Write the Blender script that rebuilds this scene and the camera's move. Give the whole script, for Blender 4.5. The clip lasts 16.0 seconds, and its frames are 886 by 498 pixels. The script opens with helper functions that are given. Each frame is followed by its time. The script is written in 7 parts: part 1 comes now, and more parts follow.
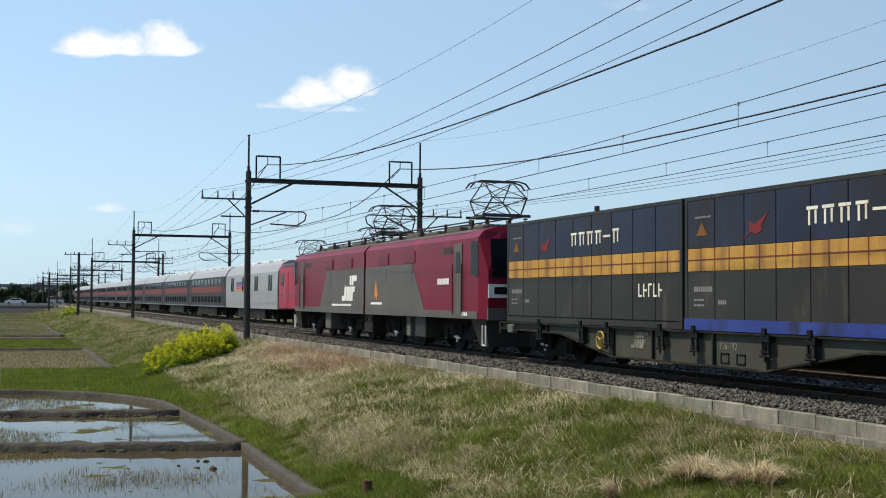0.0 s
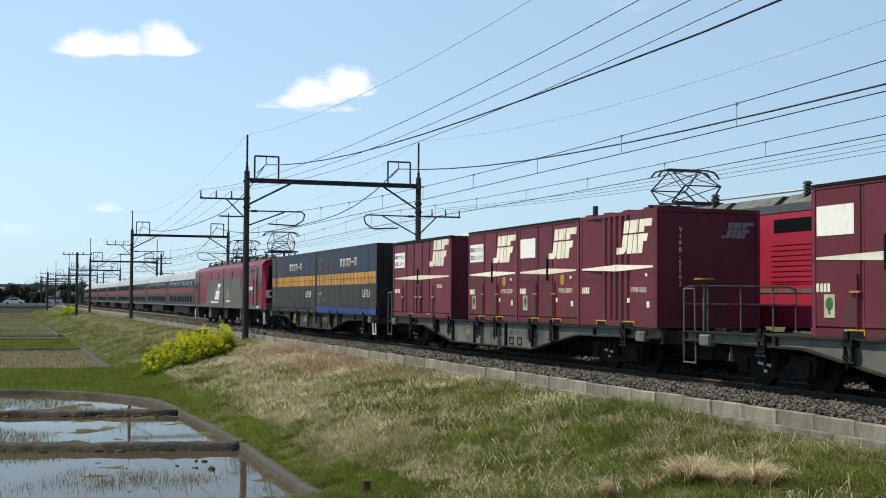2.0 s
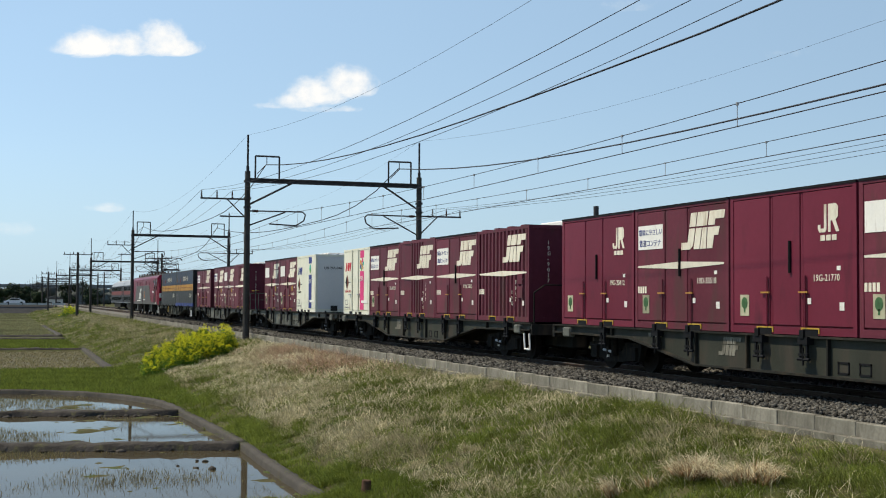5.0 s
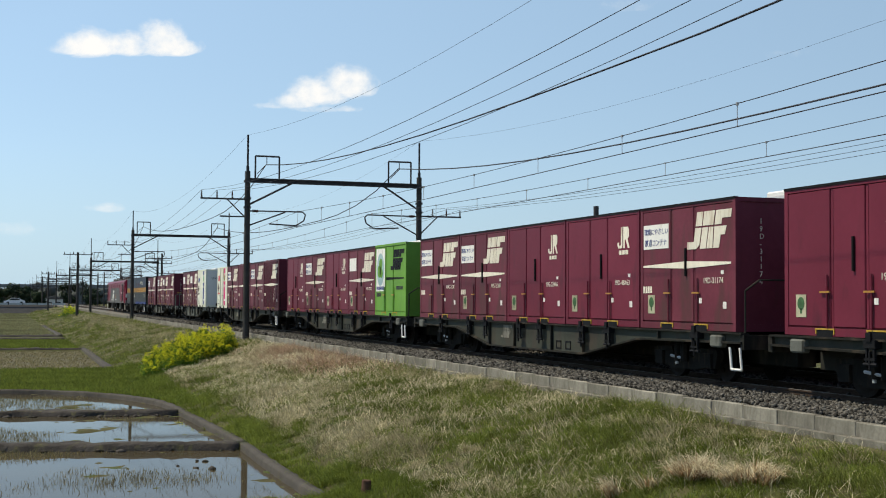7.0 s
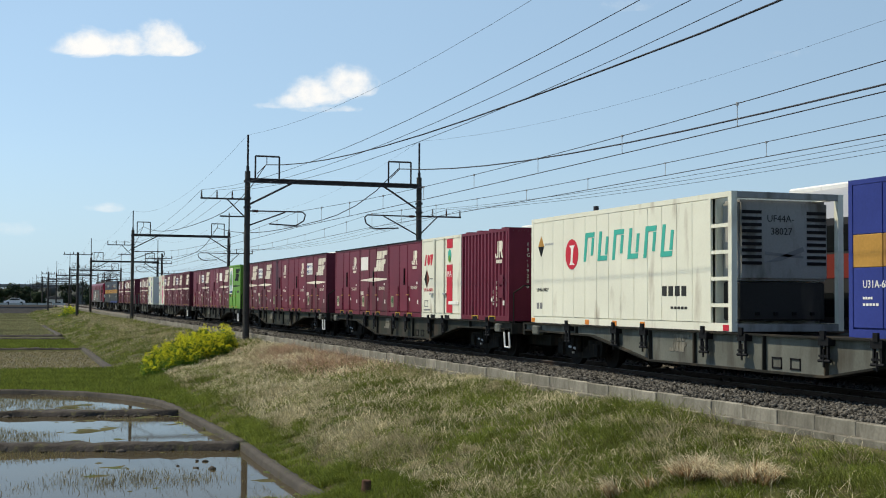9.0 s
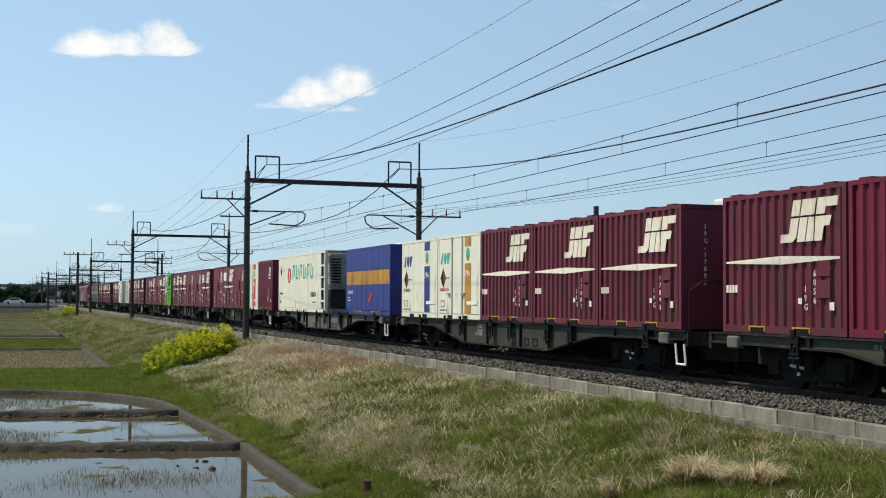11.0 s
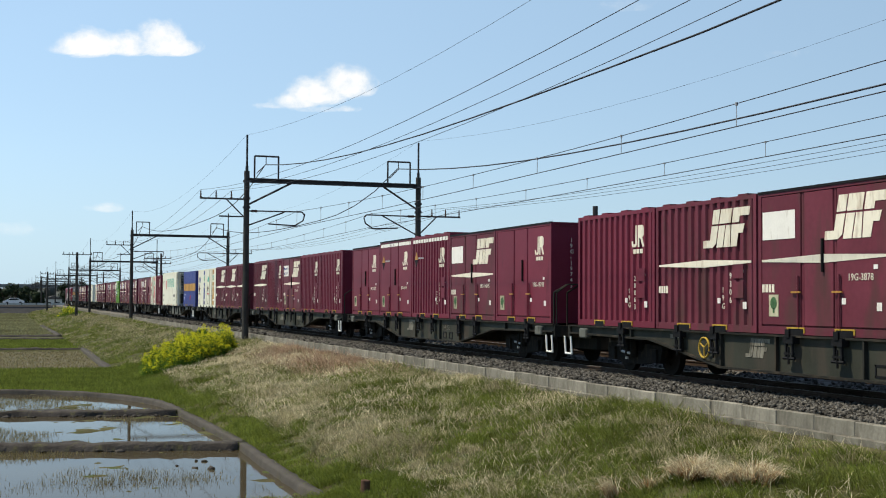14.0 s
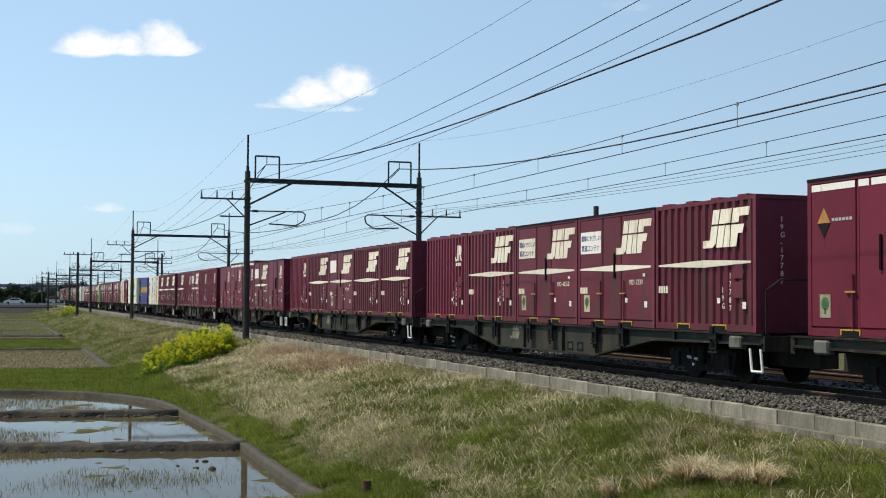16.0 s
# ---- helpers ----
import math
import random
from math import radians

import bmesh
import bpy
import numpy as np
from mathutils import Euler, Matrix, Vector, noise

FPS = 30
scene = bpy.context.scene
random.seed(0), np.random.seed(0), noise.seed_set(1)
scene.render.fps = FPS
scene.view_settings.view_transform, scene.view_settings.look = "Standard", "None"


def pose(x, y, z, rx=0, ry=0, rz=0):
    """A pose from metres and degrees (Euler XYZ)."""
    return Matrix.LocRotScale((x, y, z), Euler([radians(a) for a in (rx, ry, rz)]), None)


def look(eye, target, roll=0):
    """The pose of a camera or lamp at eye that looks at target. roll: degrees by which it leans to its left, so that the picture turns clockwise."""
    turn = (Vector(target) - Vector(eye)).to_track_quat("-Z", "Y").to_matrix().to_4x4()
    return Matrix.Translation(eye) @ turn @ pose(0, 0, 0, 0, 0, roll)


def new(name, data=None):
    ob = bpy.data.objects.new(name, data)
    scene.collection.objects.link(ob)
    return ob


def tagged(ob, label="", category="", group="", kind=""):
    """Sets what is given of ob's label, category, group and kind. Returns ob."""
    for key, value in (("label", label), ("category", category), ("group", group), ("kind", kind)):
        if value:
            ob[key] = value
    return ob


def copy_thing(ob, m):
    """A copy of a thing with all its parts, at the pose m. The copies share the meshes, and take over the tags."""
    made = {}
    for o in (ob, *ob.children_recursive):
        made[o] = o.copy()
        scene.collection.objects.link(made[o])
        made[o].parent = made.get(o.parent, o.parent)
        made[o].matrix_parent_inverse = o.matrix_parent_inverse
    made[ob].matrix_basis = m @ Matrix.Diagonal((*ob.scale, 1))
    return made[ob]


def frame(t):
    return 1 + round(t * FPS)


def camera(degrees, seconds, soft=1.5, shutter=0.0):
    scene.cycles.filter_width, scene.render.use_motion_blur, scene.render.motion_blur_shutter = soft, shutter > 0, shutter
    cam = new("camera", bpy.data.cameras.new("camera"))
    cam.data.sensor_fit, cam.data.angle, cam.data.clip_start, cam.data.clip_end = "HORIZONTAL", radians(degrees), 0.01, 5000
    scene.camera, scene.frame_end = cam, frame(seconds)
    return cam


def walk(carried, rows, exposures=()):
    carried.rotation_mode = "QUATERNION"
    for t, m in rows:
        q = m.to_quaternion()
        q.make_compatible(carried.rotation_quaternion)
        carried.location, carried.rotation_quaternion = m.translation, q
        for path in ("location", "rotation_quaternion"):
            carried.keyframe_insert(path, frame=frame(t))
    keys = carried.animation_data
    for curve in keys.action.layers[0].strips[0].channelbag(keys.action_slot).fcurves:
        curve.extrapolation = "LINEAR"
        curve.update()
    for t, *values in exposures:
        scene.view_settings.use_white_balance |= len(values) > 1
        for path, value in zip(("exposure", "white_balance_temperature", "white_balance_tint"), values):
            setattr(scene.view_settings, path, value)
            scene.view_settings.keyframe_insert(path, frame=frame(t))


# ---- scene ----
PX = 0.0252                      # degrees of turn of the tiny sway of the tripod
EYE = (0.0, 0.0, 1.55)


def aim(sway):
    yaw, pitch = radians(18.919 - PX * sway), radians(2.277)
    d = Vector((math.sin(yaw) * math.cos(pitch), math.cos(yaw) * math.cos(pitch), math.sin(pitch)))
    return look(EYE, Vector(EYE) + d * 10, 0.343)


cam = camera(38.045, 16.0, soft=1.05)
walk(cam, [(t, aim(s)) for t, s in (
    (0, 1.5), (1.0, 1.4), (1.5, 0.2), (2.0, -1.2), (2.5, 0), (4, 0), (7, 0), (10, 0), (12.5, -0.1), (13.4, -1.4),
    (14.5, -1.4), (15, -0.1), (16, 0))],
     exposures=[(0, 0.18), (0.8, 0.26), (3.0, 0.26), (3.8, 0.12), (9, 0.06), (11.5, 0.08), (13, 0.16), (16, 0.16)])

# ---- light: sun ahead and to the side, high; clear spring sky ----
SUN_ELEV, SUN_AZ = radians(58), radians(-62)      # azimuth from +Y towards +X
world = bpy.data.worlds.new("sky")
scene.world = world
world.use_nodes = True
wn = world.node_tree
sky = wn.nodes.new("ShaderNodeTexSky")
sky.sky_type, sky.sun_disc = "NISHITA", False
sky.sun_elevation, sky.sun_rotation = SUN_ELEV, SUN_AZ
sky.altitude, sky.air_density, sky.dust_density, sky.ozone_density = 1500, 1.0, 0.15, 1.4
bg = wn.nodes["Background"]
bg.inputs["Strength"].default_value = 0.132
haze = wn.nodes.new("ShaderNodeMix")          # thin even spring haze over the clear sky
haze.data_type = "RGBA"
haze.inputs[7].default_value = (3.05, 4.33, 5.35, 1)
wn.links.new(sky.outputs[0], haze.inputs[6])
# haze scatters forward: the sky brightens towards the sun and deepens away from it
way = wn.nodes.new("ShaderNodeTexCoord")
upward = wn.nodes.new("ShaderNodeSeparateXYZ")
thin = wn.nodes.new("ShaderNodeMapRange")     # and thins out towards the zenith
thin.inputs["From Min"].default_value, thin.inputs["From Max"].default_value = 0.24, 0.75
thin.inputs["To Min"].default_value, thin.inputs["To Max"].default_value = 0.55, 0.06
wn.links.new(way.outputs["Generated"], upward.inputs[0])
wn.links.new(upward.outputs["Z"], thin.inputs["Value"])
low = wn.nodes.new("ShaderNodeMapRange")      # thickest along the horizon
low.inputs["From Min"].default_value, low.inputs["From Max"].default_value = 0.0, 0.11
low.inputs["To Min"].default_value, low.inputs["To Max"].default_value = 0.35, 0.0
wn.links.new(upward.outputs["Z"], low.inputs["Value"])
both = wn.nodes.new("ShaderNodeMath")
wn.links.new(thin.outputs[0], both.inputs[0])
wn.links.new(low.outputs[0], both.inputs[1])
wn.links.new(both.outputs[0], haze.inputs[0])
toward = wn.nodes.new("ShaderNodeVectorMath")
toward.operation = "DOT_PRODUCT"
toward.inputs[1].default_value = (math.sin(SUN_AZ) * math.cos(SUN_ELEV), math.cos(SUN_AZ) * math.cos(SUN_ELEV), math.sin(SUN_ELEV))
wn.links.new(way.outputs["Generated"], toward.inputs[0])
gain = wn.nodes.new("ShaderNodeMapRange")
gain.inputs["From Min"].default_value, gain.inputs["From Max"].default_value = -0.5, 0.4
gain.inputs["To Min"].default_value, gain.inputs["To Max"].default_value = 0.62, 1.16
wn.links.new(toward.outputs["Value"], gain.inputs["Value"])
glow = wn.nodes.new("ShaderNodeVectorMath")
glow.operation = "SCALE"
wn.links.new(haze.outputs[2], glow.inputs[0])
wn.links.new(gain.outputs[0], glow.inputs["Scale"])
wn.links.new(glow.outputs[0], bg.inputs["Color"])
sun = new("sun", bpy.data.lights.new("sun", "SUN"))
sun.data.energy, sun.data.angle, sun.data.color = 4.8, radians(0.8), (1.0, 0.90, 0.71)
sun_dir = Vector((math.sin(SUN_AZ) * math.cos(SUN_ELEV), math.cos(SUN_AZ) * math.cos(SUN_ELEV), math.sin(SUN_ELEV)))
sun.matrix_world = look((0, 0, 60), Vector((0, 0, 60)) - sun_dir)


# ---- materials ----
def mat(name, rgb, rough=0.6, metal=0.0, var=0.2, scale=1.5, fine=25.0, bump=0.0, dirt=None, dirt_amount=0.0, island=0.0, spread=0.0, rgb2=None, spec=0.2, leafy=0.0):
    """Painted or natural surface: base colour, two scales of noise, optional dirt colour, bump, variation per object or island."""
    m = bpy.data.materials.new(name)
    m.use_nodes = True
    nt = m.node_tree
    p = nt.nodes["Principled BSDF"]
    tc = nt.nodes.new("ShaderNodeTexCoord")

    run = nt.nodes.new("ShaderNodeMapping")       # dirt runs down the surface
    run.inputs["Scale"].default_value = (1, 1, 0.3)
    nt.links.new(tc.outputs["Object"], run.inputs["Vector"])

    def noise_node(s, detail=4, streak=False):
        n = nt.nodes.new("ShaderNodeTexNoise")
        n.inputs["Scale"].default_value, n.inputs["Detail"].default_value = s, detail
        nt.links.new(run.outputs[0] if streak else tc.outputs["Object"], n.inputs["Vector"])
        return n.outputs["Fac"]

    def mixer(fac, a, b, mode="MIX"):
        x = nt.nodes.new("ShaderNodeMix")
        x.data_type, x.blend_type = "RGBA", mode
        for sock, val in ((x.inputs[0], fac), (x.inputs[6], a), (x.inputs[7], b)):
            if isinstance(val, bpy.types.NodeSocket):
                nt.links.new(val, sock)
            else:
                sock.default_value = val
        return x.outputs[2]

    def ramp(fac, lo, hi):
        r = nt.nodes.new("ShaderNodeMapRange")
        r.inputs["From Min"].default_value, r.inputs["From Max"].default_value = lo, hi
        nt.links.new(fac, r.inputs["Value"])
        return r.outputs[0]

    c1 = [min(1, v * (1 + var)) for v in rgb] + [1]
    c2 = [v * (1 - var) for v in rgb] + [1]
    n1, n2 = noise_node(scale), noise_node(fine, 2)
    col = mixer(ramp(n1, 0.35, 0.65), c2, c1)
    if rgb2:
        src = nt.nodes.new("ShaderNodeNewGeometry").outputs["Random Per Island"] if island else nt.nodes.new("ShaderNodeObjectInfo").outputs["Random"]
        col = mixer(ramp(src, 0.0, 1.0), col, [*rgb2, 1])
    col = mixer(0.35, col, mixer(ramp(n2, 0.3, 0.7), [v * (1 - var) for v in rgb] + [1], c1) if not rgb2 else col)
    if island or spread:
        src = nt.nodes.new("ShaderNodeNewGeometry").outputs["Random Per Island"] if island else nt.nodes.new("ShaderNodeObjectInfo").outputs["Random"]
        amount = island or spread
        r = nt.nodes.new("ShaderNodeMapRange")
        r.inputs["To Min"].default_value, r.inputs["To Max"].default_value = 1 - amount, 1 + amount
        nt.links.new(src, r.inputs["Value"])
        h = nt.nodes.new("ShaderNodeHueSaturation")
        nt.links.new(col, h.inputs["Color"])
        nt.links.new(r.outputs[0], h.inputs["Value"])
        col = h.outputs[0]
    if dirt:
        d = noise_node(scale * 2.3, 6, True)
        dr = ramp(d, 0.72 - dirt_amount, 0.80 - dirt_amount * 0.5)
        col = mixer(dr, col, [*dirt, 1])
    nt.links.new(col, p.inputs["Base Color"])
    p.inputs["Roughness"].default_value, p.inputs["Metallic"].default_value = rough, metal
    p.inputs["Specular IOR Level"].default_value = spec
    p.inputs["IOR"].default_value = 1.3
    if leafy:
        tl = nt.nodes.new("ShaderNodeBsdfTranslucent")
        mx = nt.nodes.new("ShaderNodeMixShader")
        mx.inputs[0].default_value = leafy
        nt.links.new(col, tl.inputs["Color"])
        nt.links.new(p.outputs[0], mx.inputs[1])
        nt.links.new(tl.outputs[0], mx.inputs[2])
        nt.links.new(mx.outputs[0], nt.nodes["Material Output"].inputs["Surface"])
    if bump:
        b = nt.nodes.new("ShaderNodeBump")
        b.inputs["Strength"].default_value, b.inputs["Distance"].default_value = bump, 0.02
        nt.links.new(n2, b.inputs["Height"])
        nt.links.new(b.outputs[0], p.inputs["Normal"])
    return m


RUST, GRIME = (0.09, 0.045, 0.025), (0.05, 0.045, 0.04)
M_MAROON = mat("maroon_paint", (0.130, 0.031, 0.046), 0.45, var=0.16, scale=0.9, fine=9, dirt=(0.085, 0.038, 0.038), dirt_amount=0.2, spread=0.16)
M_MAROON_NEW = mat("fresh_maroon_paint", (0.142, 0.023, 0.041), 0.4, var=0.1, scale=0.8, fine=9, dirt=(0.08, 0.02, 0.03), dirt_amount=0.12, spread=0.12)
M_CREAM = mat("cream_white_paint", (0.72, 0.72, 0.60), 0.5, var=0.06, scale=0.8, dirt=(0.42, 0.38, 0.3), dirt_amount=0.13)
M_ALU = mat("grey_white_panel", (0.66, 0.66, 0.63), 0.5, var=0.07, scale=0.6, dirt=(0.3, 0.27, 0.22), dirt_amount=0.12)
M_DULLRED = mat("dull_red_mark", (0.17, 0.03, 0.03), 0.5, var=0.15)
M_DULLORANGE = mat("dull_orange_mark", (0.19, 0.085, 0.03), 0.5, var=0.15)
M_PALEBLUE = mat("pale_blue_print", (0.34, 0.48, 0.50), 0.5, var=0.1)
M_GREEN = mat("bright_green_paint", (0.145, 0.32, 0.052), 0.45, var=0.1, scale=0.9, dirt=(0.12, 0.28, 0.06), dirt_amount=0.12)
M_WHITE = mat("white_paint", (0.78, 0.77, 0.72), 0.5, var=0.06, scale=2.5, dirt=(0.5, 0.46, 0.4), dirt_amount=0.14)
M_LOGO = mat("weathered_white_paint", (0.74, 0.70, 0.58), 0.55, var=0.08, scale=3, dirt=(0.5, 0.42, 0.32), dirt_amount=0.16, spread=0.1)
M_NAVY = mat("dark_navy_paint", (0.026, 0.034, 0.060), 0.4, var=0.25, scale=0.6, dirt=(0.028, 0.028, 0.032), dirt_amount=0.26)
M_CHAR = mat("charcoal_paint", (0.034, 0.034, 0.032), 0.4, var=0.2, scale=0.7, dirt=(0.08, 0.07, 0.06), dirt_amount=0.14)
M_OCHRE = mat("ochre_yellow_paint", (0.45, 0.25, 0.06), 0.5, var=0.18, scale=1, dirt=(0.24, 0.13, 0.05), dirt_amount=0.24)
M_BLUE = mat("royal_blue_paint", (0.035, 0.05, 0.22), 0.4, var=0.15, scale=0.8, dirt=(0.05, 0.05, 0.12), dirt_amount=0.15)
M_SEABLUE = mat("bright_blue_paint", (0.035, 0.055, 0.22), 0.45, var=0.2, scale=0.8, dirt=(0.03, 0.032, 0.06), dirt_amount=0.22)
M_TEAL = mat("turquoise_paint", (0.06, 0.40, 0.32), 0.5, var=0.06)
M_REDSIGN = mat("red_sign_paint", (0.50, 0.03, 0.05), 0.5, var=0.08)
M_MAGENTA = mat("magenta_paint", (0.62, 0.06, 0.20), 0.5, var=0.08)
M_ORANGE = mat("orange_paint", (0.62, 0.22, 0.04), 0.5, var=0.1)
M_YELLOW = mat("safety_yellow_paint", (0.42, 0.28, 0.045), 0.55, var=0.25, scale=6, dirt=(0.2, 0.14, 0.04), dirt_amount=0.2)
# rubber and black parts; also painted as the shade inside fork pockets
M_BLACK = mat("black_rubber_and_shade", (0.012, 0.012, 0.013), 0.6, var=0.3)
M_FRAME = mat("dark_underframe_steel", (0.022, 0.022, 0.019), 0.75, var=0.25, scale=1.2, dirt=(0.06, 0.048, 0.035), dirt_amount=0.2, bump=0.1, spread=0.25)
M_SILL = mat("olive_grey_sill_paint", (0.048, 0.051, 0.040), 0.65, var=0.2, scale=1.0, dirt=(0.06, 0.05, 0.04), dirt_amount=0.22, spread=0.3)
M_SILLPALE = mat("grey_green_sill_paint", (0.125, 0.13, 0.112), 0.6, var=0.2, scale=1.0, dirt=(0.06, 0.055, 0.045), dirt_amount=0.2)
M_BOX = mat("faded_grey_box", (0.12, 0.125, 0.11), 0.65, var=0.2, scale=3, dirt=(0.05, 0.045, 0.035), dirt_amount=0.2)
M_UNIT = mat("grimy_unit_panel", (0.30, 0.30, 0.28), 0.6, var=0.12, scale=1.2, dirt=(0.12, 0.11, 0.09), dirt_amount=0.24)
M_BOGIE = mat("grimy_bogie_steel", (0.013, 0.0125, 0.011), 0.85, var=0.35, scale=4, dirt=(0.032, 0.024, 0.017), dirt_amount=0.2)
M_WHEEL = mat("wheel_steel", (0.02, 0.017, 0.015), 0.75, 0.0, var=0.2)
M_BRASS = mat("brass_handle", (0.45, 0.24, 0.06), 0.45, 0.3, var=0.15)
M_GALV = mat("galvanised_steel", (0.42, 0.43, 0.43), 0.5, 0.3, var=0.12)
M_RED = mat("locomotive_red_paint", (0.155, 0.013, 0.029), 0.32, var=0.1, scale=0.6, dirt=(0.2, 0.02, 0.04), dirt_amount=0.12)
M_LGREY = mat("locomotive_grey_paint", (0.105, 0.10, 0.095), 0.45, var=0.1, scale=0.6, dirt=(0.09, 0.08, 0.07), dirt_amount=0.14)
M_ROOF = mat("dusty_roof_grey", (0.10, 0.093, 0.085), 0.8, var=0.25, scale=1.5)
M_FARRED = mat("bright_red_paint", (0.33, 0.026, 0.055), 0.35, var=0.06)
M_STAIN = mat("stainless_steel", (0.34, 0.345, 0.35), 0.4, 0.3, var=0.06, scale=0.5)
M_DSTEEL = mat("dark_satin_band", (0.040, 0.041, 0.043), 0.45, 0.1, var=0.1)
M_VIOLET = mat("violet_blue_band", (0.16, 0.145, 0.27), 0.3, var=0.08)
M_REDREFLECT = mat("red_orange_reflection", (0.17, 0.035, 0.028), 0.4, var=0.1)
M_GLASS = mat("dark_glass", (0.008, 0.010, 0.011), 0.08, var=0.1, spec=0.12)
M_CONC = mat("pole_concrete", (0.055, 0.052, 0.048), 0.85, var=0.25, scale=2, bump=0.2)
M_STEEL = mat("dark_gantry_steel", (0.05, 0.048, 0.05), 0.65, var=0.25, scale=3)
M_WIRE = mat("wire_copper_dark", (0.045, 0.045, 0.05), 0.6, var=0.1)
M_INSUL = mat("brown_porcelain", (0.06, 0.03, 0.02), 0.25, var=0.1)
M_RAIL = mat("rail_steel", (0.055, 0.038, 0.028), 0.7, 0.1, var=0.25, scale=3)
M_RAILTOP = mat("polished_rail_head", (0.16, 0.15, 0.14), 0.5, 0.3, var=0.08)
M_SLEEPER = mat("concrete_sleeper", (0.11, 0.10, 0.085), 0.85, var=0.2, scale=4)
M_BALLAST = mat("ballast_stone", (0.088, 0.083, 0.073), 0.95, var=0.45, scale=6, fine=60, bump=0.6, island=0.8, spec=0.05)
M_KERB = mat("weathered_kerb_concrete", (0.215, 0.205, 0.17), 0.9, var=0.3, scale=1.8, fine=22, bump=0.25, dirt=(0.085, 0.078, 0.062), dirt_amount=0.30, spread=0.26, spec=0.08)
M_SOIL = mat("damp_soil_and_thatch", (0.075, 0.07, 0.032), 0.95, var=0.35, scale=1.3, fine=30, bump=0.8, dirt=(0.055, 0.075, 0.02), dirt_amount=0.24)
M_EDGING = mat("wet_paddy_edging", (0.068, 0.063, 0.055), 0.9, var=0.25, scale=2.5, fine=20, bump=0.4, dirt=(0.08, 0.07, 0.055), dirt_amount=0.2)
M_MUD = mat("paddy_bank_mud", (0.058, 0.052, 0.046), 0.9, var=0.4, scale=2.5, fine=18, bump=1.0, dirt=(0.10, 0.095, 0.05), dirt_amount=0.16)
M_STUBBLE = mat("paddy_bed_mud", (0.125, 0.110, 0.072), 0.9, var=0.35, scale=0.9, fine=14, bump=0.6, dirt=(0.085, 0.085, 0.04), dirt_amount=0.26)
M_OLIVE = mat("olive_grass_blades", (0.122, 0.143, 0.036), 0.75, var=0.35, scale=0.6, island=0.55, leafy=0.4)
M_TAN = mat("tan_dead_grass", (0.34, 0.205, 0.105), 0.8, var=0.3, scale=0.9, island=0.45, leafy=0.3)
M_WEED = mat("olive_brown_stubble", (0.20, 0.175, 0.085), 0.85, var=0.3, scale=1.2, island=0.5, leafy=0.3)
M_DULLGRASS = mat("dull_field_grass", (0.23, 0.225, 0.115), 0.85, var=0.35, scale=0.12, island=0.4, leafy=0.35)
M_FADED = mat("dirt_faded_white", (0.20, 0.19, 0.155), 0.7, var=0.25, scale=5, dirt=(0.08, 0.075, 0.06), dirt_amount=0.26)
M_GRASS = mat("fresh_grass_blades", (0.148, 0.186, 0.034), 0.7, var=0.3, scale=0.6, island=0.5, leafy=0.45)
M_STRAW = mat("dry_straw_blades", (0.37, 0.335, 0.20), 0.8, var=0.25, scale=0.7, island=0.5, leafy=0.4)
M_PALESTRAW = mat("pale_bleached_straw", (0.58, 0.52, 0.35), 0.8, var=0.2, scale=0.7, island=0.4, leafy=0.3)
M_REDSTRAW = mat("reddish_dead_stalks", (0.38, 0.265, 0.185), 0.75, var=0.25, scale=0.7, island=0.5, leafy=0.35)
M_RAPE = mat("rape_blossom_yellow", (0.64, 0.62, 0.03), 0.6, var=0.15, island=0.25, leafy=0.4)
M_RAPELEAF = mat("rape_leaf_green", (0.12, 0.20, 0.03), 0.6, var=0.25, island=0.35, leafy=0.4)
M_TREE = mat("evergreen_leaves", (0.022, 0.034, 0.016), 0.7, var=0.3, island=0.4)
M_BARK = mat("bark", (0.07, 0.05, 0.035), 0.9, var=0.3, scale=5)
M_ASPHALT = mat("road_asphalt", (0.055, 0.055, 0.055), 0.9, var=0.2, scale=1)
M_FARCONC = mat("viaduct_concrete", (0.16, 0.17, 0.18), 0.85, var=0.12, scale=0.05)
# lighter, greyer than leaves: the distance haze is mixed into the colour
M_HAZYWOODS = mat("far_woods", (0.085, 0.095, 0.09), 0.9, var=0.3, scale=0.05, island=0.3)
M_CAR = mat("white_car_paint", (0.78, 0.78, 0.78), 0.25, var=0.03)
M_WOOD = mat("old_wooden_post", (0.10, 0.06, 0.04), 0.9, var=0.3, scale=9)
M_STICKER = mat("faded_sticker", (0.36, 0.35, 0.24), 0.6, var=0.2, scale=4, spread=0.3)
M_DARKGREEN = mat("dull_green_print", (0.06, 0.13, 0.06), 0.6, var=0.3, scale=9)
M_LOUVRE = mat("grey_louvre", (0.2, 0.2, 0.2), 0.6, var=0.1)


# ---- building helpers ----
def box(bm, x0, x1, y0, y1, z0, z1):
    v = [bm.verts.new(c) for c in ((x0, y0, z0), (x1, y0, z0), (x1, y1, z0), (x0, y1, z0), (x0, y0, z1), (x1, y0, z1), (x1, y1, z1), (x0, y1, z1))]
    for f in ((3, 2, 1, 0), (4, 5, 6, 7), (0, 1, 5, 4), (1, 2, 6, 5), (2, 3, 7, 6), (3, 0, 4, 7)):
        bm.faces.new([v[i] for i in f])
    return bm


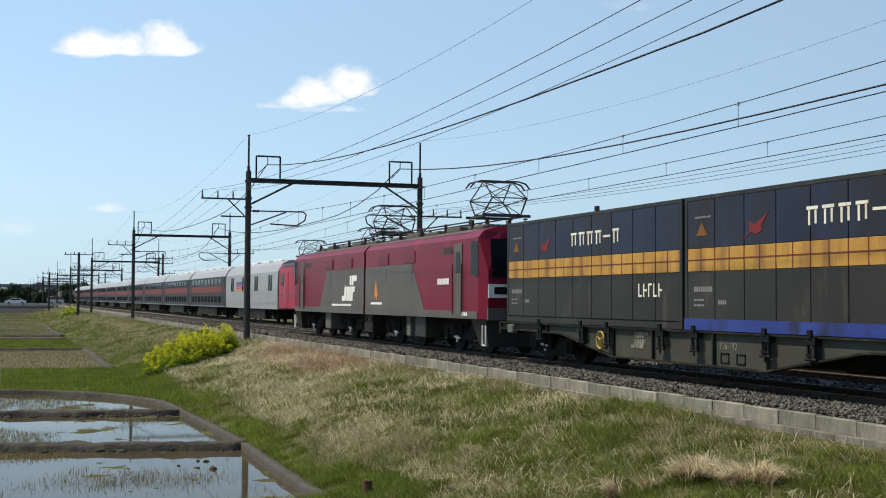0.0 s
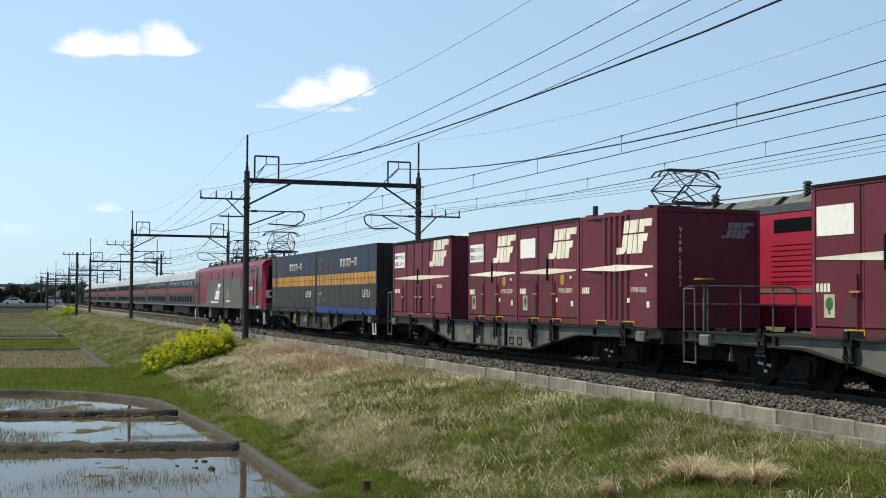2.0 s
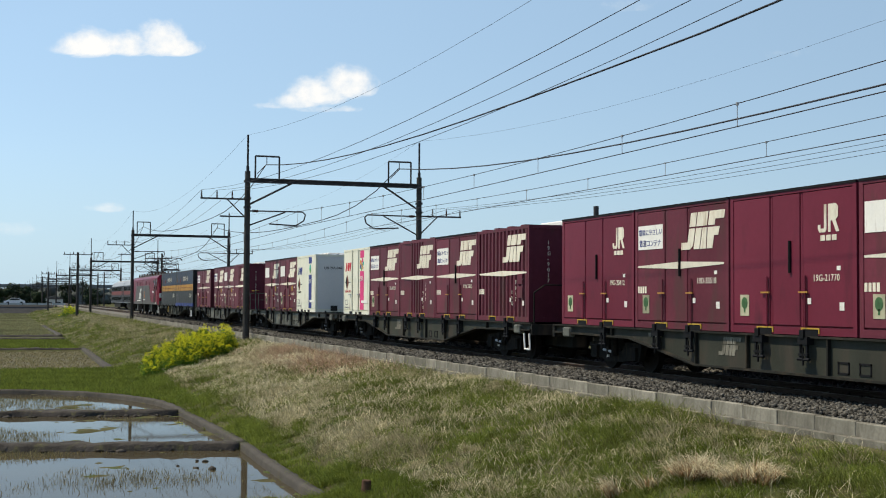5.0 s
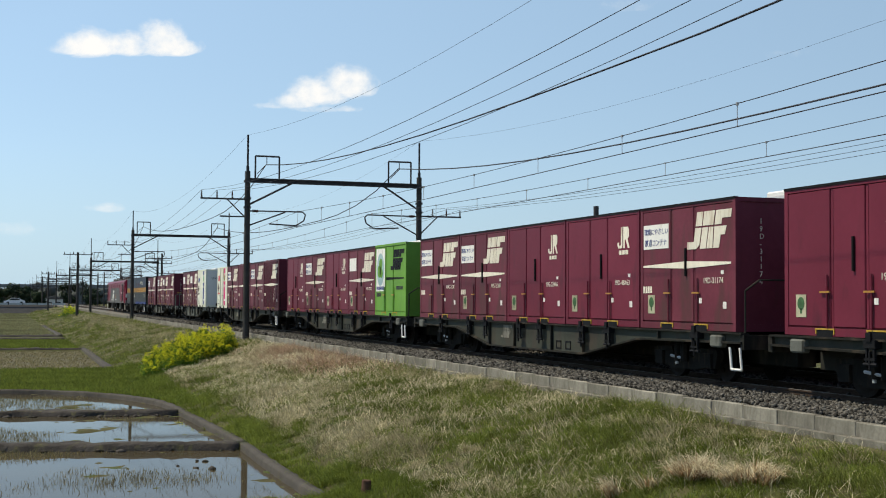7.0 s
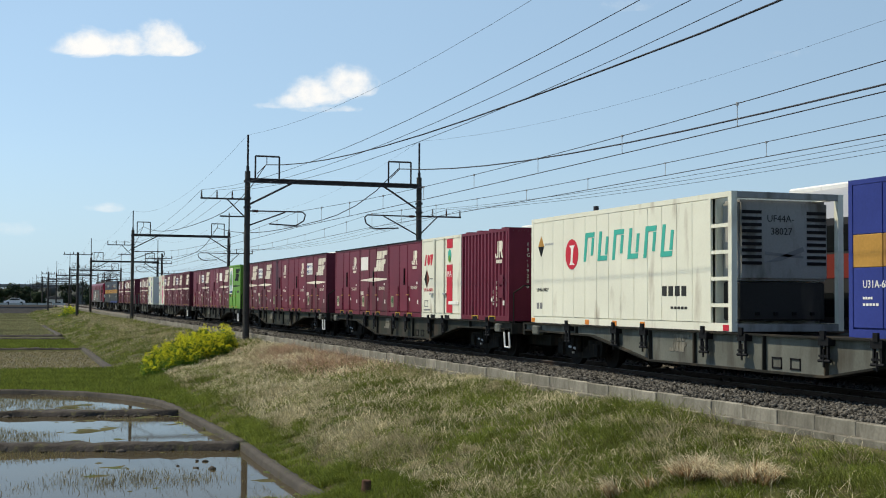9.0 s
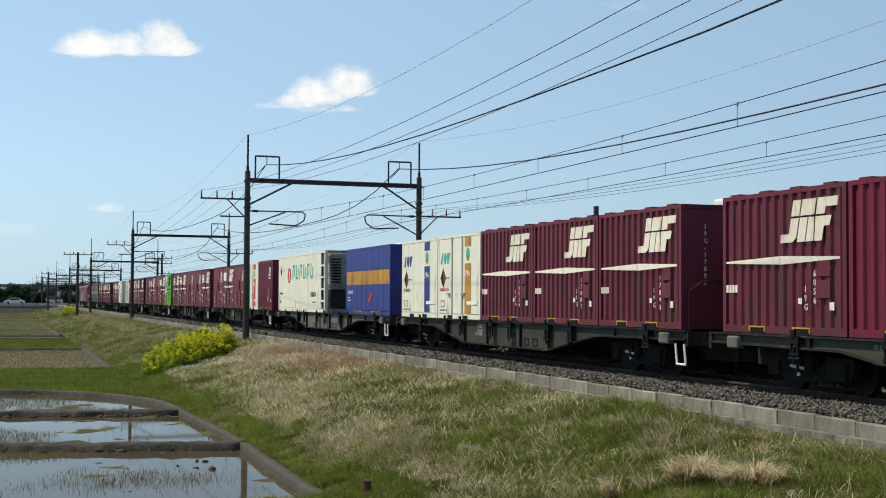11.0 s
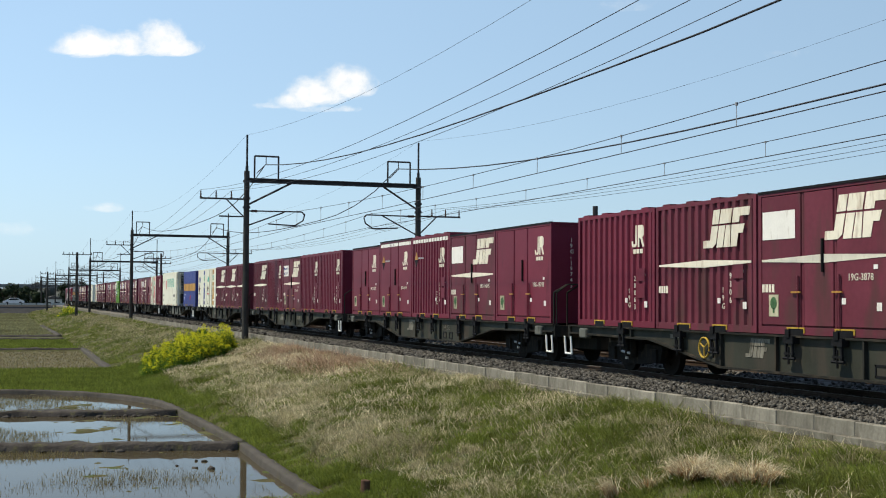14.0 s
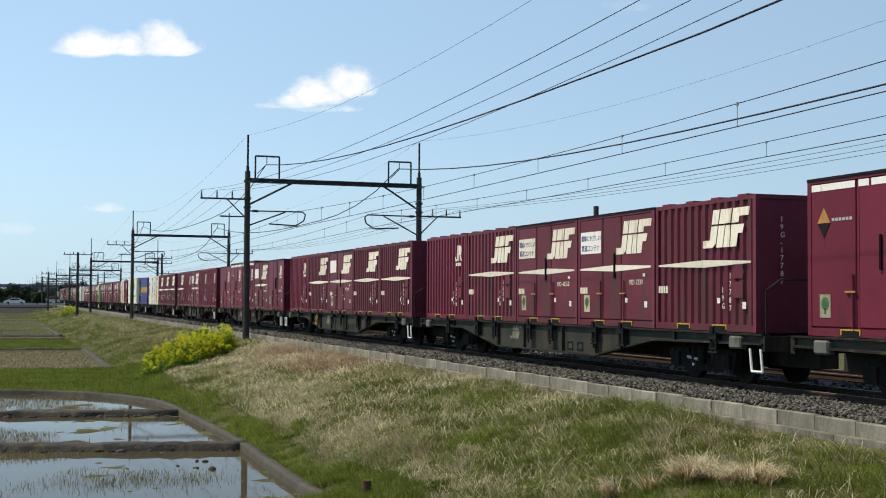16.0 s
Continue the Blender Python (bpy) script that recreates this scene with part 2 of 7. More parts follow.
def tube(bm, a, b, r, n=8, r2=None):
    """A round bar from a to b, tapering from r to r2."""
    a, b = Vector(a), Vector(b)
    q = (b - a).to_track_quat("Z", "Y")
    rings = []
    for c, rad in ((a, r), (b, r if r2 is None else r2)):
        rings.append([bm.verts.new(c + q @ Vector((rad * math.cos(2 * math.pi * i / n), rad * math.sin(2 * math.pi * i / n), 0))) for i in range(n)])
    for i in range(n):
        bm.faces.new((rings[0][i], rings[0][(i + 1) % n], rings[1][(i + 1) % n], rings[1][i]))
    bm.faces.new(rings[0][::-1])
    bm.faces.new(rings[1])
    return bm


def pipe(bm, pts, r, n=6):
    for a, b in zip(pts, pts[1:]):
        tube(bm, a, b, r, n)
    return bm


def slab(bm, pts, d):
    """A flat plate: outline pts, extruded by the vector d."""
    d = Vector(d)
    a = [bm.verts.new(Vector(p)) for p in pts]
    b = [bm.verts.new(Vector(p) + d) for p in pts]
    bm.faces.new(a[::-1])
    bm.faces.new(b)
    n = len(a)
    for i in range(n):
        bm.faces.new((a[i], a[(i + 1) % n], b[(i + 1) % n], b[i]))
    return bm


def mesh_of(name, bm, material, smooth=False, fix=True):
    if fix:
        bmesh.ops.recalc_face_normals(bm, faces=bm.faces[:])
    me = bpy.data.meshes.new(name)
    bm.to_mesh(me)
    bm.free()
    me.materials.append(material)
    if smooth:
        me.polygons.foreach_set("use_smooth", [True] * len(me.polygons))
    return me


def bevelled(bm, w=0.02, seg=1):
    bmesh.ops.bevel(bm, geom=bm.edges[:] + bm.verts[:], offset=w, segments=seg, affect="EDGES")
    return bm


def part(name, bm, material, parent, label="", smooth=False):
    """One mesh object under a thing or under a part. bm may be a ready mesh."""
    me = bm if isinstance(bm, bpy.types.Mesh) else mesh_of(name, bm, material, smooth)
    ob = new(name, me)
    ob.parent = parent
    return tagged(ob, label)


def thing(name, label, category, group="", kind="", m=None):
    ob = new(name)
    ob.empty_display_size = 0.2
    if m is not None:
        ob.matrix_basis = m
    return tagged(ob, label, category, group, kind)


def solid(name, bm, material, label, category, group="", kind="", m=None, smooth=False):
    ob = new(name, mesh_of(name, bm, material, smooth))
    if m is not None:
        ob.matrix_basis = m
    return tagged(ob, label, category, group, kind)


def soup(name, verts, faces, material):
    """One mesh from arrays: verts (n, 3), faces (m, 3)."""
    me = bpy.data.meshes.new(name)
    me.vertices.add(len(verts))
    me.vertices.foreach_set("co", np.ascontiguousarray(verts, np.float32).ravel())
    me.loops.add(faces.size)
    me.loops.foreach_set("vertex_index", np.ascontiguousarray(faces, np.int32).ravel())
    me.polygons.add(len(faces))
    me.polygons.foreach_set("loop_start", np.arange(0, faces.size, faces.shape[1], dtype=np.int32))
    me.materials.append(material)
    me.update(calc_edges=True)
    return me


# side decoration: s metres from the front end along the side, h metres above the base
def side_slab(bm, pts, length, x, d=0.006):
    return slab(bm, [(x, length / 2 - s, h) for s, h in pts], (-d, 0, 0))


def side_rect(bm, s0, s1, h0, h1, length, x, d=0.006):
    return box(bm, x - d, x, length / 2 - s1, length / 2 - s0, h0, h1)


def lettering(body, size, material, parent, origin, along=(0, -1, 0), up=(0, 0, 1), name="lettering", align="LEFT"):
    cu = bpy.data.curves.new("text", "FONT")
    cu.body, cu.size, cu.extrude, cu.align_x = body, size, 0.002, align
    cu.resolution_u = 2
    tmp = bpy.data.objects.new("text", cu)
    scene.collection.objects.link(tmp)
    me = bpy.data.meshes.new_from_object(tmp.evaluated_get(bpy.context.evaluated_depsgraph_get()))
    bpy.data.objects.remove(tmp)
    bpy.data.curves.remove(cu)
    me.materials.clear()
    me.materials.append(material)
    a, u = Vector(along), Vector(up)
    n = a.cross(u)
    m3 = Matrix((a, u, n)).transposed().to_4x4()
    me.transform(Matrix.Translation(origin) @ m3)
    ob = new(name, me)
    ob.parent = parent
    return ob

# ---- ground ----
rng = np.random.default_rng(7)


def wave(x, y, s, seed):
    """Smooth noise in -1..1 from a few turned sine waves."""
    r = np.random.default_rng(seed)
    out = 0
    for k in range(6):
        a, ph, f = r.uniform(0, 6.28), r.uniform(0, 6.28), s * r.uniform(0.6, 1.8)
        out = out + np.sin((x * np.cos(a) + y * np.sin(a)) * f + ph)
    return out / 3.0


def paddy_edge(y):
    """How far the flooded paddies reach towards the bank; the far corner is rounded."""
    return np.interp(y, [21, 25.9, 29.5, 31, 34.3, 38.6, 41.7, 43.2, 44.4, 45.7, 46.8, 48.0, 48.9, 49.5], [5.12, 5.16, 5.26, 5.28, 5.2, 5.06, 4.98, 4.75, 4.4, 3.9, 3.3, 2.3, 1.2, -0.3])


def bank_z(x, y):
    """Height of the ground: fields, the grassy bank up to the kerb, the track bed, and the fields beyond."""
    x, y = np.asarray(x, float), np.asarray(y, float)
    k = np.clip((x - 5.35) / (11.55 - 5.35), 0, 1)
    rise = 1.36 * (k + 0.10 * np.sin(k * math.pi)) + 0.06 * k ** 4
    z = -1.86 + rise
    right = np.clip((x - 21.5) / 4.0, 0, 1)
    z = np.where(x > 20, -0.5 - right * 1.4, z)
    soft = np.clip((x - 5.2) / 0.8, 0, 1) * np.clip((11.6 - x) / 0.5, 0, 1)
    z = z + soft * (0.075 * wave(x, y, 1.1, 3) + 0.05 * wave(x, y, 3.5, 4)) - 0.02 * np.clip((x - 11.0) / 0.4, 0, 1) * (x < 12)
    # a raised farm lane where the camera stands
    lane = np.clip((9.0 - y) / 5.0, 0, 1) * (x < 11.0)
    z = np.where(x < 11.6, z + lane * np.clip(-0.05 - z, 0, 3), z)
    # paddies lie lower than the lanes between them
    paddy = (x < paddy_edge(y) + 0.22) & (y > 21.6) & (y < 50)
    z = np.where(paddy, -1.985 + 0.035 * wave(x, y, 2.3, 5) + 0.03 * wave(x, y, 7.0, 6), z)
    dry = (x < 5.0) & (y > 64) & (y < 88)
    z = np.where(dry, -1.98 + 0.02 * wave(x, y, 3.0, 8), z)
    return z


def build_ground():
    xs = np.concatenate([[-3000, -900, -300, -120, -60, -30, -18], np.arange(-12, 5.0, 0.25), [5.0, 5.08, 5.3], np.arange(5.6, 11.7, 0.3),
                         [11.75, 14, 17, 20, 21.5, 23, 25.5, 30, 60, 150, 400, 1200, 3000]])
    ys = np.concatenate([[-300, -60, -20, 0, 4, 5, 6, 7], np.arange(8, 21.5, 0.5), [21.5, 21.62], np.arange(22, 50.6, 0.25),
                         np.arange(51, 64, 1.0), [64, 64.1], np.arange(66, 88, 2.0), [87.9, 88], np.arange(92, 180, 6.0), [200, 240, 300, 400, 600, 1000, 1800, 4500]])
    gx, gy = np.meshgrid(xs, ys, indexing="ij")
    gz = bank_z(gx, gy)
    v = np.stack([gx, gy, gz], -1).reshape(-1, 3)
    n = len(ys)
    i, j = np.meshgrid(np.arange(len(xs) - 1), np.arange(n - 1), indexing="ij")
    a = (i * n + j).ravel()
    f = np.stack([a, a + n, a + n + 1, a + 1], 1)
    me = soup("ground", v, f, M_SOIL)
    me.polygons.foreach_set("use_smooth", [True] * len(me.polygons))
    tagged(new("ground", me), "soil of the grassy railway bank and flat paddy fields", "ground", kind="structure")


build_ground()


def water_material():
    m = mat("shallow_paddy_water", (0.055, 0.046, 0.028), 0.03, var=0.2, scale=0.5)
    p = m.node_tree.nodes["Principled BSDF"]
    p.inputs["IOR"].default_value = 1.18
    p.inputs["Specular IOR Level"].default_value = 0.25
    b = m.node_tree.nodes.new("ShaderNodeBump")
    n = m.node_tree.nodes.new("ShaderNodeTexNoise")
    n.inputs["Scale"].default_value = 5
    b.inputs["Strength"].default_value, b.inputs["Distance"].default_value = 0.05, 0.01
    m.node_tree.links.new(n.outputs["Fac"], b.inputs["Height"])
    m.node_tree.links.new(b.outputs[0], p.inputs["Normal"])
    return m


M_WATER = water_material()
for y0, y1 in ((21.7, 30.3), (30.3, 39.6), (39.6, 49.4)):
    steps = np.linspace(y0, y1, 14)
    outline = [(-14, y1, -2.3), (-14, y0, -2.3)] + [(float(paddy_edge(y)) + 0.03, float(y), -2.3) for y in steps]
    solid("water", slab(bmesh.new(), outline, (0, 0, 0.355)), M_WATER, "shallow muddy water standing in a flooded paddy", "water", "flooded paddies", "structure")


def ridge_path(name, pts, width, z0, z1, material, label, wob=0.03, seed=1, step=0.3):
    """A low bank along a line of points with worn, uneven edges."""
    pts = np.array(pts, float)
    run = np.concatenate([[0], np.cumsum(np.linalg.norm(np.diff(pts, axis=0), axis=1))])
    n = max(2, int(run[-1] / step))
    at = np.linspace(0, run[-1], n + 1)
    line = np.stack([np.interp(at, run, pts[:, 0]), np.interp(at, run, pts[:, 1])], 1)
    tang = np.gradient(line, axis=0)
    tang /= np.linalg.norm(tang, axis=1, keepdims=True)
    prof = [(-0.62, z0), (-0.5, z1 - 0.05), (-0.36, z1), (0.36, z1), (0.5, z1 - 0.05), (0.62, z0)]
    r = np.random.default_rng(seed)
    bm = bmesh.new()
    rows = []
    for c, d in zip(line, tang):
        row = []
        for k, (w, z) in enumerate(prof):
            q = c + np.array([-d[1], d[0]]) * (w * width + r.normal(0, wob))
            row.append(bm.verts.new((q[0], q[1], z + (r.normal(0, wob * 0.7) if 0 < k < 5 else 0))))
        rows.append(row)
    for p, q in zip(rows, rows[1:]):
        for k in range(5):
            bm.faces.new((p[k], p[k + 1], q[k + 1], q[k]))
    bm.faces.new(rows[0])
    bm.faces.new(rows[-1][::-1])
    return solid(name, bm, material, label, "bank", "paddy banks", "structure", smooth=True)


def ridge(name, x0, y0, x1, y1, *rest):
    return ridge_path(name, ((x0, y0), (x1, y1)), *rest)


MUDLABEL = "dark worn mud bank between flooded paddies"
ridge("paddy_bank", -14, 33.9, 5.3, 30.05, 0.55, -2.1, -1.77, M_MUD, MUDLABEL, 0.022, 2)
ridge("paddy_bank", -14, 42.8, 5.05, 39.25, 0.5, -2.1, -1.79, M_MUD, MUDLABEL, 0.03, 3)
ridge_path("paddy_bank", [(float(paddy_edge(y)) + 0.13, y) for y in np.arange(21.4, 30.2, 0.5)], 0.24, -2.1, -1.78, M_EDGING, "grey concrete edging wall of a flooded paddy", 0.012, 4)
ridge_path("paddy_bank", [(float(paddy_edge(y)) + 0.13, y) for y in np.arange(30.2, 39.4, 0.5)], 0.24, -2.1, -1.78, M_EDGING, "grey concrete edging wall of a flooded paddy", 0.012, 5)
ridge_path("paddy_bank", [(float(paddy_edge(y)) + 0.13, y) for y in np.arange(39.2, 49.5, 0.3)] + [(-3, 50.2), (-14, 51)], 0.26, -2.1, -1.78, M_EDGING, "curved grey concrete edging wall of a flooded paddy", 0.012, 6)


def build_clods():
    """Dark clods of mud along the banks and in the shallows."""
    ico = bmesh.new()
    bmesh.ops.create_icosphere(ico, subdivisions=1, radius=1)
    base = np.array([v.co[:] for v in ico.verts])
    tri = np.array([[v.index for v in f.verts] for f in ico.faces])
    ico.free()
    r = np.random.default_rng(77)
    x = np.concatenate([r.uniform(-4, 5.0, 90), r.uniform(-4, 5.1, 40), r.normal(4.1, 0.35, 5)])
    y = np.concatenate([40.18 - 0.186 * x[:90] - r.uniform(0.15, 0.5, 90), 31.1 - 0.2 * x[90:130] - r.uniform(0.2, 0.45, 40), r.normal(27.3, 0.5, 5)])
    n = len(x)
    size = r.uniform(0.025, 0.085, (n, 1)) * np.array([[1.4, 1.0, 0.55]])
    v = base[None] * (1 + r.normal(0, 0.38, (n, 12, 1))) * size[:, None, :] + np.stack([x, y, np.full(n, -1.935)], 1)[:, None, :]
    me = soup("mud_clods", v.reshape(-1, 3), (tri[None] + (np.arange(n) * 12)[:, None, None]).reshape(-1, 3), M_MUD)
    tagged(new("mud_clods", me), "dark wet clods of mud in the shallow water", "mud", kind="stuff")


build_clods()
ridge("paddy_bank", -14, 88.4, 5.2, 88.4, 0.5, -2.1, -1.74, M_MUD, "bare earth bank beside a dry paddy", 0.03, 8)
ridge("paddy_bank", 5.2, 88.4, 5.0, 64, 0.4, -2.1, -1.76, M_EDGING, "grey concrete edging wall of a dry paddy", 0.015, 9)
ridge("paddy_bank", -14, 109, 4.9, 109, 0.8, -2.1, -1.70, M_MUD, "bare earth bank beside a dry paddy", 0.04, 10)
ridge("paddy_bank", -14, 118, 4.9, 118, 0.8, -2.1, -1.70, M_EDGING, "grey concrete edging wall of a dry paddy", 0.04, 11)
ridge("paddy_bank", 4.9, 118, 4.6, 160, 0.5, -2.1, -1.70, M_EDGING, "grey concrete edging wall of a dry paddy", 0.03, 12)
for y0, y1 in ((64.2, 87.9),):
    bm = bmesh.new()
    box(bm, -40, 4.85, y0, y1, -2.3, -1.955)
    solid("dry_paddy", bm, M_STUBBLE, "brown stubble mud of a drained paddy", "field", "", "structure")


# ---- track bed, kerb, rails, sleepers ----
def build_trackbed():
    prof = [(11.82, -0.75), (11.84, -0.20), (12.5, -0.16), (13.0, -0.14), (14.95, -0.16), (15.8, -0.22), (16.7, -0.16), (18.8, -0.14), (19.8, -0.2), (20.9, -0.6)]
    ys = np.concatenate([np.arange(-40, 130, 1.0), np.arange(130, 600, 20.0), [900, 2000]])
    v, f = [], []
    n = len(prof)
    for y in ys:
        for x, z in prof:
            v.append((x, y, z + 0.015 * math.sin(3.1 * y + 5 * x)))
    for i in range(len(ys) - 1):
        for k in range(n - 1):
            a = i * n + k
            f.append((a, a + 1, a + n + 1, a + n))
    me = soup("track_ballast_bed", np.array(v), np.array(f), M_BALLAST)
    tagged(new("track_ballast_bed", me), "bed of grey-brown crushed stone under both tracks", "ballast", kind="structure")


build_trackbed()


def build_stones():
    """Loose crushed stone on the shoulder beside the near track and between the rails."""
    ico = bmesh.new()
    bmesh.ops.create_icosphere(ico, subdivisions=1, radius=1)
    base = np.array([v.co[:] for v in ico.verts])
    tri = np.array([[v.index for v in f.verts] for f in ico.faces])
    ico.free()
    sets = []
    for x0, x1, y0, y1, dens, size in ((11.9, 13.35, 10, 30, 700, 0.031), (11.9, 13.35, 30, 60, 280, 0.038), (11.9, 13.35, 60, 130, 40, 0.06),
                                       (13.45, 14.5, 10, 40, 60, 0.036), (14.5, 16.8, 10, 40, 60, 0.04), (14.5, 17.3, 40, 110, 40, 0.055)):
        n = int((x1 - x0) * (y1 - y0) * dens)
        sets.append(np.stack([rng.uniform(x0, x1, n), rng.uniform(y0, y1, n), np.full(n, size)], 1))
    s = np.concatenate(sets)
    n = len(s)
    # the heap leans up against the kerb and towards the sleepers
    z = np.interp(s[:, 0], [11.84, 12.1, 12.6, 13.0, 14.95, 15.8, 16.7], [-0.19, -0.13, -0.10, -0.12, -0.14, -0.2, -0.15]) + rng.normal(0, 0.015, n)
    scale = s[:, 2:3] * rng.uniform(0.6, 1.35, (n, 3))
    v = base[None] * (1 + rng.normal(0, 0.26, (n, 12, 1)))
    v = v * scale[:, None, :]
    a = rng.uniform(0, 6.28, n)
    b = rng.uniform(-0.7, 0.7, n)
    ca, sa, cb, sb = np.cos(a)[:, None], np.sin(a)[:, None], np.cos(b)[:, None], np.sin(b)[:, None]
    x, y, zz = v[..., 0], v[..., 1], v[..., 2]
    y, zz = y * cb - zz * sb, y * sb + zz * cb
    x, y = x * ca - y * sa, x * sa + y * ca
    v = np.stack([x + s[:, 0:1], y + s[:, 1:2], zz + z[:, None]], -1)
    f = tri[None] + (np.arange(n) * 12)[:, None, None]
    me = soup("ballast_stones", v.reshape(-1, 3), f.reshape(-1, 3), M_BALLAST)
    tagged(new("ballast_stones", me), "loose angular grey-brown crushed stones beside the rails", "ballast", kind="stuff")


build_stones()


def build_kerb():
    top = thing("kerb", "low weathered concrete retaining kerb along the ballast", "kerb", kind="structure")
    shapes = []
    for lean in (0.0, 0.008, -0.008):
        bm = box(bmesh.new(), 11.70 + lean, 11.83 + lean, -0.493, 0.493, -0.75, -0.165 + lean)
        shapes.append(mesh_of("kerb_block", bevelled(bm, 0.012), M_KERB))
    for i in range(120):
        ob = part("kerb_block", shapes[(i * 7 + i // 3) % 3], None, top)
        ob.location = (0, 9.2 + i, 0)
    bm = bmesh.new()
    for y in np.arange(130, 500, 6.0):
        box(bm, 11.70, 11.83, y, y + 5.98, -0.75, -0.165)
    tagged(part("far_blocks", bm, M_KERB, top), kind="stuff")
    bm = bmesh.new()
    for y in np.arange(8, 130, 2.0):
        box(bm, 11.53, 11.69, y, y + 1.99, -0.78, -0.385)
    part("footing", bm, M_KERB, top)


build_kerb()


def build_rails():
    prof = [(-0.06, -0.15), (0.06, -0.15), (0.06, -0.135), (0.012, -0.12), (0.012, -0.04), (0.033, -0.03), (0.033, -0.004), (-0.033, -0.004), (-0.033, -0.03), (-0.012, -0.04), (-0.012, -0.12), (-0.06, -0.135)]
    for track in (13.97, 17.75):
        for side in (-0.5335, 0.5335):
            x = track + side
            bm = slab(bmesh.new(), [(x + a, -60, z) for a, z in prof], (0, 1500, 0))
            rail = solid("rail", bm, M_RAIL, "brown rusted steel rail with polished head", "rail", "rails", "structure")
            bm = box(bmesh.new(), x - 0.028, x + 0.028, -60, 1440, -0.004, 0.0)
            part("rail_head", bm, M_RAILTOP, rail, "polished running surface")
    me = mesh_of("sleeper", bevelled(box(bmesh.new(), -1.0, 1.0, -0.11, 0.11, -0.3, -0.145), 0.02), M_SLEEPER)
    for track in (13.97, 17.75):
        for i in range(75):
            ob = new("sleeper", me)
            ob.location = (track, 10 + 0.62 * i * (1 if track < 15 else 1.3), 0)
            tagged(ob, "concrete sleeper half buried in ballast", "sleeper", "sleepers", "structure")


build_rails()


# ---- overhead line ----
POLE_L, POLE_R = 11.39, 20.3


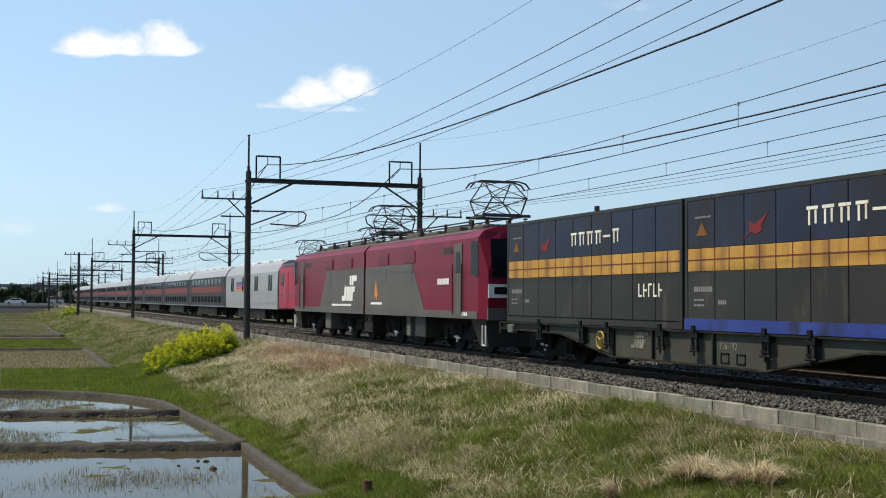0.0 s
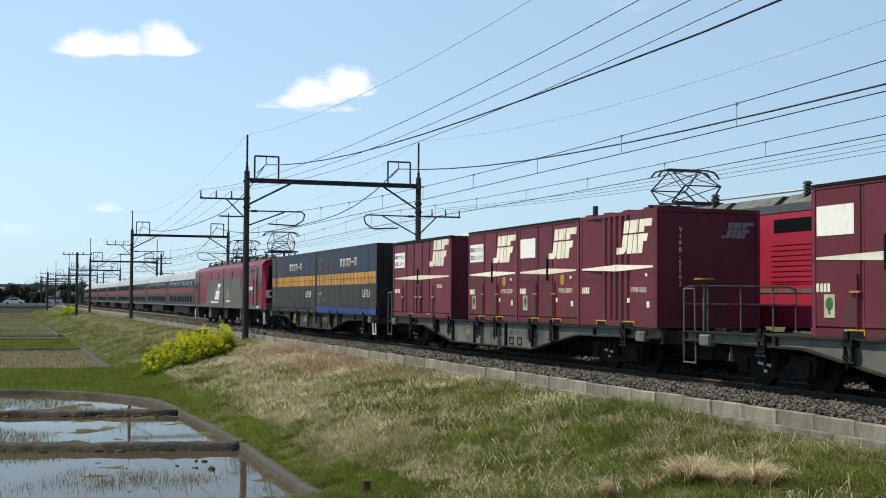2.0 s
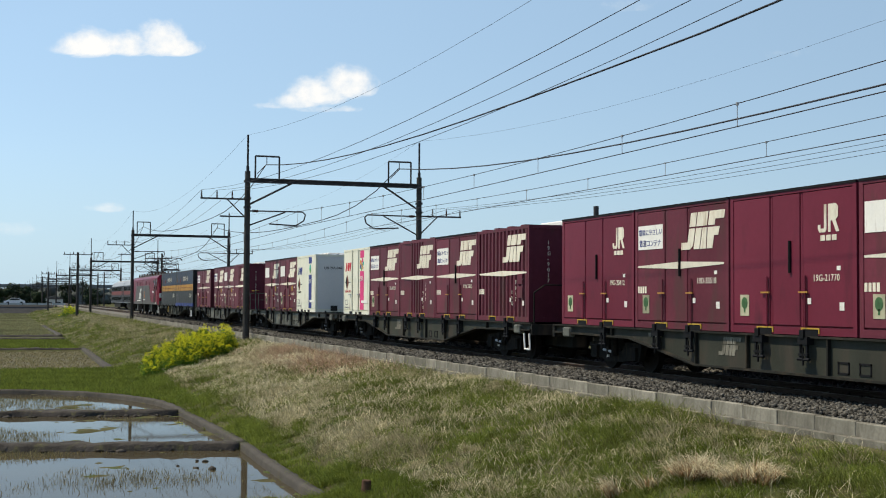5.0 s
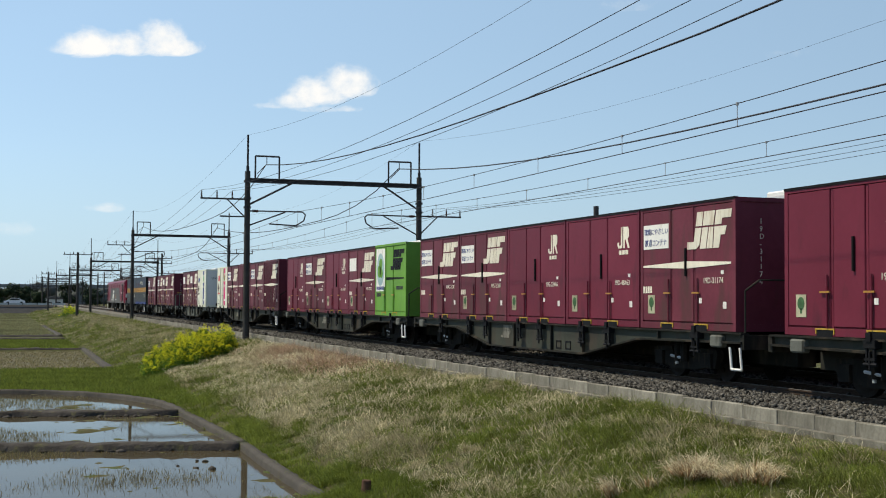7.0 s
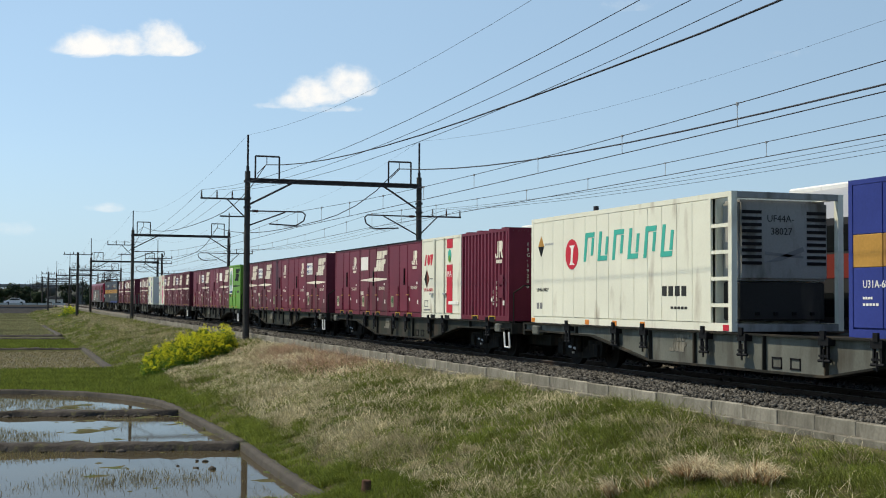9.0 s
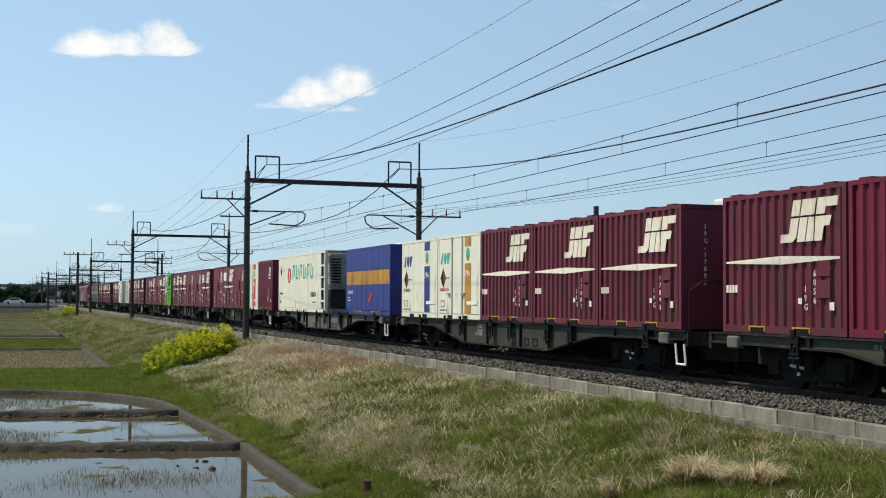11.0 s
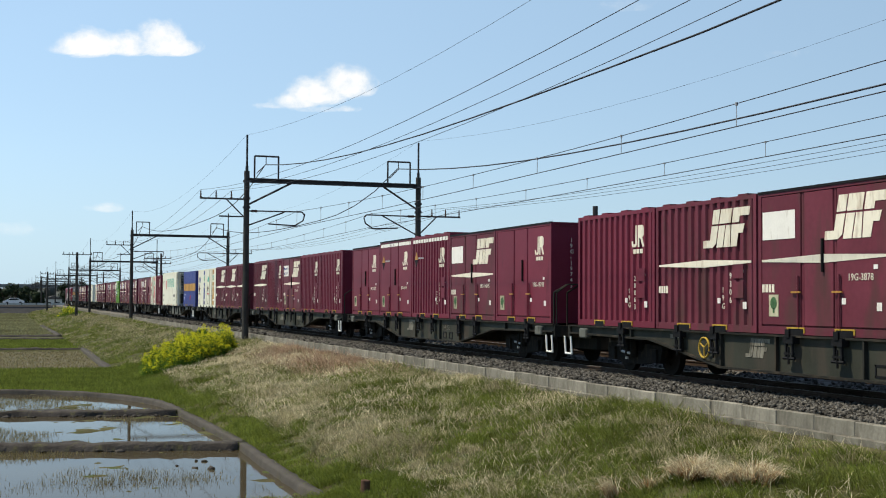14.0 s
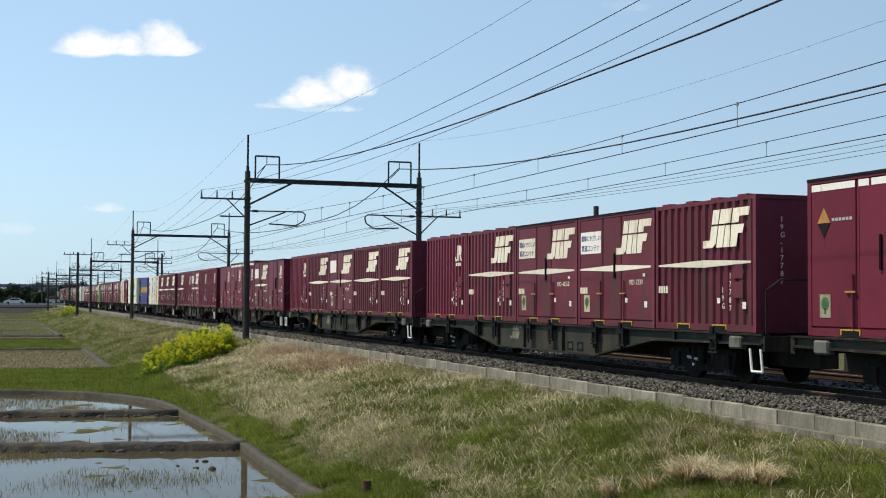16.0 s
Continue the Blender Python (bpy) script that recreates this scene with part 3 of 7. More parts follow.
def gantry(y, beam, rear=False):
    g = thing("overhead_line_gantry", "dark steel portal gantry carrying the overhead wires of both tracks", "gantry", "overhead line gantries", m=pose(0, y, 0))
    for x, ground in ((POLE_L, -0.75), (POLE_R, -0.6)):
        bm = tube(bmesh.new(), (x, 0, ground), (x, 0, beam + 0.45), 0.17, 12, 0.135)
        p = part("pole", bm, M_CONC, g, "dark stained concrete pole", smooth=False)
        bm = tube(bmesh.new(), (x, 0, beam + 0.45), (x, 0, 9.68), 0.05, 8)
        tube(bm, (x, 0, beam + 0.3), (x, 0, beam + 0.7), 0.075, 8)
        part("mast", bm, M_STEEL, p)
        for z in (beam - 0.05, beam - 0.9, beam - 1.35):
            part("band", tube(bmesh.new(), (x, 0, z - 0.05), (x, 0, z + 0.05), 0.19, 12), M_STEEL, p)
    bm = bmesh.new()
    for z in (beam - 0.09, beam + 0.09):
        box(bm, POLE_L, POLE_R, -0.09, 0.09, z - 0.025, z + 0.025)
    for k in range(36):
        x = POLE_L + 0.12 + k * 0.245
        box(bm, x, x + 0.06, -0.05, 0.05, beam - 0.07, beam + 0.07)
    box(bm, POLE_L, POLE_R, -0.012, 0.012, beam - 0.08, beam + 0.08)
    part("beam", bm, M_STEEL, g)
    for x0, x1 in ((POLE_L, 13.68), (POLE_R, 18.36)):
        part("brace", tube(bmesh.new(), (x0, 0, beam - 1.25), (x1, 0, beam - 0.05), 0.05, 8), M_STEEL, g)
    for c in (12.37, 19.25):
        bm = bmesh.new()
        pipe(bm, [(c - 0.6, 0, beam), (c - 0.6, 0, beam + 1.22), (c + 0.6, 0, beam + 1.22), (c + 0.6, 0, beam)], 0.045, 8)
        fr = part("feeder_frame", bm, M_STEEL, g)
        bm = bmesh.new()
        pipe(bm, [(c - 0.03, 0, beam + 1.22), (c - 0.03, 0, beam + 0.83), (c - 0.5, 0, beam + 0.35)], 0.022)
        part("feeder_hanger", bm, M_INSUL, fr)
    for x, sgn in ((POLE_L, -1), (POLE_R, 1)):
        bm = bmesh.new()
        z = beam - 0.95 if sgn < 0 else beam - 1.55
        box(bm, min(x, x + sgn * 2.3), max(x, x + sgn * 2.3), -0.04, 0.04, z - 0.04, z + 0.04)
        tube(bm, (x, 0, z - 1.0), (x + sgn * 1.0, 0, z - 0.02), 0.035, 6)
        if sgn < 0:
            box(bm, x - 1.35, x, -0.03, 0.03, z - 0.9, z - 0.83)
        arm = part("crossarm", bm, M_STEEL, g)
        for k in (0.75, 1.5, 2.25):
            bm = bmesh.new()
            for q in range(4):
                tube(bm, (x + sgn * k, 0, z + 0.05 + q * 0.075), (x + sgn * k, 0, z + 0.10 + q * 0.075), 0.06 - 0.006 * q, 8, 0.035)
            tube(bm, (x + sgn * k, 0, z), (x + sgn * k, 0, z + 0.4), 0.02, 6)
            part("insulator", bm, M_INSUL, arm)
        # cantilever towards the track
        d = -sgn
        track = 13.97 if sgn < 0 else 17.75
        tip = track + d * 0.35
        b0 = 5.9 if sgn < 0 else 5.85
        bm = bmesh.new()
        pipe(bm, [(x, 0, b0), (tip - d * 0.15, 0, b0 + 0.02), (tip, 0, b0 - 0.12), (tip - d * 0.08, 0, b0 - 0.42), (tip - d * 0.5, 0, b0 - 0.68), (x + d * 1.1, 0, b0 - 0.62)], 0.035, 8)
        pipe(bm, [(x, 0, b0 - 0.75 if sgn < 0 else b0 - 1.0), (x + d * 1.9, 0, b0 - 0.02)], 0.035, 8)
        can = part("cantilever", bm, M_STEEL, g)
        bm = bmesh.new()
        pipe(bm, [(tip - d * 1.1, 0, b0 - 0.75), (track + d * 0.1, 0, 5.18), (track - d * 0.1, 0, 5.17)], 0.018, 6)
        part("steady_arm", bm, M_GALV, can)
        bm = bmesh.new()
        for q in range(5):
            tube(bm, (x + d * (0.25 + q * 0.06), 0, b0), (x + d * (0.29 + q * 0.06), 0, b0), 0.065, 8)
        part("insulator", bm, M_INSUL, can)
    return g


GANTRIES = [(63.1, 7.42), (122.0, 7.42), (181.0, 6.55), (239.0, 6.48), (298, 6.5), (356, 6.5), (415, 6.5), (474, 6.5), (533, 6.5), (592, 6.5), (650, 6.5), (709, 6.5)]
first = gantry(*GANTRIES[0])
copy_thing(first, pose(0, GANTRIES[1][0], 0))
low = gantry(*GANTRIES[2])
for y, b in GANTRIES[3:]:
    copy_thing(low, pose(0, y, 0))


def wire(name, label, x, sup, sag, r, heavy=False, supports=None):
    """A wire hung from gantry to gantry, sagging between them."""
    ys = [4.1 - 59] + [4.1] + [g[0] for g in GANTRIES[:8]]
    bm = bmesh.new()
    pts = []
    for i, (a, b) in enumerate(zip(ys, ys[1:])):
        n = 14 if i < 4 else 6
        za = sup if not supports else supports(a)
        zb = sup if not supports else supports(b)
        for k in range(n):
            t = k / n
            pts.append((x, a + (b - a) * t, za + (zb - za) * t - sag * (hang(1 - t) if heavy else 4 * t * (1 - t))))
    pipe(bm, pts, r, 5)
    return solid(name, bm, M_WIRE, label, "wire", "overhead wires")


def hang(t):
    """Share of the sag of a heavy cable, t along the span from its far end."""
    return 1 - (1 - t / 0.68) ** 2.6 if t < 0.68 else 1 - ((t - 0.68) / 0.32) ** 2.6


def low_beams(hi, lo):
    return lambda y: hi if y < 150 else lo


wire("contact_wire", "thin grooved contact wire above the near track", 13.97, 5.16, 0.09, 0.012)
wire("contact_wire", "thin grooved contact wire above the far track", 17.75, 5.24, 0.12, 0.012)
wire("messenger_wire", "sagging messenger wire above the contact wire", 13.97, 5.95, 0.47, 0.010)
wire("messenger_wire", "sagging messenger wire above the contact wire", 17.75, 5.92, 0.45, 0.010)
wire("feeder_cable", "thick black sagging feeder cable", 12.3, 8.22, 1.65, 0.022, heavy=True, supports=low_beams(8.22, 7.3))
wire("feeder_cable", "thick black sagging feeder cable", 19.17, 8.28, 1.70, 0.026, heavy=True, supports=low_beams(8.28, 7.3))
for x, z in ((9.14, 6.9), (9.89, 6.9), (10.64, 6.9)):
    wire("line_wire", "thin sagging wire on the crossarm insulators", x, 6.88, 1.04, 0.0075, supports=low_beams(6.88, 6.0))
for x in (21.05, 21.8, 22.55):
    wire("line_wire", "thin sagging wire on the crossarm insulators", x, 6.25, 0.62, 0.0075, supports=low_beams(6.25, 5.4))
wire("ground_wire", "very thin wire strung between mast tips", 11.35, 9.66, 1.3, 0.005)
wire("ground_wire", "very thin wire strung between mast tips", 20.3, 9.76, 1.4, 0.004)
for track, sup, sag, c0, csag, first_y in ((13.97, 5.95, 0.47, 5.16, 0.09, 22.49), (17.75, 5.92, 0.45, 5.24, 0.12, 27.26)):
    bm = tube(bmesh.new(), (0, 0, 0), (0, 0, 1), 0.009, 5)
    tube(bm, (0, 0, 0.93), (0, 0, 1.06), 0.035, 6)
    me = mesh_of("dropper", bm, M_GALV)
    for k in range(-1, 24):
        y = first_y + 5.1 * k
        t = ((y - 4.1) / 58.97) % 1
        zc = c0 - 4 * csag * t * (1 - t)
        zm = sup - 4 * sag * t * (1 - t)
        ob = new("dropper", me)
        ob.location, ob.scale = (track, y, zc), (1, 1, zm - zc)
        tagged(ob, "thin dropper rod with a clamp between messenger and contact wire", "dropper", "droppers")


def utility_pole(x, y, h, arms, arm_len, label):
    u = thing("utility_pole", label, "pole", "utility poles", m=pose(x, y, 0))
    part("pole", tube(bmesh.new(), (0, 0, float(bank_z(x, y)) - 0.1), (0, 0, h), 0.2, 10, 0.15), M_CONC, u)
    for z in arms:
        arm = part("crossarm", box(bmesh.new(), -arm_len, arm_len, -0.05, 0.05, z - 0.05, z + 0.05), M_STEEL, u)
        for k in (-0.9, -0.3, 0.4, 0.95):
            part("insulator", tube(bmesh.new(), (k * arm_len, 0, z + 0.05), (k * arm_len, 0, z + 0.35), 0.07, 8, 0.04), M_INSUL, arm)
    return u


utility_pole(9.45, 177.0, 7.6, (7.3,), 1.9, "dark utility pole with one crossarm beside the bank")
utility_pole(24.0, 208.0, 8.7, (7.9, 7.1), 1.6, "dark utility pole with two crossarms beyond the tracks")
utility_pole(24.0, 330.0, 8.0, (7.3, 6.6), 1.6, "dark utility pole with two crossarms beyond the tracks")
utility_pole(8.5, 262.0, 6.6, (6.2,), 1.2, "dark utility pole with one crossarm beside the bank")
utility_pole(9.0, 318.0, 6.6, (6.2,), 1.2, "dark utility pole with one crossarm beside the bank")
bm = tube(bmesh.new(), (21.0, 43.6, -1.2), (21.0, 43.6, 4.95), 0.075, 10)
tube(bm, (21.0, 43.6, 4.55), (21.0, 43.6, 5.1), 0.1, 10)
solid("marker_post", bm, M_STEEL, "slim dark post standing beyond the far track", "post")


# ---- vegetation ----
def blades(name, x, y, z, h, w, lean, material, label, category="grass", bend=0.5, way=None):
    """Many bent blades in one object."""
    n = len(x)
    a = rng.uniform(0, 6.28, n)
    b = rng.uniform(0, 6.28, n) if way is None else way + rng.normal(0, 0.5, n)
    dx, dy = np.cos(a) * w / 2, np.sin(a) * w / 2
    lx, ly = np.cos(b) * lean * h, np.sin(b) * lean * h
    v = np.zeros((n, 5, 3))
    for k, (sx, fz, fl) in enumerate(((-1, 0, 0), (1, 0, 0), (-0.75, 0.55, 0.35), (0.75, 0.55, 0.35), (0, 1, 1))):
        v[:, k, 0] = x + dx * sx + lx * fl
        v[:, k, 1] = y + dy * sx + ly * fl
        v[:, k, 2] = z + h * fz * np.sqrt(np.clip(1 - (lean * fl) ** 2 * bend, 0.1, 1)) - (0.02 if fz == 0 else 0)
    t = np.array([[0, 1, 3], [0, 3, 2], [2, 3, 4]])
    f = t[None] + (np.arange(n) * 5)[:, None, None]
    me = soup(name, v.reshape(-1, 3), f.reshape(-1, 3), material)
    tagged(new(name, me), label, category, kind="stuff")


def scatter(x0, x1, y0, y1, dens):
    n = int((x1 - x0) * (y1 - y0) * dens)
    return rng.uniform(x0, x1, n), rng.uniform(y0, y1, n)


def grow_bank():
    green, straw, red, olive = [], [], [], []
    for x0, x1, y0, y1, dens, size in ((5.0, 11.6, 10.5, 22, 1750, 1.0), (5.35, 11.6, 22, 34, 1150, 1.1), (5.2, 11.6, 34, 64, 520, 1.35), (5.2, 11.6, 64, 130, 110, 2.0), (4.5, 11.6, 130, 285, 26, 3.2)):
        x, y = scatter(x0, x1, y0, y1, dens)
        # two thirds of the blades grow in tufts
        tx, ty = scatter(x0, x1, y0, y1, 12 / size ** 2)
        own = rng.integers(0, len(tx), len(x))
        clump = rng.random(len(x)) < 0.75
        ox, oy = rng.normal(0, 0.085 * size, len(x)), rng.normal(0, 0.085 * size, len(x))
        x, y = np.where(clump, np.clip(tx[own] + ox, x0, 11.58), x), np.where(clump, ty[own] + oy, y)
        way = np.where(clump, np.arctan2(oy, ox), rng.uniform(0, 6.28, len(x)))
        tall = np.where(clump, 1.15 + 0.4 * np.sin(own * 12.9898), 0.75)
        keep = (x < 11.3) | (rng.random(len(x)) < np.clip((11.62 - x) / 0.4, 0, 1) ** 2)
        x, y, way, tall, clump, own = x[keep], y[keep], way[keep], tall[keep], clump[keep], own[keep]
        g = wave(x, y, 0.55, 21) * 0.4 + wave(x, y, 1.7, 22) * 0.45 + np.where(clump, 1.05 * np.sin(own * 78.233), rng.normal(0, 0.5, len(x)))
        edge = np.clip((6.25 - x + 0.22 * wave(x, y, 0.8, 27)) / 0.55, 0, 1) * np.clip((66 - y) / 4, 0, 1)      # lush along the paddies
        pale = np.exp(-((x - 6.95 - 0.082 * np.clip(y - 25, 0, 30)) / 0.95) ** 2) * np.clip((y - 15) / 6, 0, 1)   # a bleached belt low on the slope
        lush = g + 1.9 * edge + 1.08 - 1.25 * pale - 0.35 * np.clip((y - 42) / 12, 0, 1)
        rz = np.exp(-(((x - 10.5) / 1.35) ** 2 + ((y - 45.5) / 8.0) ** 2) ** 2)
        kind = np.where(lush > 0.05, 0, 1)
        kind = np.where((kind == 0) & (rng.random(len(x)) > 0.25 + edge) & (np.sin(own * 3.77) > -0.55), 3, kind)
        kind = np.where((rng.random(len(x)) < rz * 0.85), 2, kind)
        tuft = tall * (0.75 + 0.35 * np.clip(wave(x, y, 1.3, 25), -0.8, 1.2))
        # most of it leans down the slope
        way = np.where(rng.random(len(x)) < 0.45, math.pi + rng.normal(0, 0.8, len(x)), way)
        for k, store in ((0, green), (1, straw), (2, red), (3, olive)):
            s = kind == k
            store.append((x[s], y[s], np.full(s.sum(), size), tuft[s], way[s]))
    for store, m, nm, lb, hm, wm in ((green, M_GRASS, "green_grass", "fresh green grass on the railway bank", 0.165, 0.010),
                                     (olive, M_OLIVE, "olive_grass", "matted olive-green grass on the railway bank", 0.19, 0.009),
                                     (straw, M_STRAW, "dry_grass", "bleached dry grass on the railway bank", 0.20, 0.009),
                                     (red, M_REDSTRAW, "dead_stalks", "reddish dead grass stalks on the railway bank", 0.27, 0.0105)):
        x, y, s, tf, way = (np.concatenate(q) for q in zip(*store))
        n = len(x)
        h = hm * rng.uniform(0.45, 1.35, n) * tf * s ** 0.25
        blades(nm, x, y, bank_z(x, y), h, wm * s * rng.uniform(0.6, 1.3, n), rng.uniform(0.4, 1.7, n), m, lb, bend=0.5, way=way)


grow_bank()


TUSSOCKS = ((8.95, 15.5, 0.14, 8), (9.28, 14.65, 0.13, 8), (9.2, 15.1, 0.3, 2), (8.4, 15.75, 0.2, 2))


def grow_clumps():
    # two bleached tussocks and scattered tall straw
    xs, ys, ways = [], [], []
    for tx, ty, spread, count in TUSSOCKS:
        for _ in range(count):
            cx, cy, n = rng.normal(tx, spread), rng.normal(ty, spread), int(rng.uniform(50, 130))
            ox, oy = rng.normal(0, 0.05, n), rng.normal(0, 0.05, n)
            xs.append(cx + ox)
            ys.append(cy + oy)
            ways.append(np.arctan2(cy + oy - ty, cx + ox - tx) + rng.normal(0, 0.9) + rng.normal(0, 0.5, n))
    x, y, way = np.concatenate(xs), np.concatenate(ys), np.concatenate(ways)
    n = len(x)
    blades("dry_tussock", x, y, bank_z(x, y) + 0.05, rng.uniform(0.16, 0.42, n), rng.uniform(0.006, 0.012, n), rng.uniform(0.7, 1.9, n), M_PALESTRAW, "bleached tussocks of long dead grass", bend=0.45, way=way)
    k = rng.random(n) < 0.75
    blades("dry_tussock", x[k], y[k], bank_z(x[k], y[k]) + 0.02, rng.uniform(0.14, 0.34, k.sum()), rng.uniform(0.007, 0.014, k.sum()), rng.uniform(0.6, 1.6, k.sum()), M_TAN, "tan inner blades of the dead grass tussocks", bend=0.5, way=way[k])
    # single long bleached blades lying over the green
    x, y = scatter(6.4, 11.3, 11, 60, 140)
    keep = 0.8 * wave(x, y, 0.8, 61) + 0.5 * wave(x, y, 2.6, 62) + rng.normal(0, 0.5, len(x)) + 0.5 * np.clip((y - 20) / 12, 0, 1) > 0.0
    x, y = x[keep], y[keep]
    n = len(x)
    blades("bleached_blades", x, y, bank_z(x, y) + 0.03, rng.uniform(0.12, 0.32, n), rng.uniform(0.0045, 0.0085, n) * np.interp(y, [12, 56], [0.9, 2.0]), rng.uniform(0.9, 2.2, n), M_PALESTRAW, "long bleached blades lying over the green grass", bend=0.4)
    # lanes between the paddies
    x, y = scatter(-5, 6.0, 41, 63.9, 300)
    keep = (x > paddy_edge(y) + 0.3) & ((y > 50.6) | (x > 0))
    x, y = x[keep], y[keep]
    blades("green_grass", x, y, bank_z(x, y), rng.uniform(0.06, 0.2, len(x)), rng.uniform(0.012, 0.03, len(x)), rng.uniform(0.2, 0.9, len(x)), M_GRASS, "short bright grass on the lane between paddies")
    x, y = scatter(-6, 5.0, 89, 108, 110)
    blades("green_grass", x, y, bank_z(x, y), rng.uniform(0.06, 0.2, len(x)), rng.uniform(0.02, 0.05, len(x)), rng.uniform(0.2, 0.9, len(x)), M_GRASS, "short bright grass on the lane between paddies")
    x, y = scatter(-20, 4.6, 119, 285, 22)
    blades("field_grass", x, y, bank_z(x, y), rng.uniform(0.06, 0.25, len(x)), rng.uniform(0.04, 0.1, len(x)), rng.uniform(0.2, 0.9, len(x)), M_DULLGRASS, "thin dull grass on far fields")
    x, y = scatter(-3, 6.5, 17.5, 21.7, 900)
    blades("green_grass", x, y, bank_z(x, y), rng.uniform(0.05, 0.16, len(x)), rng.uniform(0.006, 0.012, len(x)), rng.uniform(0.2, 1.0, len(x)), M_GRASS, "grass on the lane beside the flooded paddy")
    x, y = scatter(-3, 4.8, 64.4, 87.5, 60)
    blades("rice_stubble", x, y, np.full(len(x), -1.96), rng.uniform(0.04, 0.12, len(x)), rng.uniform(0.015, 0.035, len(x)), rng.uniform(0.2, 1.2, len(x)), M_WEED, "thin stubble on a drained paddy", "stubble")
    # stubble standing in the water
    x, y = scatter(-4, 5.1, 22, 47.5, 430)
    keep = (wave(x, y, 0.7, 31) + 0.5 * wave(x, y, 2.6, 33) - 0.16 * x + 0.35 * rng.normal(0, 1, len(x)) > 0.25) & (x < paddy_edge(y) - 0.1)
    x, y = x[keep], y[keep]
    blades("rice_stubble", x, y, np.full(len(x), -1.965), rng.uniform(0.03, 0.13, len(x)), rng.uniform(0.005, 0.012, len(x)), rng.uniform(0.1, 1.2, len(x)), M_WEED, "sparse rice stubble standing in shallow water", "stubble")


grow_clumps()


def rape_bush(name, cx, cy, rx, ry, h, n, label, size=1.0):
    b = thing(name, label, "bush", "rape plants", m=pose(cx, cy, 0))
    gz = float(bank_z(cx, cy))
    # separate stems of uneven height, leafy below and tipped with racemes of small flowers
    stems = max(12, int(60 * rx * ry / size ** 2))
    a, r = rng.uniform(0, 6.28, stems), np.sqrt(rng.random(stems))
    sx, sy = np.cos(a) * r * rx, np.sin(a) * r * ry
    sh = h * rng.uniform(0.62, 1.12, stems) * np.sqrt(np.clip(1.06 - r ** 4, 0.15, 1)) * (0.9 + 0.2 * wave(sx + cx, sy + cy, 1.1 / size, 41))
    sz = bank_z(sx + cx, sy + cy)
    for nm, m, count, lo, hi, w in (("leafy_stem_mass", M_RAPELEAF, n, 0.02, 0.85, 0.026), ("blossom_mass", M_RAPE, n, 0.48, 1.05, 0.022)):
        k = rng.integers(0, stems, count)
        f_ = rng.uniform(lo, hi, count)
        spread_ = (0.16 if nm == "leafy_stem_mass" else 0.11) * size * (1.15 - 0.75 * f_)
        x = sx[k] * (1 + 0.12 * f_) + rng.normal(0, 1, count) * spread_
        y = sy[k] * (1 + 0.12 * f_) + rng.normal(0, 1, count) * spread_
        z = sz[k] + sh[k] * f_
        s = w * size * rng.uniform(0.6, 1.4, count)
        u = rng.normal(0, 1, (count, 3))
        u /= np.linalg.norm(u, axis=1, keepdims=True)
        q = np.cross(u, rng.normal(0, 1, (count, 3)))
        q /= np.linalg.norm(q, axis=1, keepdims=True)
        c = np.stack([x, y, z], 1)
        st = 2.2 if nm == "leafy_stem_mass" else 1.0
        v = np.stack([c - u * s[:, None] * st, c + q * s[:, None] * 0.6, c + u * s[:, None] * st, c - q * s[:, None] * 0.6], 1)
        f = np.arange(count * 4).reshape(-1, 4)
        tagged(part(nm, soup(nm, v.reshape(-1, 3), f, m), None, b), kind="stuff")
    bm = bmesh.new()
    for k in range(46):
        a, r = rng.uniform(0, 6.28), rng.uniform(0, 0.85)
        x, y = math.cos(a) * r * rx, math.sin(a) * r * ry
        z = float(bank_z(x + cx, y + cy))
        tube(bm, (x, y, z - 0.05), (x * 1.1, y * 1.1, z + h * 0.75 * math.sqrt(1 - r * r)), 0.012, 5)
    part("stalk_mass", bm, M_RAPELEAF, b)


rape_bush("rape_bush", 8.3, 57.0, 1.45, 2.0, 1.6, 22000, "bushy rape plants in full yellow blossom on the bank")
rape_bush("rape_bush", 6.95, 55.4, 1.3, 1.6, 1.4, 16000, "bushy rape plants in full yellow blossom on the bank")
rape_bush("rape_bush", 8.7, 186.0, 1.1, 3.0, 1.7, 1500, "small distant clump of yellow rape", 2.2)
bm = bmesh.new()
bevelled(tube(bm, (5.75, 20.7, -1.9), (5.78, 20.7, -1.44), 0.09, 9, 0.08), 0.012)
solid("wooden_stake", bm, M_WOOD, "short dark weathered wooden stake in the grass", "stake")


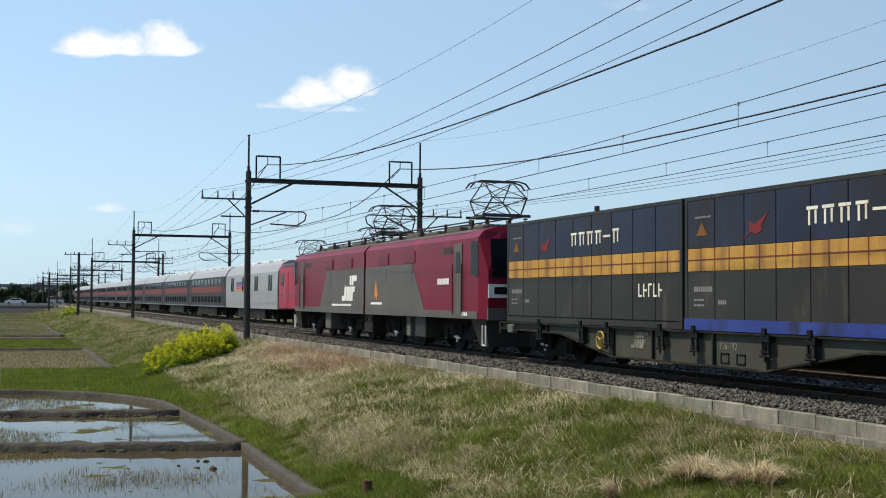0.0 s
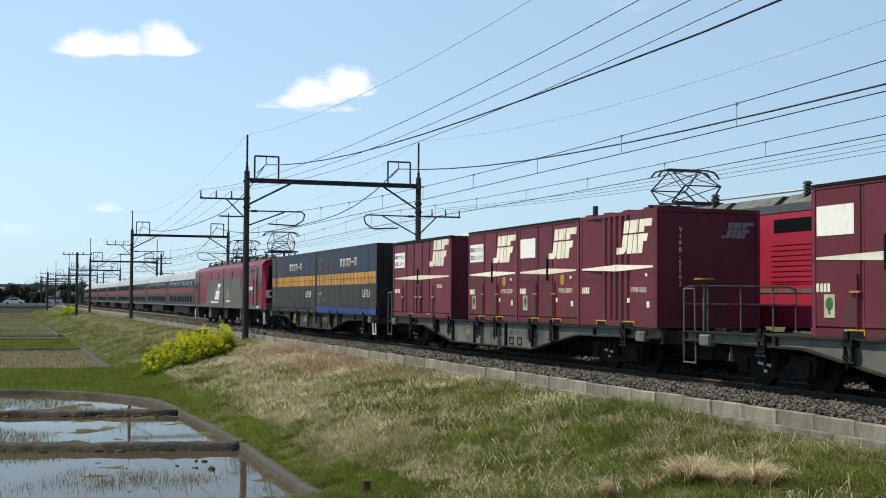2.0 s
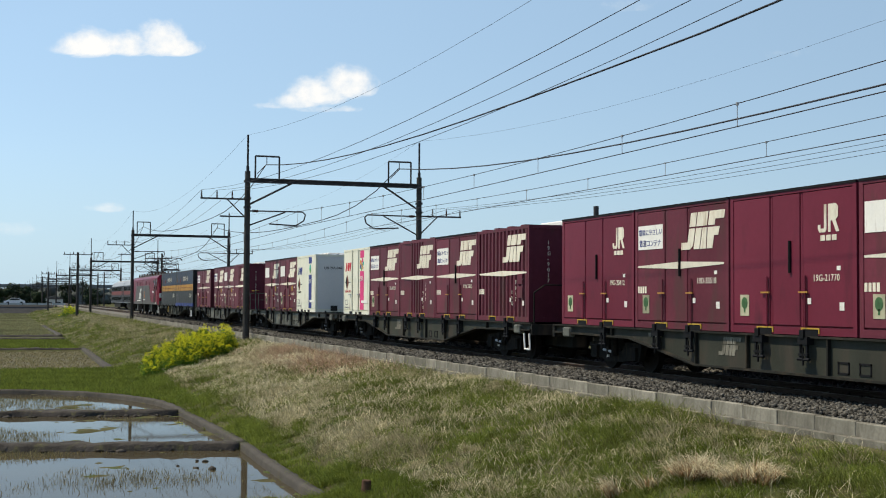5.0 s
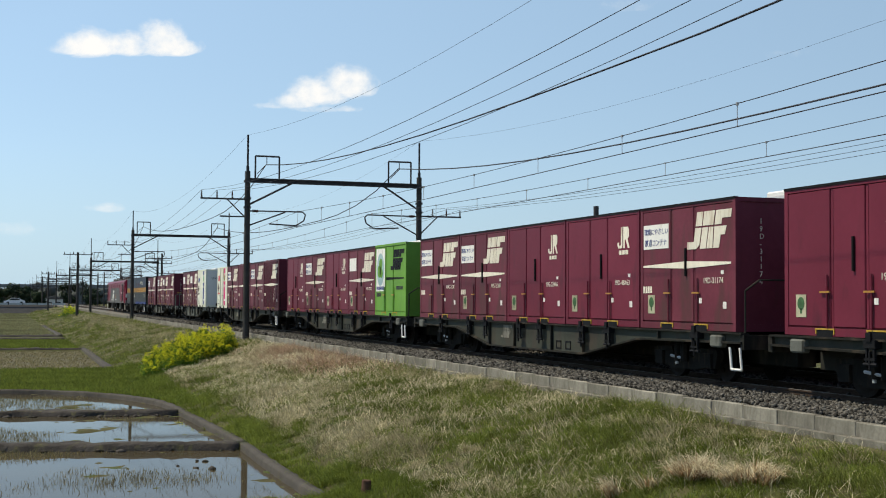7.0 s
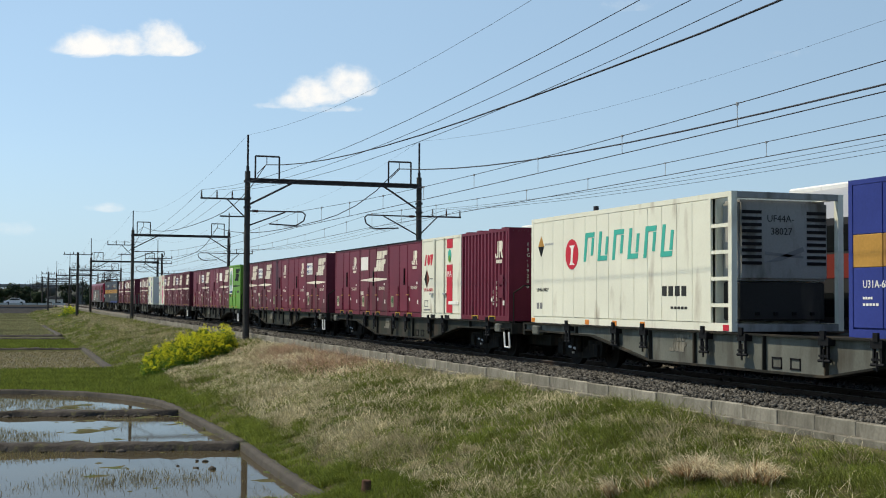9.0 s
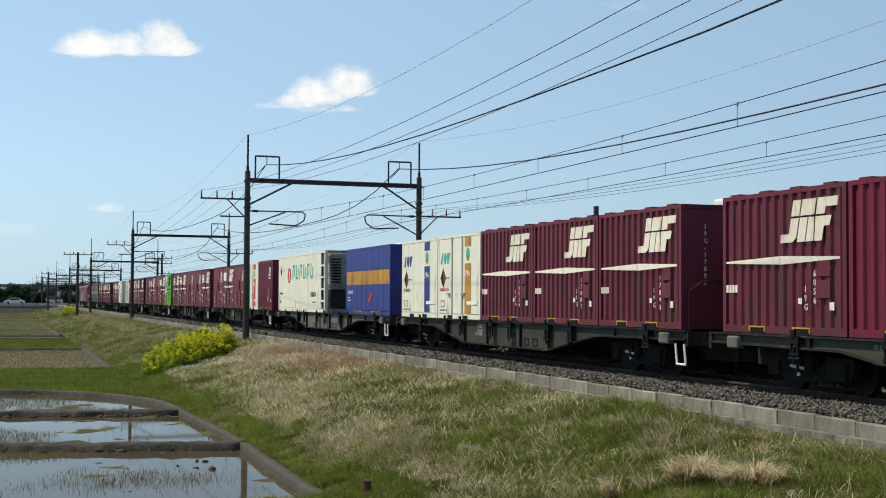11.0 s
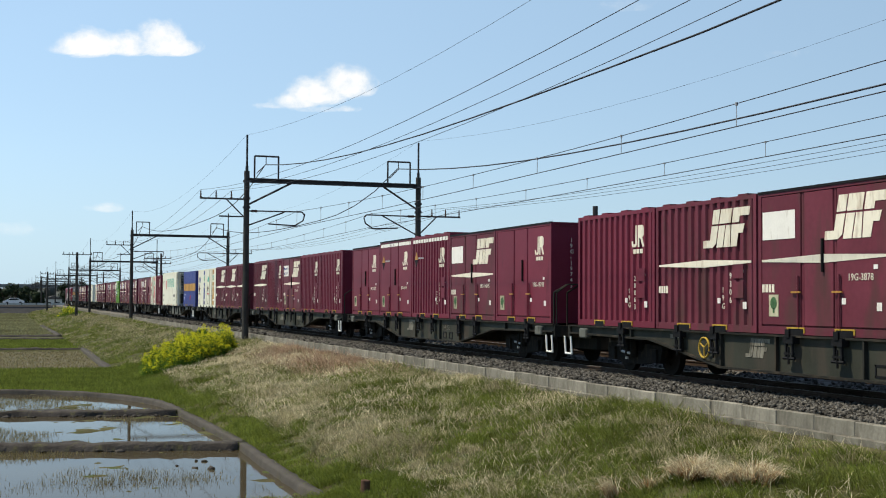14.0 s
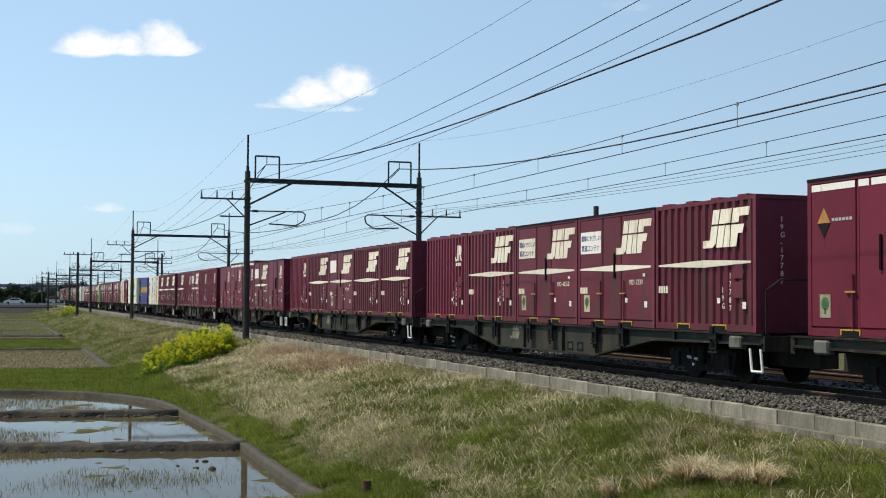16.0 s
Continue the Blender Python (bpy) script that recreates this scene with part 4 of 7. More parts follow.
# ---- distance ----
def build_distance():
    # a road crosses the fields on a low dam
    bm = bmesh.new()
    slab(bm, [(-400, 284, -1.9), (-400, 286.5, 0.05), (-400, 292.5, 0.05), (-400, 295, -1.9)], (410.5, 0, 0))
    solid("road", bm, M_ASPHALT, "low asphalt road across the fields towards the railway", "road", kind="structure")
    bm = bmesh.new()
    for k in range(70):
        box(bm, -190 + k * 2.9, -187.3 + k * 2.9, 285.9, 286.05, 0.0, 0.42)
    solid("guard_rail", bm, M_GALV, "pale guard rail along the road", "guard rail", kind="structure")
    # viaduct
    v = thing("viaduct", "long grey elevated road on piers far away", "viaduct")
    part("deck", box(bmesh.new(), -700, 95, 640, 655, 6.3, 7.9), M_FARCONC, v)
    for k in range(27):
        part("pier", box(bmesh.new(), -690 + k * 29, -686 + k * 29, 644, 651, -2, 6.3), M_FARCONC, v)
    # far woods along the horizon
    n = 9000
    x = rng.uniform(-900, 900, n)
    y = rng.uniform(700, 1000, n)
    h = (10.0 + 2.0 * wave(x, x * 0, 0.05, 51)) * rng.uniform(0.5, 1.1, n)
    s = rng.uniform(2.0, 5.0, n)
    u = rng.normal(0, 1, (n, 3)); u /= np.linalg.norm(u, axis=1, keepdims=True)
    q = np.cross(u, rng.normal(0, 1, (n, 3))); q /= np.linalg.norm(q, axis=1, keepdims=True)
    w = np.cross(u, q)
    c = np.stack([x, y, np.clip(h, 0, 30) * rng.random(n) - 1.5], 1)
    vv = np.stack([c + u * s[:, None], c + q * s[:, None], c - u * s[:, None], c - q * s[:, None], c + w * s[:, None]], 1)
    t = np.array([[0, 1, 4], [1, 2, 4], [2, 3, 4], [3, 0, 4], [0, 3, 2], [0, 2, 1]])
    f = t[None] + (np.arange(n) * 5)[:, None, None]
    tagged(new("far_woods", soup("far_woods", vv.reshape(-1, 3), f.reshape(-1, 3), M_HAZYWOODS)), "dark belt of woods on the horizon, haze painted into its colour", "woods", kind="stuff")


build_distance()


def tree(cx, cy, h, r, n, label, name="tree"):
    t = thing(name, label, "tree", "trees beyond the fields", m=pose(cx, cy, 0))
    gz = float(bank_z(cx, cy))
    bm = tube(bmesh.new(), (0, 0, gz - 0.2), (0, 0, h * 0.55), 0.18, 8, 0.08)
    for k in range(6):
        a = k * 1.05
        tube(bm, (0, 0, h * (0.15 + 0.06 * k)), (math.cos(a) * r * 0.6, math.sin(a) * r * 0.6, h * (0.4 + 0.07 * k)), 0.07, 6, 0.03)
    part("trunk", bm, M_BARK, t)
    k = 12
    cc = np.stack([rng.uniform(-r, r, k) * 0.7, rng.uniform(-r, r, k) * 0.7, rng.uniform(gz + 0.8, h * 0.85, k)], 1)
    pick = rng.integers(0, k, n)
    u = rng.normal(0, 1, (n, 3)); u /= np.linalg.norm(u, axis=1, keepdims=True)
    c = cc[pick] + u * (r * 0.5) * rng.random((n, 1)) ** 0.4
    q = np.cross(u, rng.normal(0, 1, (n, 3))); q /= np.linalg.norm(q, axis=1, keepdims=True)
    w = np.cross(u, q)
    s = rng.uniform(0.15, 0.4, n)[:, None]
    vv = np.stack([c + w * s, c + q * s * 0.6, c - w * s, c - q * s * 0.6], 1)
    tagged(part("crown", soup("crown", vv.reshape(-1, 3), np.arange(n * 4).reshape(-1, 4), M_TREE), None, t), kind="stuff")


for k, (x, y, h, r) in enumerate(((-2.0, 335, 4.6, 2.6), (0.8, 330, 3.9, 2.2), (3.6, 338, 4.9, 2.6), (6.6, 345, 4.3, 2.3), (8.4, 332, 3.2, 1.8), (-5.2, 340, 4.4, 2.5), (20, 420, 6.5, 3), (26, 415, 7.5, 3.2), (40.5, 300, 6.7, 3.2), (45, 305, 6.0, 3.0), (36.5, 310, 6.0, 2.6))):
    tree(x, y, h, r, 1500, "dense dark evergreen tree beyond the fields")


def house(x, y, w, d, h, label):
    o = thing("house", label, "house", "distant buildings", m=pose(x, y, -1.9))
    wall = part("wall", box(bmesh.new(), -w / 2, w / 2, -d / 2, d / 2, 0, h), M_ALU, o)
    part("roof", slab(bmesh.new(), [(-w / 2 - 0.4, -d / 2 - 0.4, h), (0, -d / 2 - 0.4, h + w * 0.22), (w / 2 + 0.4, -d / 2 - 0.4, h)], (0, d + 0.8, 0)), M_ROOF, o)
    for k in range(2):
        part("window", box(bmesh.new(), -w / 4 + k * w / 2 - 0.6, -w / 4 + k * w / 2 + 0.6, -d / 2 - 0.03, -d / 2, 1.0, 2.2), M_GLASS, wall)


house(9.0, 372, 6, 6, 3.2, "pale low house near the level crossing")
house(14.6, 400, 5, 5, 3.0, "pale low house near the level crossing")


def parked_car():
    c = thing("car", "white sedan standing on the road by the crossing", "car", m=pose(2.55, 288.5, 0.05))
    prof = [(-2.2, 0.3), (-2.2, 0.75), (-1.5, 0.88), (-0.75, 1.38), (0.75, 1.42), (1.5, 0.95), (2.15, 0.85), (2.2, 0.3)]
    part("body", bevelled(slab(bmesh.new(), [(a, -0.82, z) for a, z in prof], (0, 1.64, 0)), 0.06, 2), M_CAR, c)
    for s in (-0.83,):
        part("side_window", slab(bmesh.new(), [(-1.2, s, 0.95), (-0.7, s, 1.3), (0.7, s, 1.33), (1.2, s, 0.97)], (0, -0.01, 0)), M_GLASS, c)
    for x in (-1.35, 1.35):
        for y in (-0.75, 0.75):
            part("wheel", tube(bmesh.new(), (x, y - 0.1, 0.31), (x, y + 0.1, 0.31), 0.31, 14), M_BLACK, c)


parked_car()


# ---- clouds ----
def cloud_material(name, density):
    m = bpy.data.materials.new(name)
    m.use_nodes = True
    nt = m.node_tree
    nt.nodes.remove(nt.nodes["Principled BSDF"])
    out = nt.nodes["Material Output"]
    em = nt.nodes.new("ShaderNodeEmission")
    tr = nt.nodes.new("ShaderNodeBsdfTransparent")
    mix = nt.nodes.new("ShaderNodeMixShader")
    at = nt.nodes.new("ShaderNodeAttribute")
    at.attribute_name = "thickness"
    tc = nt.nodes.new("ShaderNodeTexCoord")
    n = nt.nodes.new("ShaderNodeTexNoise")
    n.inputs["Scale"].default_value, n.inputs["Detail"].default_value = 0.022, 9
    n.inputs["Roughness"].default_value = 0.62
    nt.links.new(tc.outputs["Object"], n.inputs["Vector"])
    sub = nt.nodes.new("ShaderNodeMath"); sub.operation = "MULTIPLY_ADD"
    nt.links.new(n.outputs["Fac"], sub.inputs[0])
    sub.inputs[1].default_value = 1.5
    nt.links.new(at.outputs["Fac"], sub.inputs[2])
    mr = nt.nodes.new("ShaderNodeMapRange")
    mr.interpolation_type = "SMOOTHSTEP"
    mr.inputs["From Min"].default_value, mr.inputs["From Max"].default_value = 0.95, 1.95
    mr.inputs["To Max"].default_value = density
    nt.links.new(sub.outputs[0], mr.inputs["Value"])
    em.inputs["Color"].default_value = (1.0, 0.985, 0.95, 1)
    em.inputs["Strength"].default_value = 0.97
    nt.links.new(mr.outputs[0], mix.inputs[0])
    nt.links.new(tr.outputs[0], mix.inputs[1])
    nt.links.new(em.outputs[0], mix.inputs[2])
    nt.links.new(mix.outputs[0], out.inputs["Surface"])
    return m


def cloud(name, blobs, density, label):
    """A flat far bank of cloud: blobs (across, up, radius across, radius up, weight) in units of view slope."""
    D = 2600.0
    axis_y = Vector((math.sin(radians(18.919)), math.cos(radians(18.919)), 0))
    axis_x = Vector((axis_y.y, -axis_y.x, 0))
    lo = min(b[0] - b[2] * 1.9 for b in blobs), min(b[1] - b[3] * 1.9 for b in blobs)
    hi = max(b[0] + b[2] * 1.9 for b in blobs), max(b[1] + b[3] * 1.9 for b in blobs)
    nx, ny = 90, 50
    gx, gy = np.meshgrid(np.linspace(lo[0], hi[0], nx), np.linspace(lo[1], hi[1], ny), indexing="ij")
    dens = np.zeros_like(gx)
    for a, b, ra, rb, wgt in blobs:
        dens = np.maximum(dens, wgt * np.clip(1.15 - 0.62 * (((gx - a) / ra) ** 2 + ((gy - b) / np.where(gy < b, rb * 0.75, rb)) ** 2), 0, 1))
    p = np.stack([gx * D, gy * 0 + 40 * dens, gy * D], -1).reshape(-1, 3)
    i, j = np.meshgrid(np.arange(nx - 1), np.arange(ny - 1), indexing="ij")
    a = (i * ny + j).ravel()
    f = np.stack([a, a + ny, a + ny + 1, a + 1], 1)
    dm = dens.ravel()
    f = f[dm[f].max(1) > 0.02]
    me = soup(name, p, f, cloud_material(name, density))
    at = me.attributes.new("thickness", "FLOAT", "POINT")
    at.data.foreach_set("value", dm.astype(np.float32))
    ob = new(name, me)
    m3 = Matrix((axis_x, axis_y, Vector((0, 0, 1)))).transposed().to_4x4()
    ob.matrix_basis = Matrix.Translation(axis_y * D + Vector((0, 0, 1.55))) @ m3
    ob.visible_shadow = False
    tagged(ob, label, "cloud", "clouds", "structure")


def vx(u, v):
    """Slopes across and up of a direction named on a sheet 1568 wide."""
    return (u - 784) / 2274, (441 - v) / 2274 + 0.0416


def cloud_from(name, rows, density, label):
    cloud(name, [(*vx(u, v), ru / 2274, rv / 2274, w) for u, v, ru, rv, w in rows], density, label)


cloud_from("cloud", [(152, 82, 60, 28, 1), (215, 82, 66, 25, 1), (275, 74, 44, 33, 1), (308, 88, 42, 18, 0.9), (110, 90, 36, 14, 0.75)], 1.0, "bright white fair-weather cloud with a flat base")
cloud_from("cloud", [(612, 150, 46, 33, 1), (558, 167, 56, 29, 1), (522, 182, 46, 18, 0.9), (640, 160, 24, 18, 0.7), (500, 190, 50, 7, 0.65), (570, 196, 60, 8, 0.6)], 1.0, "bright white fair-weather cloud with ragged edges")
cloud_from("cloud", [(186, 376, 34, 10, 0.75)], 0.6, "small faint cloud low in the sky")
cloud_from("cloud", [(20, 415, 50, 14, 0.7), (1390, 92, 40, 8, 0.55), (1110, 8, 50, 12, 0.6)], 0.35, "thin pale wisps of cloud")

# ---- the freight train ----
NEAR, FAR = 13.97, 17.75
moving = []                       # (thing, track x, y at the start, height): what rolls along the near track


def rides(ob, y0, z=0.0):
    ob.matrix_basis = pose(NEAR, y0, z)
    moving.append((ob, y0, z))
    return ob


CW, CH = 2.45, 2.5                # container width and height
DECK = 1.0


def logo_bars(size, x, length, s, h, parent, material, name="logo"):
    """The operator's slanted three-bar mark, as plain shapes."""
    bm = bmesh.new()
    k = 0.15 * size

    def q(pts):
        side_slab(bm, [(s + a * size + b * k, h + b * size * 0.62) for a, b in pts], length, x)
    q([(-0.06, 0.0), (0.24, 0.0), (0.33, 0.10), (0.33, 0.57), (0.13, 0.57), (0.13, 0.2), (-0.08, 0.2)])
    q([(0.13, 0.62), (0.33, 0.62), (0.33, 1.0), (0.13, 1.0)])
    q([(0.36, 0.0), (0.55, 0.0), (0.55, 0.57), (0.36, 0.57)])
    q([(0.575, 0.0), (0.765, 0.0), (0.71, 0.57), (0.575, 0.57)])
    q([(0.36, 0.62), (0.70, 0.62), (0.70, 1.0), (0.36, 1.0)])
    q([(0.79, 0.0), (0.97, 0.0), (0.97, 0.34), (1.10, 0.34), (1.12, 0.57), (0.74, 0.57)])
    q([(0.74, 0.62), (0.95, 0.62), (0.95, 0.78), (1.22, 0.78), (1.22, 1.0), (0.74, 1.0)])
    return part(name, bm, material, parent, "white slanted bar mark")


def logo_hook(size, x, length, s, h, parent):
    """The small upright two-part mark, as plain shapes."""
    bm = bmesh.new()

    def q(pts):
        side_slab(bm, [(s + a * size * 1.2, h + b * size) for a, b in pts], length, x)
    q([(0.0, 0.12), (0.08, 0.0), (0.34, 0.0), (0.42, 0.10), (0.42, 1.0), (0.30, 1.0), (0.30, 0.14), (0.12, 0.14), (0.12, 0.28), (0.0, 0.28)])
    q([(0.50, 0.0), (0.62, 0.0), (0.62, 0.40), (0.70, 0.40), (0.88, 0.0), (1.03, 0.0), (0.86, 0.42), (0.98, 0.54), (0.98, 0.88), (0.88, 1.0), (0.50, 1.0)])
    for k in range(3):
        q([(0.12 + k * 0.28, -0.30), (0.34 + k * 0.28, -0.30), (0.34 + k * 0.28, -0.10), (0.12 + k * 0.28, -0.10)])
    return part("logo", bm, M_LOGO, parent, "white upright mark")


def bars(rows, x, length, parent, material, name="lettering", label="row of small unreadable characters"):
    """Small writing as plain bars: (s0, s1, h0, h1, count)."""
    bm = bmesh.new()
    for s0, s1, h0, h1, n in rows:
        w = (s1 - s0) / n
        for k in range(n):
            side_rect(bm, s0 + k * w, s0 + (k + 0.72) * w, h0, h1, length, x, 0.004)
    return part(name, bm, material, parent, label)


shared = {}


def cached(key, make):
    if key not in shared:
        shared[key] = make()
    return shared[key]


def frame_mesh(length, height, material, corr_n=0):
    """Container body: walls set back behind corner posts and rails."""
    bm = bmesh.new()
    L, W = length / 2, CW / 2
    box(bm, -W + 0.05, W - 0.03, -L + 0.03, L - 0.03, 0.05, height - 0.03)
    return mesh_of("body", bm, material)


def shell(c, length, height, material):
    """The container's box with its four corner posts and its rails as parts of their own."""
    L, W = length / 2, CW / 2
    key = (length, height, material.name)
    part("body", cached(("body", key), lambda: frame_mesh(length, height, material)), None, c)
    for x in (-W, W - 0.1):
        for y in (-L, L - 0.1):
            part("corner_post", cached(("post", key, x, y), lambda: mesh_of("corner_post", box(bmesh.new(), x, x + 0.1, y, y + 0.1, 0, height - 0.01), material)), None, c)
        part("side_rail", cached(("lowrail", key, x), lambda: mesh_of("side_rail", box(bmesh.new(), x + 0.002, x + 0.098, -L + 0.1, L - 0.1, 0, 0.13), material)), None, c)
        part("side_rail", cached(("highrail", key, x), lambda: mesh_of("side_rail", box(bmesh.new(), x + 0.002, x + 0.098, -L + 0.1, L - 0.1, height - 0.09, height - 0.012), material)), None, c)
    for y in (-L, L - 0.1):
        part("end_rail", cached(("endlow", key, y), lambda: mesh_of("end_rail", box(bmesh.new(), -W + 0.1, W - 0.1, y + 0.002, y + 0.098, 0, 0.13), material)), None, c)
        part("end_rail", cached(("endhigh", key, y), lambda: mesh_of("end_rail", box(bmesh.new(), -W + 0.1, W - 0.1, y + 0.002, y + 0.098, height - 0.09, height - 0.012), material)), None, c)


def rib_mesh(length, height, n, material, margin=0.12):
    """Vertical corrugation of one side, as a folded sheet with depth."""
    bm = bmesh.new()
    x0, d = -CW / 2 + 0.05, 0.045
    y = length / 2 - margin
    w = (length - 2 * margin) / n
    pts = [(x0 - d, length / 2 - 0.12)] if margin > 0.2 else []
    for k in range(n):
        a = y - k * w
        pts += [(x0, a), (x0, a - w * 0.30), (x0 - d, a - w * 0.45), (x0 - d, a - w * 0.86)]
    pts += [(x0, y - n * w)] if margin < 0.2 else [(x0 - d, 0.12 - length / 2)]
    lo = [bm.verts.new((px, py, 0.13)) for px, py in pts]
    hi = [bm.verts.new((px, py, height - 0.09)) for px, py in pts]
    for i in range(len(pts) - 1):
        bm.faces.new((lo[i], lo[i + 1], hi[i + 1], hi[i]))
    me = bpy.data.meshes.new("side_wall")
    bm.to_mesh(me)
    bm.free()
    me.materials.append(material)
    return me


def pocket_mesh(material):
    bm = bmesh.new()
    for a in (-0.26, 0.22):
        box(bm, -CW / 2 - 0.012, -CW / 2 + 0.02, a, a + 0.03, 0.03, 0.10)
    box(bm, -CW / 2 - 0.012, -CW / 2 + 0.02, -0.26, 0.26, 0.10, 0.125)
    return mesh_of("fork_pocket", bm, material)


def container12(style, mark, y0, number="", sign="", label="", fresh=False, stripe=False, hazard=False, height=CH, ring=False, sticker=True, vertical=None):
    """A 12-foot domestic container. style: door or ribbed. mark: bars or hook."""
    L = 3.715
    M = M_MAROON_NEW if fresh else M_MAROON
    mk = M.name
    plain = number.startswith("V19B")            # flat sides with a few ribs in the middle
    c = thing("container", label, "container", "freight containers")
    shell(c, L, height, M)
    X = -CW / 2
    if style == "door":
        for s0, s1, nm in ((0.10, 1.27, "l"), (1.36, 2.17, "m"), (2.26, 3.615, "r")):
            part("door_leaf", cached(("leaf", mk, nm, height), lambda: mesh_of("door_leaf", bevelled(side_rect(bmesh.new(), s0, s1, 0.15, height - 0.10, L, X + 0.05, 0.042), 0.012), M)), None, c)
        for s in (1.315, 2.215):
            part("gasket", cached(("gasket", s, height, mk), lambda: mesh_of("gasket", side_rect(bmesh.new(), s - 0.028, s + 0.028, 0.14, height - 0.1, L, X + 0.05, 0.028), M)), None, c)
        for s in (1.22, 2.36):
            rod = part("lock_rod", cached(("rod", s, mk), lambda: mesh_of("lock_rod", tube(bmesh.new(), (X - 0.02, L / 2 - s, 0.13), (X - 0.02, L / 2 - s, 1.0), 0.018, 6), M)), None, c)
            part("handle", cached(("handle", s), lambda: mesh_of("handle", side_rect(bmesh.new(), s - 0.18, s + 0.08, 0.705, 0.735, L, X - 0.012, 0.025), M_BRASS)), None, rod, "brass handle")
        part("lock_bar", cached(("bar",), lambda: mesh_of("lock_bar", tube(bmesh.new(), (X - 0.012, L / 2 - 1.9, 1.05), (X - 0.012, L / 2 - 1.9, 1.6), 0.028, 6), M_BLACK)), None, c, "dark locking bar")
        part("top_rail", cached(("top", height), lambda: mesh_of("top_rail", box(bmesh.new(), X - 0.012, X + 0.05, -L / 2, L / 2, height - 0.042, height), M_BLACK)), None, c, "black top rail")
        face = X + 0.006
    else:
        part("side_wall", cached(("ribs", mk, height), lambda: rib_mesh(L, height, 13, M)) if not plain else cached(("midribs", mk, height), lambda: rib_mesh(L, height, 6, M, 1.05)), None, c)
        face = X + 0.004
        if not plain:
            part("hatch", cached(("hatch", mk), lambda: mesh_of("hatch", side_rect(side_rect(bmesh.new(), 2.95, 3.3, 0.62, 0.92, L, X, 0.012), 2.95, 3.3, 0.98, 1.24, L, X, 0.012), M)), None, c)
    me = cached(("pocket",), lambda: pocket_mesh(M_YELLOW))
    # a solid black plate paints the shade inside the pocket opening
    hole_shade = cached(("hole_shade",), lambda: mesh_of("pocket_hole", box(bmesh.new(), X - 0.004, X + 0.03, -0.21, 0.21, -0.02, 0.1), M_BLACK))
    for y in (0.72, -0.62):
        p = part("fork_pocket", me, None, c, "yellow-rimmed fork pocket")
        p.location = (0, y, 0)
        part("pocket_hole", hole_shade, None, p)
    # a few worn roof bows stand proud of the edge
    if style == "ribbed":
        bm = bmesh.new()
        for k in range(4):
            box(bm, X + 0.04, CW / 2 - 0.04, -1.5 + k * 0.95, -1.2 + k * 0.95, height - 0.03, height + 0.025)
        part("roof_bows", cached(("bows", mk, height), lambda: mesh_of("roof_bows", bm, M)), None, c)
    if mark == "bars":
        logo_bars(1.15, face, L, 2.02 if style == "door" else 1.95, 1.57, c, M_LOGO)
        bm = bmesh.new()
        side_slab(bm, [(0.12, 1.255), (1.9, 1.20), (3.55, 1.255), (3.55, 1.295), (1.9, 1.345), (0.12, 1.29)], L, face)
        part("band", bm, M_LOGO, c, "tapered white band")
        bars([(0.12, 0.52, 0.72, 0.86, 4)], face, L, c, M_LOGO)
        if plain:
            end_mark = logo_bars(0.55, -L / 2 - 0.004, 0, 0.32, 1.88, c, M_LOUVRE, "end_mark")
            end_mark.rotation_euler = (0, 0, math.pi / 2)
    elif mark == "hook":
        logo_hook(0.46, face, L, 2.70, 1.70, c)
    if sign == "text":
        bm = side_rect(bmesh.new(), 0.14, 1.2, 1.63, 2.13, L, face)
        sg = part("slogan_sign", bm, M_WHITE, c, "white sign with a two-line slogan")
        lettering("環境にやさしい", 0.146, M_BLUE, sg, (face - 0.009, L / 2 - 0.17, 1.93))
        lettering("鉄道コンテナ", 0.155, M_BLUE, sg, (face - 0.009, L / 2 - 0.20, 1.70))
    elif sign == "yellow":
        bm = side_rect(bmesh.new(), 0.14, 1.2, 1.63, 2.13, L, face)
        sg = part("slogan_sign", bm, M_LOGO, c, "yellowed sign with a two-line slogan")
        lettering("環境にやさしい", 0.146, M_BLUE, sg, (face - 0.009, L / 2 - 0.17, 1.93))
        lettering("鉄道コンテナ", 0.155, M_BLUE, sg, (face - 0.009, L / 2 - 0.20, 1.70))
    elif sign == "blank":
        part("blank_sign", side_rect(bmesh.new(), 0.14, 1.12, 1.64, 2.13, L, face), M_WHITE, c, "blank white painted panel")
    if number:
        if style == "door" or vertical is False:
            lettering(number, 0.16, M_LOGO, c, (face - 0.005, L / 2 - 2.55, 0.74 if ring or plain else 0.90))
        else:
            head, _, tail = number.partition("-")
            lettering("\n".join(head), 0.15, M_LOGO, c, (face - 0.042, L / 2 - 2.62, 0.72))
            lettering("\n".join(tail), 0.15, M_LOGO, c, (face - 0.042, L / 2 - 2.88, 0.98))
        lettering("\n".join(number), 0.14, M_LOGO, c, (-0.72, -L / 2 - 0.006, 2.0), along=(1, 0, 0), name="end_lettering")
    for q, (s0, s1, h0, h1) in enumerate(((3.2, 3.3, 1.07, 1.14), (2.4, 2.5, 0.52, 0.62), (3.27, 3.39, 0.42, 0.55))):
        part("small_plate", cached(("plate", face, q), lambda: mesh_of("small_plate", side_rect(bmesh.new(), s0, s1, h0, h1, L, face, 0.006), M_WHITE)), None, c, "small white plate")
